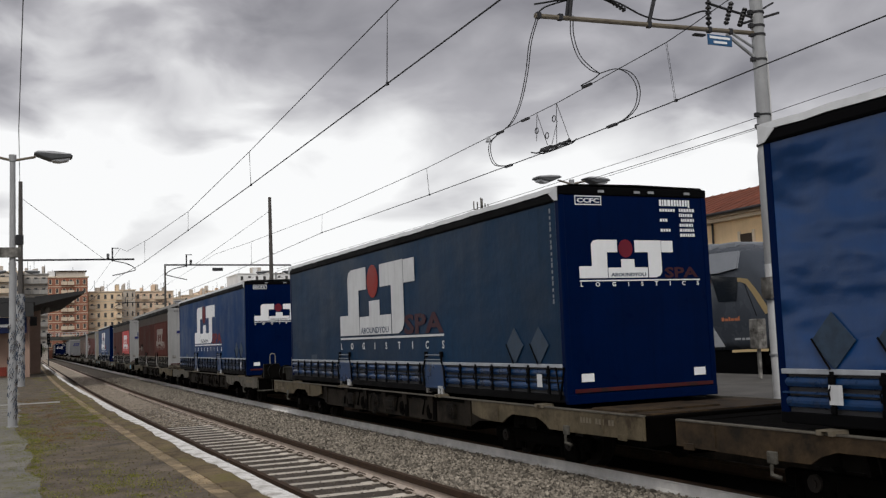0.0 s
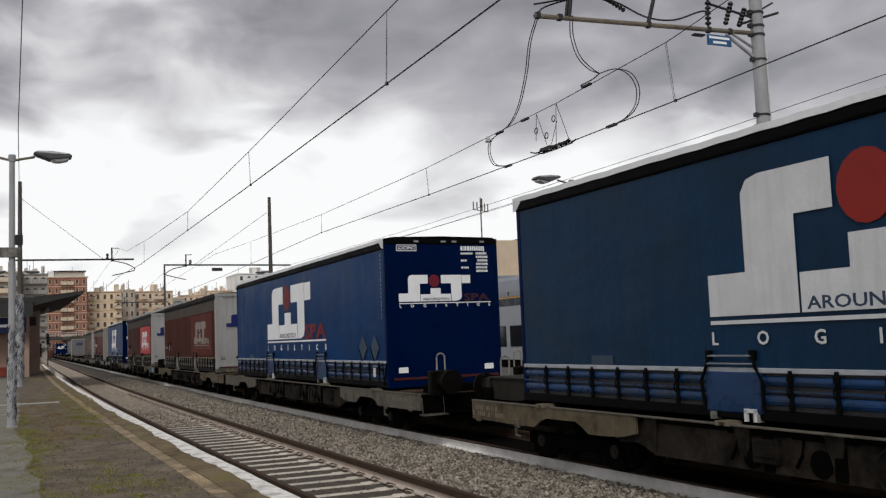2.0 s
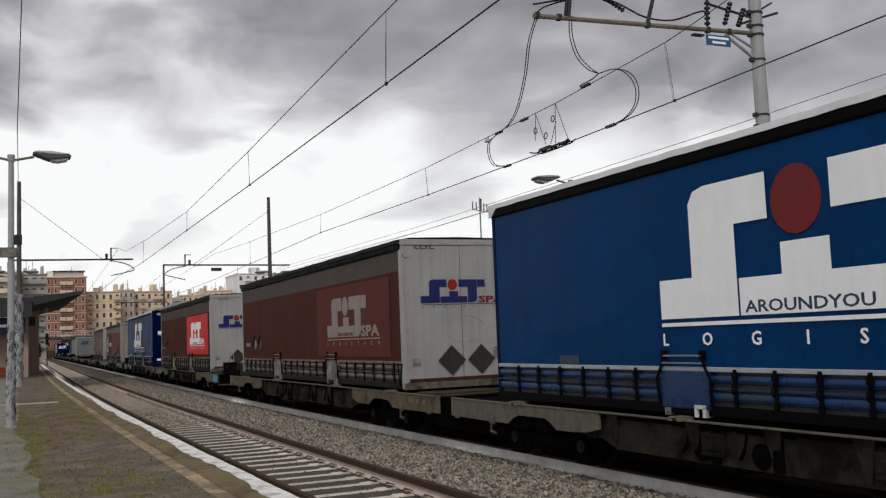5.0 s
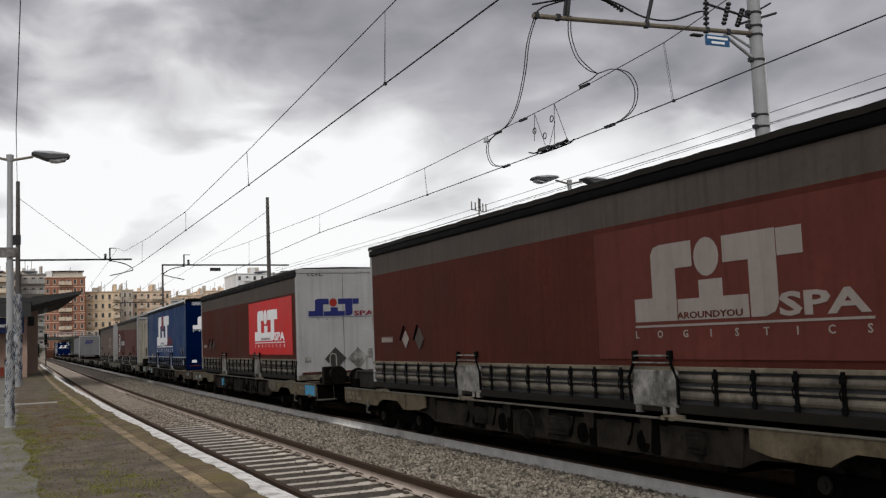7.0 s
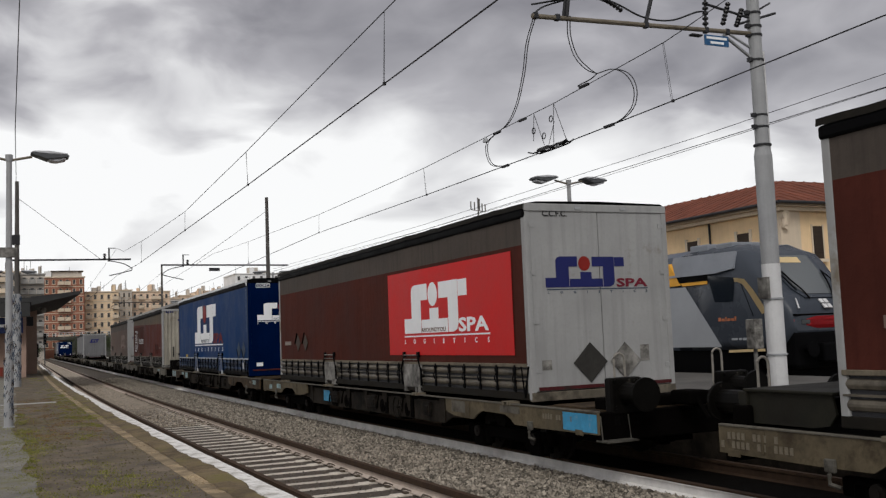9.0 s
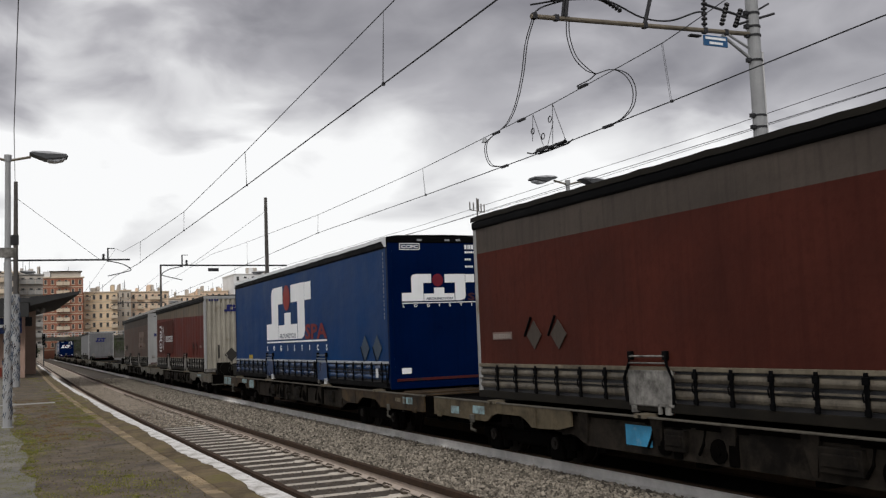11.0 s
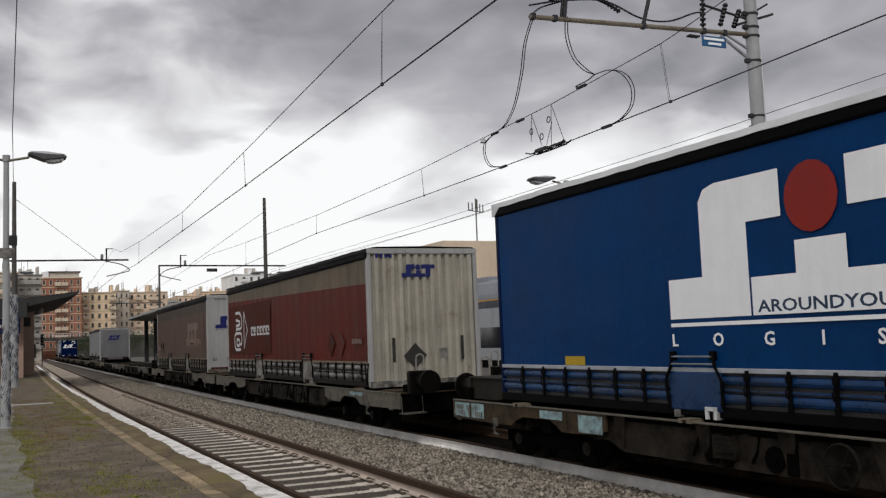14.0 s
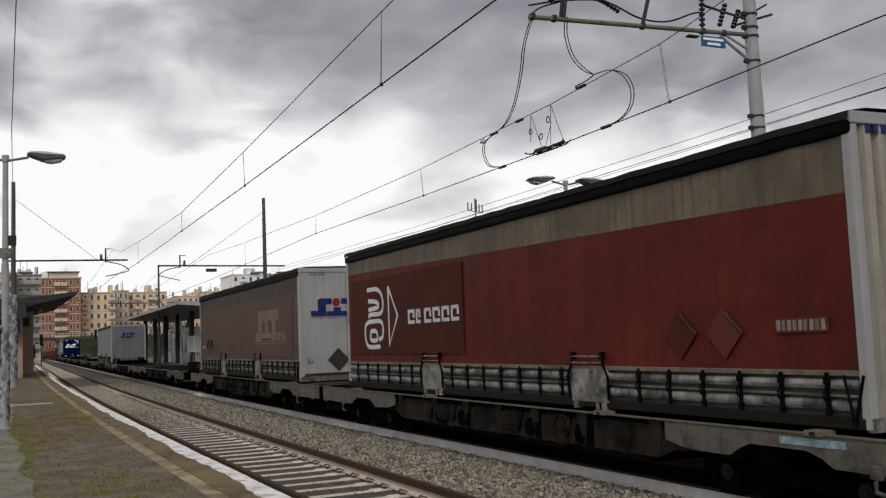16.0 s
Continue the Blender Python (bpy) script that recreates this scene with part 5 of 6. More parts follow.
def jumpers():
    w = thing("jumper_loops", "big looped dark jumper cables hung from the cantilever", "cable")
    for d in (-.035, .035):
        part("loop", tube(bmesh.new(), smooth_path([(6.72, 11.15 + d, 6.08), (7.01, 11.9 + d, 5.93), (7.29, 12.53 + d, 5.66), (7.58, 13.29 + d, 5.38), (7.86, 14.11 + d, 5.27), (8.15, 15.05, 5.32)]), .0075, 6), WIRE, w)
        part("loop", tube(bmesh.new(), smooth_path([(8.15, 15.05, 5.32), (8.15, 15.43 + d, 5.22), (8.15, 15.46 + d, 4.99), (8.15, 15.26 + d, 4.77), (8.15, 14.79, 4.67)]), .0075, 6), WIRE, w)
        part("loop", tube(bmesh.new(), smooth_path([(7.24, 11.13 + d, 6.09), (7.47, 11.49 + d, 5.94), (7.69, 11.68 + d, 5.72), (7.92, 11.74 + d, 5.57), (8.14, 11.83, 5.54)]), .0075, 6), WIRE, w)
        part("loop", tube(bmesh.new(), smooth_path([(8.14, 11.83, 5.54), (8.14, 11.43, 5.50), (8.14, 11.09 + d, 5.34), (8.14, 10.92 + d, 5.10), (8.15, 10.98 + d, 4.87), (8.15, 11.22 + d, 4.74), (8.15, 11.61, 4.70)]), .0075, 6), WIRE, w)
    part("loop", tube(bmesh.new(), smooth_path([(8.14, 11.83, 5.54), (8.14, 12.02, 5.50), (8.15, 12.37, 5.49), (8.15, 12.1, 5.44)]), .009, 6), WIRE, w)
    for a in ((8.15, 11.61, 4.70), (8.15, 14.79, 4.67), (8.15, 15.05, 5.32), (8.146, 12.2, 5.45), (8.146, 14.12, 5.35)):
        part("cable_clamp", boxes((a[0] - .025, a[0] + .025, a[1] - .12, a[1] + .12, a[2] - .02, a[2] + .02), bev=.008), DARKSTEEL, w)
    part("bell", rod(bmesh.new(), (8.15, 15.5, 5.24), (8.15, 15.5, 5.34), .06, .02, seg=10), GALV, w)
    return w


jumpers()


def section_insulator():
    w = thing("section_insulator", "dark section insulator skid hung under the wires", "insulator")
    for x in (8.08, 8.21):
        part("skid", tube(bmesh.new(), [(x, 12.66, 4.72), (x, 12.8, 4.685), (x, 13.3, 4.68), (x, 13.7, 4.685), (x, 13.86, 4.73)], .012, 6), DARKSTEEL, w, "bent steel runner")
    part("insulating_bar", boxes((8.12, 8.17, 12.75, 13.35, 4.70, 4.73), (8.11, 8.18, 13.3, 13.62, 4.70, 4.75), bev=.008), INSULATOR, w, "dark insulating bar")
    for y in (12.95, 13.25, 13.55):
        part("cross_link", boxes((8.07, 8.22, y - .02, y + .02, 4.685, 4.715)), DARKSTEEL, w)
    for a, b in (((8.146, 13.1, 5.39), (8.146, 12.76, 4.72)), ((8.146, 13.1, 5.39), (8.146, 13.15, 4.74)), ((8.146, 13.73, 5.36), (8.146, 13.78, 4.91)), ((8.146, 13.73, 5.36), (8.146, 13.44, 4.78)), ((8.146, 13.1, 5.10), (8.146, 13.3, 4.76))):
        part("suspension", rods((a, b, .005)), WIRE, w)
    for q in ((8.146, 13.2, 5.16), (8.146, 13.44, 4.93), (8.146, 13.76, 5.08)):
        ring = [(q[0], q[1] + .05 * math.cos(a), q[2] + .05 * math.sin(a)) for a in np.linspace(0, math.tau, 13)]
        part("tension_ring", tube(bmesh.new(), ring, .009, 5), DARKSTEEL, w)
    return w


section_insulator()


# ---- lamps ----
LAMPGREY = mat("lamp_hood_grey", (0.085, 0.088, 0.092), 0.5, var=0.2, scale=5)
LAMPLID = mat("pale_lamp_lid", (0.55, 0.56, 0.58), 0.5, var=0.1, scale=5)


def lamp_head(parent, x, z, s):
    """A wedge-shaped street-lamp hood on a short arm: dark below, with a pale lid and a clear bowl."""
    def wedge(pts, half):
        bm = bmesh.new()
        prism(bm, pts, lambda u, v, o: (s * u, -half + o, v), 2 * half)
        bmesh.ops.recalc_face_normals(bm, faces=bm.faces)
        bmesh.ops.bevel(bm, geom=list(bm.edges), offset=.008, segments=2, affect="EDGES")
        return bm
    h = part("lamp_head", wedge([(0, .05), (.04, .02), (.27, -.065), (.62, -.01), (.62, .025), (.3, .03)], .15), LAMPGREY, parent, "dark wedge-shaped lamp hood")
    h.matrix_basis = pose(x, 0, z, 0, 0, 0)
    part("lid", wedge([(.02, .055), (.3, .036), (.60, .032), (.60, .05), (.3, .085), (.06, .08)], .14), LAMPLID, h, "pale lid of the lamp")
    part("bowl", wedge([(.28, -.06), (.58, -.018), (.56, -.06), (.42, -.095), (.32, -.09)], .11), LAMPLID, h, "clear lamp bowl")


def platform_lamp(x, y, foot, top, label, board):
    p = thing("platform_lamp", label, "lamp post", "platform lamps", pose(x, y, 0))
    part("post", rod(rod(bmesh.new(), (0, 0, foot), (0, 0, foot + 1.1), .075, .075, seg=14), (0, 0, foot + 1.1), (0, 0, top), .06, .045, seg=14), POLE, p)
    part("cap", rod(bmesh.new(), (0, 0, top - .06), (0, 0, top + .05), .06, seg=12), POLE, p)
    part("base_flange", boxes((-.09, .09, -.09, .09, foot, foot + .02), bev=.008), POLE, p)
    for s in (-1, 1):
        part("arm", rods(((0, 0, top - .05), (s * .36, 0, top + .03), .022)), RUSTYARM, p)
        lamp_head(p, s * .33, top + .04, s)
    if board:
        part("notice_board", boxes((-.65, .13, -.08, -.045, 3.33, 3.50), bev=.006), GREYSTEEL, p, "plain grey board on the post")
        part("junction_box", boxes((.05, .17, -.05, .05, 3.55, 3.72), bev=.01), DARKSTEEL, p)
        # scrawls round the foot
        for i in range(34):
            a, z = random.uniform(-2.8, -.4), foot + .15 + i * .045
            pts = [Vector((.077 * math.cos(a + d), .077 * math.sin(a + d), z + h)) for d, h in ((-.5, 0), (-.2, .06), (.1, -.02), (.4, .07))]
            part("scrawl", tube(bmesh.new(), pts, .006, 4), BLUEGREY if i % 3 else RUST, p)
    return p


platform_lamp(.205, 17.8, PLAT, 5.04, "grey twin-arm platform lamp with graffiti on its post", True)
for y in (44, 70):
    platform_lamp(.25 + bend(y), y, PLAT, 5.04, "grey twin-arm platform lamp further along the platform", False)
lamp = platform_lamp(11.8, 18.5, PLAT - .05, 5.1, "pale twin-arm lamp post on the island platform", False)
bm = bmesh.new()
bmesh.ops.create_uvsphere(bm, u_segments=20, v_segments=10, radius=.31, matrix=Matrix.Translation((0, 0, 4.22)) @ Matrix.Diagonal((1, 1, .75, 1)))
bmesh.ops.delete(bm, geom=[v for v in bm.verts if v.co.z < 4.2], context="VERTS")
part("dome_hood", bm, POLEWHITE, lamp, "white dome hood with camera below")
part("dome_rim", rod(bmesh.new(), (0, 0, 4.20), (0, 0, 4.23), .32, seg=20), GREYSTEEL, lamp)
part("surveillance_camera", boxes((.05, .32, -.07, .06, 3.90, 4.02), (-.26, -.06, -.06, .05, 3.72, 3.96), (-.05, .05, -.05, .05, 3.6, 4.1), bev=.02), POLEWHITE, lamp, "small white surveillance camera")
for y in (46, 75):
    platform_lamp(11.8 + bend(y), y, PLAT - .05, 5.1, "pale twin-arm lamp post further along the island platform", False)

# ---- parked passenger train ----
PT_GREY = mat("train_grey_paint", (0.085, 0.10, 0.128), 0.35, var=0.08, scale=1, fine=20, bump=0.03)
PT_LIGHT = mat("train_light_grey_paint", (0.34, 0.355, 0.375), 0.35, var=0.06, scale=1, fine=20, bump=0.03)
PT_ROOF = mat("train_roof_grey", (0.22, 0.235, 0.26), 0.5, var=0.15, scale=1, fine=20, bump=0.05)
PT_YELLOW = mat("train_yellow_stripe", (0.72, 0.36, 0.05), 0.4, var=0.06)
PT_CREAM = mat("train_cream_stripe", (0.62, 0.47, 0.25), 0.4, var=0.06)
PT_RED = mat("train_red_band", (0.42, 0.02, 0.025), 0.35, var=0.08)
PT_GLASS = glassy("dark_tinted_glass", (0.012, 0.015, 0.018))
PT_SCREEN = glassy("grey_windscreen_glass", (0.085, 0.095, 0.10), 0.06)
PT_NAVY = mat("train_navy_paint", (0.05, 0.058, 0.072), 0.28, var=0.1, scale=1, fine=20, bump=0.03)


ORANGE_MARK = mat("orange_mark", (0.45, 0.16, 0.08), 0.5)


def passenger_train():
    """Its nose points back along the line, its near side lies at x = -1.4 of its own space."""
    t = thing("passenger_train", "parked grey and dark blue passenger train with yellow stripe", "train", "", pose(19.4, 20.4, 0))

    def ring(bm, y, w, z0, zr, s):
        """One cross section; s runs from the flat-topped nose (0) to the full body (1)."""
        half = []
        for (a, b), (c, d) in zip(((1, zr - .34), (.97, zr - .16), (.88, zr - .06), (.5, zr - .01)), ((1, 2.75), (.94, 3.15), (.78, 3.78), (.5, 3.95))):
            half.append((w * (a + (c - a) * s), b + (d - b) * s))
        left = [(w * .96, z0), (w, min(z0 + .25, half[0][1] - .02)), *half]
        pts = [(-x, z) for x, z in left] + [(0, zr)] + left[::-1]
        return [bm.verts.new((x, y, z)) for x, z in pts]

    def loft(rings, bm):
        for A, B in zip(rings, rings[1:]):
            for i in range(len(A) - 1):
                bm.faces.new((A[i], A[i + 1], B[i + 1], B[i]))
            bm.faces.new((A[-1], A[0], B[0], B[-1]))
        bm.faces.new(rings[0])
        bm.faces.new(rings[-1])
        bmesh.ops.recalc_face_normals(bm, faces=bm.faces)
        return bm
    bm = bmesh.new()
    part("car_body", loft([ring(bm, 2.4, 1.4, 1.05, 4.0, 1), ring(bm, 26, 1.4, 1.05, 4.0, 1)], bm), PT_GREY, t, "dark blue-grey car body")
    NOSE = ((-1.92, 1.08, 1.52, 1.93, 0), (-1.80, 1.20, 1.40, 2.22, 0), (-1.6, 1.25, 1.2, 2.45, 0), (-1.2, 1.32, 1.08, 2.88, 0), (-.8, 1.37, 1.05, 3.30, .1), (-.5, 1.39, 1.05, 3.58, .3), (0, 1.4, 1.05, 3.84, .65), (.6, 1.4, 1.05, 3.96, .9), (2.4, 1.4, 1.05, 4.0, 1))
    bm = bmesh.new()
    nose = part("cab_nose", loft([ring(bm, *r) for r in NOSE], bm), PT_NAVY, t, "sloping grey cab nose")
    for pl in nose.data.polygons:
        pl.use_smooth = len(pl.vertices) == 4

    def flank(y):
        return float(np.interp(y, [r[0] for r in NOSE], [r[1] for r in NOSE]))

    def slope(u, v, o):
        """On the sloping front: u across, v the height, o outwards."""
        return (u, -1.6 + (v - 2.45) / 1.07 - .73 * o, v + .68 * o)

    def raised(lo, hi):
        return lambda u, v, o: slope(u, v, lo + o * (hi - lo))
    # windscreen in its black surround
    sur = [(-.84, 3.56), (.84, 3.56), (.83, 3.1), (.76, 2.6), (.52, 2.34), (-.52, 2.34), (-.76, 2.6), (-.83, 3.1)]
    gl = [(-.70, 3.52), (.70, 3.52), (.69, 3.1), (.62, 2.65), (.45, 2.43), (-.45, 2.43), (-.62, 2.65), (-.69, 3.1)]
    ws = part("windscreen", prism(bmesh.new(), gl, raised(.02, .05), 1), PT_SCREEN, t, "sloping grey windscreen")
    part("screen_surround", prism(bmesh.new(), sur, raised(-.03, .035), 1), PT_NAVY, ws, "dark windscreen surround")
    part("screen_banner", prism(bmesh.new(), [(-.45, 3.30), (.30, 3.30), (.30, 3.46), (-.45, 3.46)], raised(.048, .055), 1), PT_CREAM, ws, "pale destination band")
    P = lambda u, v, o=.09: slope(u, v, o)
    for s in (-1, 1):
        part("wiper", tube(bmesh.new(), [P(s * .42, 2.30, .05), P(s * .50, 2.52), P(s * .62, 2.75), P(s * .70, 3.02)], .022, 6), BLACK, ws, "black wiper arm")
        part("mirror_arm", tube(bmesh.new(), [P(s * .78, 3.1, .03), P(s * .80, 2.8, .1), P(s * .66, 2.52, .06)], .018, 6), BLACK, ws)
        part("marker_light", prism(bmesh.new(), [(s * .98, 2.08), (s * 1.02, 2.08), (s * .86, 2.34), (s * .83, 2.34)], raised(.0, .02), 1), POLEWHITE, t, "slim white marker light")
        part("headlight", boxes((s * .62, s * .92, -1.935, -1.90, 1.68, 1.80), bev=.012), PT_GLASS, t, "dark headlight pane")
    part("nose_gap", boxes((-1.12, 1.12, -1.935, -1.80, 1.90, 1.945), bev=.01), BLACK, t, "black joint above the red band")
    bm = bmesh.new()
    arc = [(x, -1.962 + .085 * (x / 1.1) ** 2) for x in np.linspace(-1.12, 1.12, 13)]
    rows = [[bm.verts.new((x * k, y + d, z)) for x, y in arc] for k, d, z in ((.97, .03, 1.57), (1, 0, 1.66), (1, 0, 1.80), (.98, .03, 1.88))]
    for A, B in zip(rows, rows[1:]):
        for a, b, c, d in zip(A, A[1:], B[1:], B):
            bm.faces.new((a, b, c, d))
    bmesh.ops.solidify(bm, geom=list(bm.faces), thickness=.03)
    part("nose_band", bm, PT_RED, t, "red band under the nose")
    # plain white badge of four small blocks
    for x, z in ((-.13, 2.20), (.02, 2.20), (-.13, 2.07), (.02, 2.07)):
        part("front_badge", prism(bmesh.new(), [(x, z), (x + .12, z), (x + .12, z + .1), (x, z + .1)], raised(.0, .03), 1), POLEWHITE, t, "small white plain badge")
    part("front_skirt", boxes((-1.16, 1.16, -1.90, -.6, .55, 1.54), bev=.12), BLACK, t, "black front skirt")
    part("coupler_housing", boxes((-.45, .45, -2.15, -1.85, .7, 1.2), bev=.06), BLACK, t, "black coupler housing")
    part("snow_plough", prism(bmesh.new(), [(-1.1, .2), (1.1, .2), (1.0, .56), (-1.0, .56)], lambda u, v, o: (u, -1.7 + .25 * abs(u) + o, v), .06), BLACK, t)
    for x in (-.8, .8):
        part("buffer", rod(rod(bmesh.new(), (x, -2.12, 1.05), (x, -1.85, 1.05), .09, seg=12), (x, -2.16, 1.05), (x, -2.12, 1.05), .2, seg=18), BLACK, t)
    part("underframe", boxes((-1.3, 1.3, -.6, 26, .12, 1.08), bev=.05), BLACK, t, "black underframe")
    for y in (1.6, 3.9, 20.5, 22.9):
        part("wheel", rod(bmesh.new(), (-.9, y, .46), (-.72, y, .46), .45, seg=24), WHEEL, t)
    # roof: pods over the cab, grey upper deck behind
    for y0, y1, z in ((.5, 1.2, 4.0), (1.5, 2.3, 4.04), (8, 12, 4.12), (15, 22, 4.12)):
        part("roof_box", boxes((-.85, .85, y0, y1, 3.8, z + .03), bev=.04), PT_ROOF, t)
    part("upper_panel", prism(bmesh.new(), [(-.12, 3.24), (-.05, 3.72), (2.6, 3.76), (2.6, 3.16), (.6, 3.16)], lambda u, v, o: (-1.0 - o * (.43 - max(0, v - 3.4) * .55) / .43, u, v), .43), PT_ROOF, t, "grey pod along the roof edge")
    part("upper_deck", prism(bmesh.new(), [(-1.36, 3.16), (-1.33, 3.36), (-1.14, 3.82), (-.74, 3.99), (0, 4.04), (.74, 3.99), (1.14, 3.82), (1.36, 3.16)], lambda u, v, o: (u, 4.7 + o, v), 21.2), PT_ROOF, t, "grey roof of the passenger cars")
    for y in np.arange(5.6, 25, 2.4):
        part("roof_joint", boxes((-1.37, -1.3, y, y + .03, 3.18, 3.36)), DARKSTEEL, t)

    # side livery
    def patch(name, pts, m, lab="", lift=0.0):
        return part(name, prism(bmesh.new(), pts, lambda u, v, o: (-flank(u) - .004 - lift - o, u, v), .006), m, t, lab)

    def ribbon(name, upper, lower, m, lab):
        bm = bmesh.new()
        A = [bm.verts.new((-flank(u) - .012, u, v)) for u, v in upper]
        B = [bm.verts.new((-flank(u) - .012, u, v)) for u, v in lower]
        for a, b, c, d in zip(A, A[1:], B[1:], B):
            bm.faces.new((a, b, c, d))
        bmesh.ops.solidify(bm, geom=list(bm.faces), thickness=.008)
        return part(name, bm, m, t, lab)
    patch("grey_wedge", [(.52, 1.14), (1.92, 2.86), (4.66, 2.86), (4.66, 1.14)], PT_LIGHT, "light grey side wedge")
    # shade below the roof pod, laid on as a black band
    patch("dark_band", [(.95, 2.99), (.95, 3.17), (2.3, 3.17), (2.16, 2.99)], BLACK, "black shadow joint under the roof pod")
    patch("stripe", [(.96, 2.89), (.96, 2.98), (2.12, 2.98), (2.05, 2.89)], PT_YELLOW, "yellow stripe")
    ribbon("stripe", [(.13, 2.99), (-.22, 2.98), (-.50, 2.93), (-.76, 2.66), (-1.0, 2.33), (-1.2, 2.03)], [(.13, 2.89), (-.22, 2.87), (-.42, 2.80), (-.62, 2.56), (-.86, 2.22), (-1.02, 1.98)], PT_CREAM, "cream stripe curving to the nose")
    part("yellow_flash", prism(bmesh.new(), [(2.14, 2.92), (2.6, 3.58), (4.59, 3.75), (4.41, 3.19), (3.6, 2.90)], lambda u, v, o: (-1.26 - o, u, v), .15), PT_YELLOW, t, "yellow flash behind the cab")
    patch("side_window", [(.69, 2.37), (.94, 3.12), (-.10, 3.0), (.10, 2.6), (-.03, 2.36)][:3] + [(-.12, 2.86), (-.03, 2.36)], PT_GLASS, "dark cab side window", .004)
    patch("cab_door_seam", [(-.72, 1.94), (-.74, 1.94), (-.36, 2.84), (-.34, 2.84)], BLACK)
    for y, w, h in ((.60, .10, .10), (.47, .12, .07), (.32, .05, .11), (.24, .12, .07), (.09, .12, .07), (-.05, .05, .12)):
        patch("side_mark", [(y, 1.84), (y, 1.84 + h), (y - w, 1.84 + h), (y - w, 1.84)], ORANGE_MARK, "small orange plain mark")
    for y, w in ((3.6, .12), (3.42, .6)):
        patch("owner_mark", [(y, 1.86), (y, 1.90 + .2 * (w < .3)), (y - w, 1.90 + .2 * (w < .3)), (y - w, 1.86)], PT_GREY)
    patch("lower_stripe", [(.25, .99), (.25, 1.06), (-1.05, 1.09), (-1.05, 1.02)], PT_CREAM, "", .004)
    for y, w in ((.12, .22), (-.16, .1), (-.3, .2)):
        patch("data_bar", [(y, 1.32), (y, 1.38), (y - w, 1.38), (y - w, 1.32)], PT_LIGHT)
    # second stretch: doors and windows
    patch("light_band", [(4.66, .74), (4.66, 2.80), (25.8, 2.80), (25.8, .74)], PT_LIGHT, "light grey side band")
    patch("navy_band", [(4.66, 2.82), (4.66, 3.10), (25.8, 3.10), (25.8, 2.82)], PT_NAVY, "dark band under the roof")
    patch("stripe", [(4.66, 3.10), (4.66, 3.14), (25.8, 3.14), (25.8, 3.10)], PT_YELLOW, "thin yellow stripe")
    for y0 in (4.98, 15.2):
        patch("door_frame", [(y0 - .1, .74), (y0 - .1, 2.66), (y0 + 1.52, 2.66), (y0 + 1.52, .74)], PT_GREY, "grey door surround", .006)
        d = patch("side_door", [(y0, .78), (y0, 2.55), (y0 + 1.4, 2.55), (y0 + 1.4, .78)], PT_YELLOW, "orange-yellow sliding door", .014)
        part("door_window", prism(bmesh.new(), [(y0 + .52, 1.26), (y0 + .52, 2.30), (y0 + .88, 2.30), (y0 + .88, 1.26)], lambda u, v, o: (-1.424 - o, u, v), .006), PT_GLASS, d)
        part("door_seam", prism(bmesh.new(), [(y0 + .69, .80), (y0 + .69, 1.26), (y0 + .71, 1.26), (y0 + .71, .80)], lambda u, v, o: (-1.424 - o, u, v), .004), BLACK, d)
        part("door_step", boxes((-1.52, -1.38, y0, y0 + 1.4, .68, .72)), POLEWHITE, d)
    for y in (6.62, 8.75, 10.9, 13.0, 17.1, 19.2, 21.3, 23.4):
        patch("side_window", [(y, 1.23), (y, 2.04), (y + 1.8, 2.04), (y + 1.8, 1.23)], PT_GLASS, "dark saloon window", .006)
    return t


passenger_train()
part_box = boxes((16.0, 16.25, 17.45, 17.75, 1.15, 1.85), (16.08, 16.16, 17.56, 17.64, PLAT - .05, 1.15), bev=.02)
tagged(part("relay_cabinet", part_box, GREYSTEEL), "grey steel relay cabinet on the island platform", "cabinet")

# ---- station building with red roof ----
PLASTER = mat("ochre_plaster", (0.84, 0.62, 0.37), 0.9, var=0.12, scale=0.5, fine=15, bump=0.1, streak=0.15)
CREAM = mat("cream_plaster", (0.66, 0.55, 0.42), 0.9, var=0.12, scale=0.5, fine=15, bump=0.1, streak=0.15)
TILES = mat("red_roof_tiles", (0.20, 0.07, 0.045), 0.9, var=0.3, scale=1, fine=8, bump=0.5, per_piece=0.2)
SHUTTER = mat("brown_shutter", (0.05, 0.036, 0.027), 0.7, var=0.2)


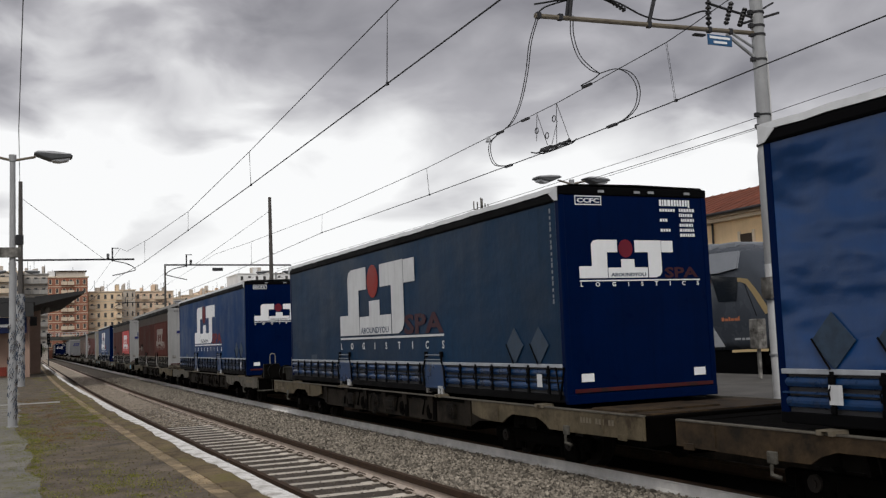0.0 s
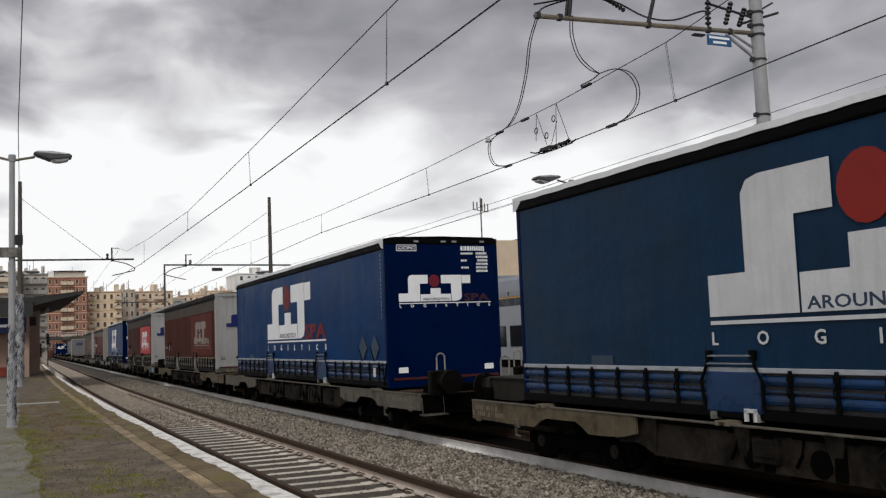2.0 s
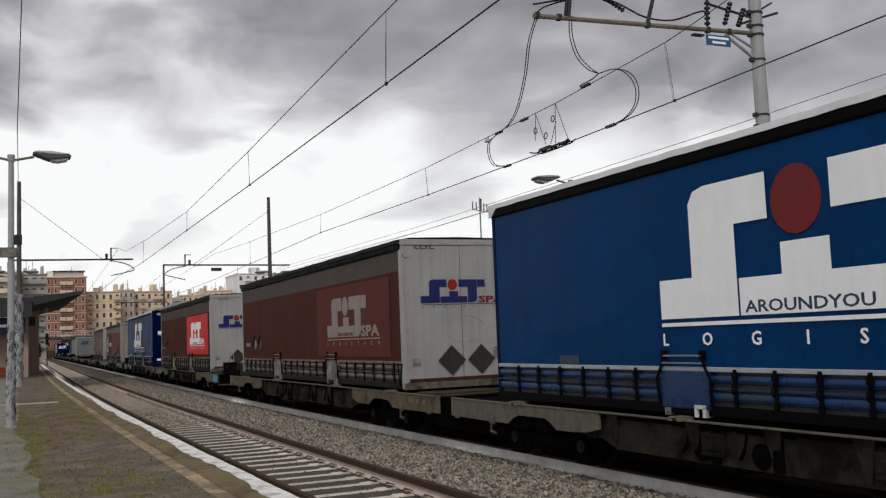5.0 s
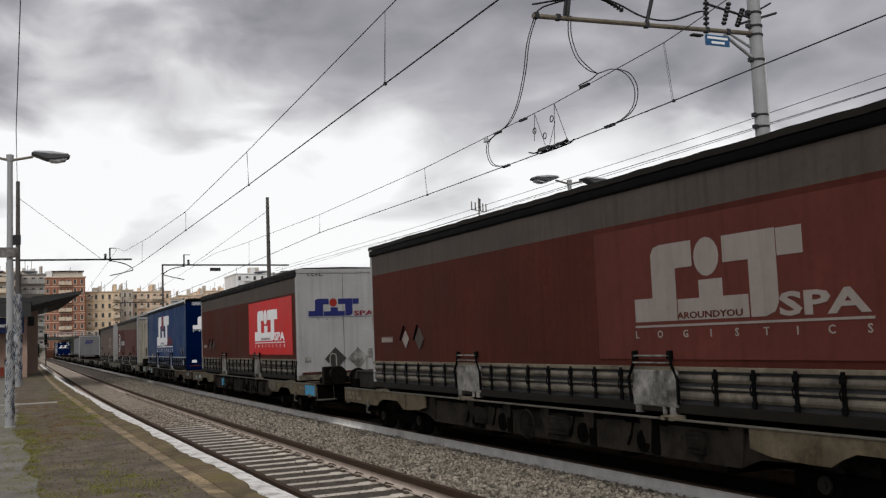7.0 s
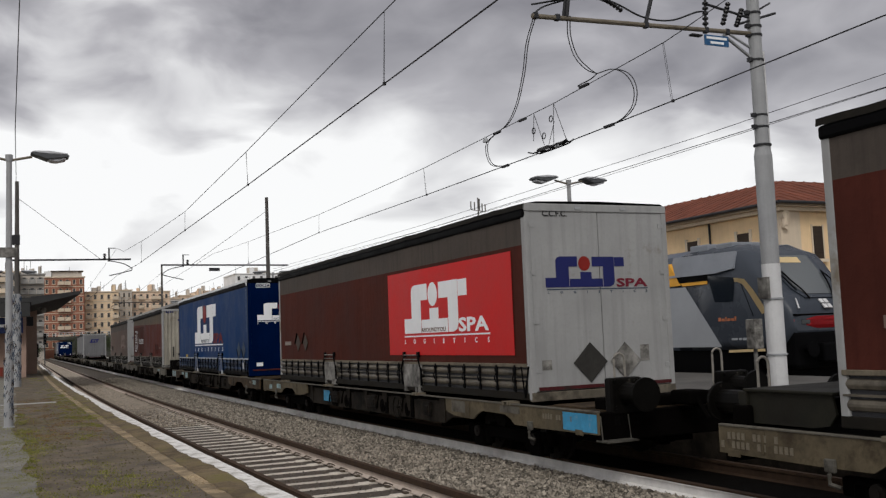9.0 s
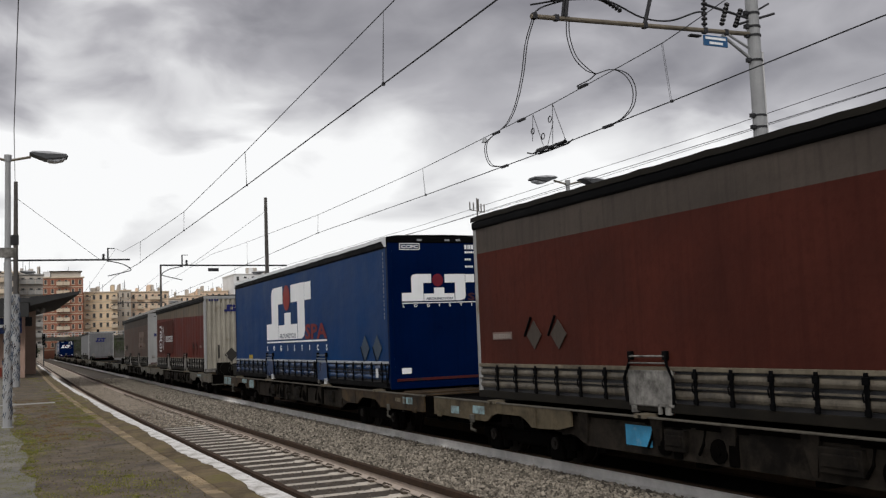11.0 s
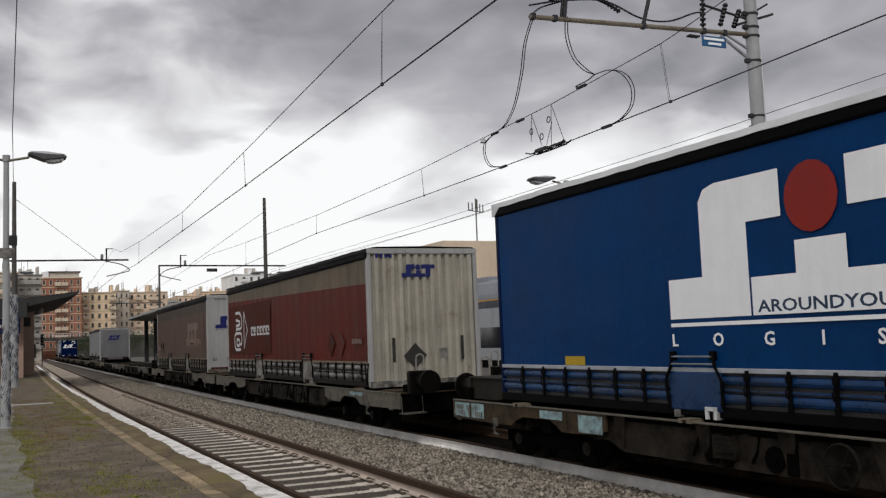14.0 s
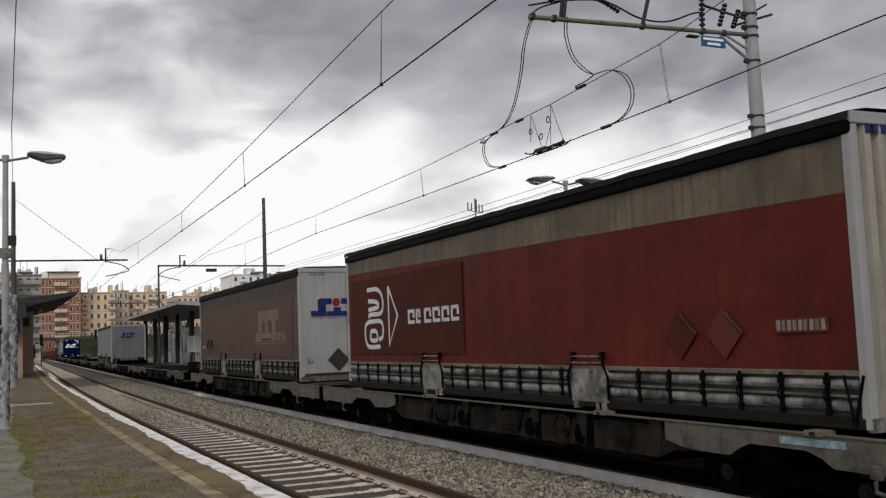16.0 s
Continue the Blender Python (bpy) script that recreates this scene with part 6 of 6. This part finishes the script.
def station_building():
    b = thing("station_building", "ochre plastered station building with red tiled hip roof", "building", "", pose(35, 35.9, 0))
    W, D, E = 26, 60, 7.5
    part("wall", boxes((0, W, 0, D, -.6, E)), PLASTER, b, "ochre plaster walls")
    part("corner_pier", boxes((-.08, 1.2, -.08, 1.2, -.6, E - .3)), CREAM, b, "cream corner pilaster")
    part("cornice", boxes((-.35, W + .3, -.35, D, E - .30, E - .1), (-.6, W + .3, -.6, D, E - .1, E + .08), bev=.03), CREAM, b, "cream cornice")
    part("string_course", boxes((-.12, W, -.12, D, 3.75, 3.95), bev=.02), CREAM, b)
    bm = bmesh.new()
    o = .8
    lo = [bm.verts.new(v) for v in ((-o, -o, E + .08), (W + o, -o, E + .08), (W + o, D, E + .08), (-o, D, E + .08))]
    hi = [bm.verts.new(v) for v in ((5.0, 5.0, E + 2.2), (W - 5, 5.0, E + 2.2), (W - 5, D, E + 2.2), (5, D, E + 2.2))]
    for i in range(4):
        bm.faces.new((lo[i], lo[(i + 1) % 4], hi[(i + 1) % 4], hi[i]))
    bm.faces.new(hi)
    bm.faces.new(lo[::-1])
    r = part("roof", bm, TILES, b, "weathered red tile roof")
    bm = bmesh.new()
    for i in range(76):
        y = -o + .4 + i * .8
        if y < D:
            a = min(1, max(0, (y + o) / 5.8))
            part("tile_ridge", rod(bmesh.new(), (-o, y, E + .1), (-o + 5.8 * a, y, E + .1 + 2.12 * a), .025, seg=4), TILES, r)
    for i in range(30):
        x = -o + .4 + i * .8
        a = min(1, max(0, (x + o) / 5.8))
        part("tile_ridge", rod(bmesh.new(), (x, -o, E + .1), (x, -o + 5.8 * a, E + .1 + 2.12 * a), .025, seg=4), TILES, r)
    part("gutter", rods(((-.85, -.85, E + .06), (W, -.85, E + .06), .08), ((-.85, -.85, E + .06), (-.85, D, E + .06), .08)), DARKSTEEL, r)
    part("downpipe", rods(((-.1, 5.1, -.5), (-.1, 5.1, E - .1), .06)), DARKSTEEL, b)

    def window(x, y, front, z0, z1, w):
        f = (lambda u, v, o_: (x + u, -.01 - o_, v)) if front else (lambda u, v, o_: (-.01 - o_, y + u, v))
        n = part("window", prism(bmesh.new(), [(-w / 2, z0), (w / 2, z0), (w / 2, z1), (-w / 2, z1)], f, .05), SHUTTER, b, "brown louvred shutters")
        if front:
            part("sill", boxes((x - w / 2 - .15, x + w / 2 + .15, -.22, 0, z0 - .15, z0)), CREAM, n)
            part("frame", boxes((x - w / 2 - .07, x - w / 2, -.075, 0, z0, z1 + .07), (x + w / 2, x + w / 2 + .07, -.075, 0, z0, z1 + .07)), CREAM, n)
            for k in range(7):
                z = z0 + .12 + k * (z1 - z0 - .2) / 7
                part("slat", boxes((x - w / 2 + .06, x + w / 2 - .06, -.09, -.06, z, z + .1)), SHUTTER, n)
        else:
            part("sill", boxes((-.22, 0, y - w / 2 - .15, y + w / 2 + .15, z0 - .15, z0)), CREAM, n)
            part("frame", boxes((-.09, 0, y - w / 2 - .16, y - w / 2, z0, z1 + .15), (-.09, 0, y + w / 2, y + w / 2 + .16, z0, z1 + .15)), CREAM, n)

    for x in (2.35, 4.67, 7.0, 9.3, 11.6, 13.9):
        window(x, 0, True, 4.85, 6.5, .66)
        window(x, 0, True, 1.2, 3.0, .85)
        f = lambda u, v, o_, x=x: (x + u, -.01 - o_, v)
        arc = [(-.6, 3.0)] + [(.6 * math.cos(a), 3.0 + .5 * math.sin(a)) for a in np.linspace(math.pi, 0, 9)] + [(.6, 3.0)]
        part("arch", prism(bmesh.new(), arc[1:-1], f, .08), CREAM, b)
    for y in (2.6, 6.6, 10.6, 14.6, 18.6, 22.6, 26.6, 30.6, 34.6):
        window(0, y, False, 5.0, 6.4, .9)
        window(0, y, False, 1.2, 3.2, 1.0)
    part("scroll_ornament", rod(rod(rods(((.1, -.2, E - 1.0), (.1, -.2, E - .35), .17)), (.1, -.34, E - .5), (.1, -.04, E - .5), .24), (.1, -.3, E - 1.05), (.1, -.06, E - 1.05), .15), CREAM, b, "cream scrolled corner ornament")
    return b


station_building()
ant = thing("roof_antenna", "small array antenna on a roof mast", "antenna", "", pose(30, 58.6, 0))
part("mast", rods(((0, 0, 8), (0, 0, 11.1), .05)), GREYSTEEL, ant)
part("dipole", rods(((-.8, -.5, 10.2), (.8, .5, 10.2), .03), *[((x, x * .62, 10.2), (x, x * .62, 10.75 + .3 * (abs(x) < .3)), .045) for x in (-.8, -.4, .15, .45, .8)]), GREYSTEEL, ant)
tagged(part("roof_block", boxes((27, 34, 57.8, 66, -.6, 8.1), bev=.05), CREAM), "plain cream technical block behind the platforms", "building")

# ---- far apartment blocks ----
PANE = glassy("far_window_glass", (0.035, 0.033, 0.032), 0.3)
BRICKWALL = mat("orange_brick_wall", (0.36, 0.158, 0.104), 0.9, var=0.2, scale=0.3, fine=3, bump=0.2, streak=0.1)
# far wall colours below are raised to stand in for haze
OCHREWALL = mat("ochre_block_wall", (0.84, 0.66, 0.45), 0.9, var=0.14, scale=0.2, fine=3, bump=0.1, streak=0.2)
SANDWALL = mat("sand_block_wall", (0.78, 0.60, 0.45), 0.9, var=0.14, scale=0.2, fine=3, bump=0.1, streak=0.2)
GREYWALL = mat("grey_block_wall", (0.55, 0.50, 0.44), 0.9, var=0.14, scale=0.2, fine=3, bump=0.1, streak=0.2)
PALEWALL = mat("pale_block_wall", (0.78, 0.78, 0.77), 0.9, var=0.1, scale=0.2, fine=3, bump=0.1)


def apartment_block(x0, x1, y, depth, top, wall, label, cols, rows, z0=2.0, balconies=(), band=CREAM, attic=False):
    b = thing("apartment_building", label, "building", "apartment blocks", pose(x0, y, 0))
    W = x1 - x0
    part("wall", boxes((0, W, 0, depth, -.6, top)), wall, b)
    part("roof_slab", boxes((-.3, W + .3, -.3, depth, top, top + .35), bev=.04), band, b)
    random.seed(int(x0 * 10))
    if attic:
        part("attic_storey", boxes((W * .22, W - .6, 1.2, depth - 1, top + .3, top + 1.9), bev=.03), GREYWALL, b, "grey set-back attic storey")
        part("attic_roof", boxes((W * .18, W - .2, .6, depth - .5, top + 1.9, top + 2.15), bev=.02), SHUTTER, b, "dark attic roof edge")
        part("roof_hut", boxes((.4, W * .2, .8, 6, top + .3, top + 2.0)), PALEWALL, b, "white rooftop hut")
    for k in range(2 if attic else 6):
        a, wd = random.uniform(.02, .86) * W, random.uniform(.05, .14) * W
        part("roof_hut", boxes((a, a + wd, 1.5 + k * .6, 5 + k * .4, top + .3, top + .35 + random.uniform(.5, 2.6))), wall if k % 2 else GREYWALL, b)
    for k in range(4):
        a = random.uniform(.05, .95) * W
        part("aerial", rods(((a, 3, top), (a, 3, top + random.uniform(2, 4)), .05), seg=4), DARKSTEEL, b)
    for r in range(rows + 1):
        z = z0 + (top - z0) * r / rows
        part("floor_band", boxes((-.04, W + .04, -.1, .0, z - .12, z + .1)), band, b)
    ww, wh = W / cols * .34, (top - z0) / rows * .48
    first = None
    for r in range(rows):
        for c in range(cols):
            x, z = W * (c + .5) / cols, z0 + (top - z0) * (r + .28) / rows
            if first is None:
                first = part("window", boxes((-ww / 2, ww / 2, -.06, .05, 0, wh)), PANE, b, "dark window")
                fr = part("sill", boxes((-ww / 2 - .15, ww / 2 + .15, -.25, 0, -.15, 0), (-ww / 2 - .12, -ww / 2, -.1, 0, 0, wh + .1), (ww / 2, ww / 2 + .12, -.1, 0, 0, wh + .1)), band, first)
                first.location = (x, 0, z)
            else:
                o = share(first, "window", b, pose(x, 0, z))
                share(fr, "sill", o, Matrix())
            if c in balconies:
                bw = W / cols * .46
                bl = part("balcony", boxes((x - bw, x + bw, -1.2, 0, z - .35, z - .2), (x - bw, x + bw, -1.2, -1.1, z - .2, z + .75), bev=.02), band, b)
                part("balcony_rail", rods(((x - bw, -1.2, z + .85), (x + bw, -1.2, z + .85), .05)), DARKSTEEL, bl)
    # the side towards the line
    first = None
    for r in range(rows):
        for c in range(3):
            y_, z = depth * (c + .5) / 3, z0 + (top - z0) * (r + .28) / rows
            for sx in (W + .01,):
                o = part("window", boxes((sx - .05, sx + .05, y_ - .6, y_ + .6, z, z + wh)), PANE, b) if first is None else share(first, "window", b, pose(0, y_ - fy, z - fz))
                if first is None:
                    first, fy, fz = o, y_, z
    return b


FAROFF = 1.55


def far_block(x0, x1, y, top, wall, label, cols, rows, **more):
    """A block given on the plane where it would be two thirds its size."""
    k = FAROFF
    apartment_block(x0 * k, x1 * k, y * k, 20, 1.7256 + (top - 1.7256) * k, wall, label, cols, rows, z0=2.4, **more)


far_block(8.3, 15.7, 200, 15.9, BRICKWALL, "orange brick apartment block with pale balconies", 6, 8, balconies=(2, 3), attic=True)
far_block(16.2, 22.6, 205, 13.2, OCHREWALL, "ochre plaster apartment block with dark windows", 5, 6, balconies=(0, 4))
# a building's shaded side, built as its own block in a greyer colour
far_block(22.9, 26.0, 212, 13.9, GREYWALL, "narrow grey-brown apartment block", 3, 6)
far_block(26.3, 34.2, 215, 13.7, SANDWALL, "sand-coloured apartment block with rooftop huts", 6, 6, balconies=(1, 3, 4))
far_block(34.4, 38.4, 225, 12.6, GREYWALL, "grey-brown apartment block behind the line", 3, 5, balconies=(1,))
far_block(38.6, 45.0, 228, 13.4, SANDWALL, "pale sand apartment block further off", 5, 6)
far_block(3.5, 7.0, 165, 13.9, GREYWALL, "grey apartment block with rows of balconies", 3, 7, balconies=(0, 1, 2), band=CONCRETE)
far_block(-8.0, 3.3, 160, 13.9, GREYWALL, "grey apartment block behind the station canopy", 6, 7, balconies=(1, 4))
far_block(53.0, 66.0, 235, 18.8, PALEWALL, "white apartment block showing its upper storeys", 7, 8, band=PALEWALL, balconies=(1, 5))
far_block(45.2, 52.6, 240, 15.0, SANDWALL, "sand-coloured apartment block with flat roof", 5, 6)


CANOPY = mat("dark_canopy_steel", (0.04, 0.04, 0.04), 0.7, var=0.2, scale=1, fine=20)

# ---- far end of the line: wall, trees ----
LEAF = mat("dull_green_leaves", (0.05, 0.065, 0.028), 0.8, var=0.4, scale=3, per_piece=0.4)
BARK = mat("grey_bark", (0.09, 0.075, 0.06), 0.9, var=0.3, scale=6)


def leaf(q):
    x, y, z, s = q
    R = Euler([random.uniform(0, 6.3) for _ in range(3)]).to_matrix()
    return [tuple(R @ Vector(v) * s + Vector((x, y, z))) for v in ((-.5, 0, 0), (0, -.22, 0), (.6, 0, .05), (0, .22, 0))], [(0, 1, 2, 3)]


def tree(x, y, h, w, label):
    t = thing("tree", label, "tree", "trees at the line's far end", pose(x, y, -.6))
    bm = bmesh.new()
    rod(bm, (0, 0, 0), (0, 0, h * .5), .16, .08, seg=8)
    limbs = []
    for k in range(8):
        a, e = k * 2.4, random.uniform(.5, 1.0)
        q = Vector((math.cos(a) * w * .42 * e, math.sin(a) * w * .42 * e, h * random.uniform(.5, .95)))
        rod(bm, (0, 0, h * random.uniform(.25, .48)), q, .05, .02, seg=5)
        limbs.append(q)
    part("trunk", bm, BARK, t)
    vs, fs = [], []
    for q in limbs:
        for _ in range(170):
            d = Vector([random.gauss(0, 1) for _ in range(3)]) * w * .15
            v, f = leaf((*(q + d), .32))
            fs += [tuple(i + len(vs) for i in g) for g in f]
            vs += v
    me = bpy.data.meshes.new("crown")
    me.from_pydata(vs, [], fs)
    me.materials.append(LEAF)
    c = new("crown", me)
    c.parent = t


random.seed(11)
for x, y, h, w in ((4.6, 182, 2.8, 2.6), (3.0, 172, 2.6, 2.4), (5.8, 200, 3.4, 3.4), (27, 175, 5.5, 5), (34, 185, 6, 6), (19.5, 205, 4.5, 4.5), (5.0, 262, 5.0, 5.0), (7.4, 288, 6.0, 5.0), (1.5, 275, 6.5, 6.0), (20.5, 288, 5.5, 6.0), (25.5, 292, 6.0, 6.5), (31.0, 290, 5.5, 6.0), (37.0, 293, 6.5, 7.0)):
    tree(x, y, h, w, "small dull green tree beside the far line")


BRIDGE = mat("dark_stained_concrete", (0.085, 0.082, 0.075), 0.9, var=0.3, scale=0.4, fine=6, bump=0.2, streak=0.4)


def overbridge():
    b = thing("road_bridge", "grey concrete road bridge across the line's far end", "bridge", "", pose(0, 301, 0))
    part("abutment", boxes((-6, 7.5, 0, 5, -.6, 5.0), bev=.05), BRIDGE, b, "grey abutment wall")
    part("abutment", boxes((18.5, 92, 0, 5, -.6, 5.0), bev=.05), BRIDGE, b, "grey abutment wall")
    part("deck", boxes((-6, 92, -.4, 5.4, 5.0, 6.0), bev=.05), BRIDGE, b)
    for k in range(40):
        part("railing_post", boxes((-5.9 + k * 2.4, -5.8 + k * 2.4, -.3, -.2, 6.0, 7.1)), POLEWHITE, b)
    for z in (6.5, 7.1):
        part("railing", boxes((-6, 92, -.3, -.2, z - .06, z + .06)), POLEWHITE, b, "pale railing")
    return b


overbridge()


def signal(x, y, h):
    s = thing("railway_signal", "dark multi-lamp colour light signal on a post", "signal", "signals at the line's far end", pose(x, y, -.3))
    part("post", rods(((0, 0, 0), (0, 0, h), .07)), DARKSTEEL, s)
    part("lamp_plate", boxes((-.2, .2, -.1, -.05, h - .2, h + 1.3), bev=.04), BLACK, s)
    for k in range(3):
        part("hood", rod(bmesh.new(), (0, -.3, h + .1 + k * .45), (0, -.1, h + .1 + k * .45), .1, seg=12), DARKSTEEL, s)
    return s


signal(4.2, 118, 1.7)
signal(6.0, 140, 3.2)
signal(15.6, 170, 4.2)


# ---- station canopy on the near platform ----
PINKSTONE = mat("pinkish_stone_cladding", (0.36, 0.25, 0.20), 0.85, var=0.18, scale=1, fine=18, bump=0.2)


def canopy():
    c = thing("station_canopy", "dark steel platform canopy on stone-clad pillars", "canopy", "", pose(0, 0, 0))
    part("roof_slab", prism(bmesh.new(), [(52, 4.22), (52, 4.45), (72, 4.45), (72, 4.22)], lambda u, v, o: (-8 + o, u, v), 9.6), CANOPY, c)
    bm = bmesh.new()
    q = [(1.6, 4.05), (3.9, 4.60), (3.9, 4.74), (1.6, 4.48)]
    vs = [[bm.verts.new((x, y, z)) for x, z in q] for y in (52, 72)]
    for i in range(4):
        bm.faces.new((vs[0][i], vs[0][(i + 1) % 4], vs[1][(i + 1) % 4], vs[1][i]))
    bm.faces.new(vs[0][::-1])
    bm.faces.new(vs[1])
    part("eave", bm, CANOPY, c, "pale up-swept canopy edge")
    part("fascia", boxes((-8, 1.55, 51.9, 52.0, 3.5, 4.2)), CANOPY, c)
    for x, y in ((1.1, 53.5), (1.9, 62), (1.9, 70), (-3, 53.5)):
        part("pillar", boxes((x - .32, x + .32, y - .3, y + .3, PLAT, 4.3), bev=.02), PINKSTONE, c, "pinkish stone-clad pillar")
    part("kiosk_wall", boxes((-8, .8, 54, 54.3, PLAT, 2.75)), PINKSTONE, c, "pinkish lower wall")
    part("red_panel", boxes((-8, .35, 53.9, 54.0, PLAT + .1, 1.05)), mat("dull_red_panel", (0.24, 0.05, 0.035), 0.6), c, "dull red panel")
    s = part("station_sign", boxes((-4, 1.25, 52.5, 52.6, 2.72, 3.5), bev=.01), mat("navy_sign", (0.012, 0.02, 0.07), 0.4), c, "navy station sign")
    for x0, x1 in ((-.35, -.15), (-.1, .0), (.05, .45), (.5, .95)):
        part("text_bar", boxes((x0, x1, 52.47, 52.495, 3.02, 3.16)), WHITE, s)
    part("loudspeaker", rod(bmesh.new(), (2.1, 55, 4.0), (2.3, 54.7, 3.9), .08, .16, seg=10), GREYSTEEL, c)
    part("hanging_display", boxes((1.45, 1.9, 58, 58.3, 3.2, 3.7), bev=.02), DARKSTEEL, c)
    return c


canopy()


def shelter():
    s = thing("platform_shelter", "flat-roofed island platform shelter on grey columns", "shelter", "", pose(0, 0, 0))
    bm = bmesh.new()
    q = [(10.4, 4.60), (14.6, 4.25), (18.2, 4.62), (18.2, 4.82), (10.4, 4.80)]
    vs = [[bm.verts.new((x + bend(y) * .9, y, z)) for x, z in q] for y in (66, 100)]
    for i in range(5):
        bm.faces.new((vs[0][i], vs[0][(i + 1) % 5], vs[1][(i + 1) % 5], vs[1][i]))
    bm.faces.new(vs[0][::-1])
    bm.faces.new(vs[1])
    bmesh.ops.recalc_face_normals(bm, faces=bm.faces)
    part("roof", bm, CONCRETE, s, "pale concrete butterfly roof")
    for y in (68, 74, 80, 86, 92, 98):
        for x in (13.6, 15.6):
            part("column", boxes((x - .18, x + .18, y - .18, y + .18, PLAT - .06, 4.5), bev=.02), CANOPY, s, "dark shelter column")
    part("waiting_room", boxes((14.2, 16.6, 76, 90, PLAT - .06, 3.3), bev=.03), PALEWALL, s, "pale waiting-room walls")
    for y in (77, 79.5, 82, 84.5, 87):
        part("window", boxes((14.17, 14.22, y, y + 1.6, 1.4, 2.9)), PANE, s)
    return s


shelter()
for y in (70.5, 73):
    bnch = thing("notice_case", "white glazed notice case on the island platform", "notice board", "notice cases", pose(12.6 + bend(y), y, PLAT - .05))
    part("case", boxes((-.6, .6, -.06, .06, .9, 2.1), bev=.02), POLEWHITE, bnch)
    part("leg", boxes((-.5, -.44, -.03, .03, 0, .9)), GREYSTEEL, bnch)
    part("leg", boxes((.44, .5, -.03, .03, 0, .9)), GREYSTEEL, bnch)


def fence(x, y0, n, label):
    f = thing("platform_fence", label, "fence", "", pose(x, y0, -.1))
    for i in range(n):
        part("post", boxes((-.04, .04, i * 2 - .04, i * 2 + .04, 0, 1.4)), GALV, f)
    for z in (.5, .9, 1.3):
        part("rail", rods(((0, 0, z), (0, 2 * (n - 1), z), .03)), GALV, f)
    return f


fence(23.5, 14, 14, "grey tubular steel fence behind the far track")

# ---- sleepers last ----
random.seed(4)
lay_sleepers(near_track, NEAR, 0.0, 7.0, 150, 60)
lay_sleepers(far_track, FAR, -0.19, 6.0, 80, 0)


def motions():
    ts = [i * .5 for i in range(33)]
    for ob, y0, z in MOVERS:
        walk(ob, [(t, on_line(y0 - gone(t), z)) for t in ts])
    # wheels of 0.365 m turn with the way run
    tw = [i / 15 for i in range(241)]
    for o in WHEELS:
        y, z = o.location.y, o.location.z
        walk(o, [(t, pose(0, y, z, math.degrees(gone(t) / .365) % 360, 0, 0)) for t in tw])


motions()
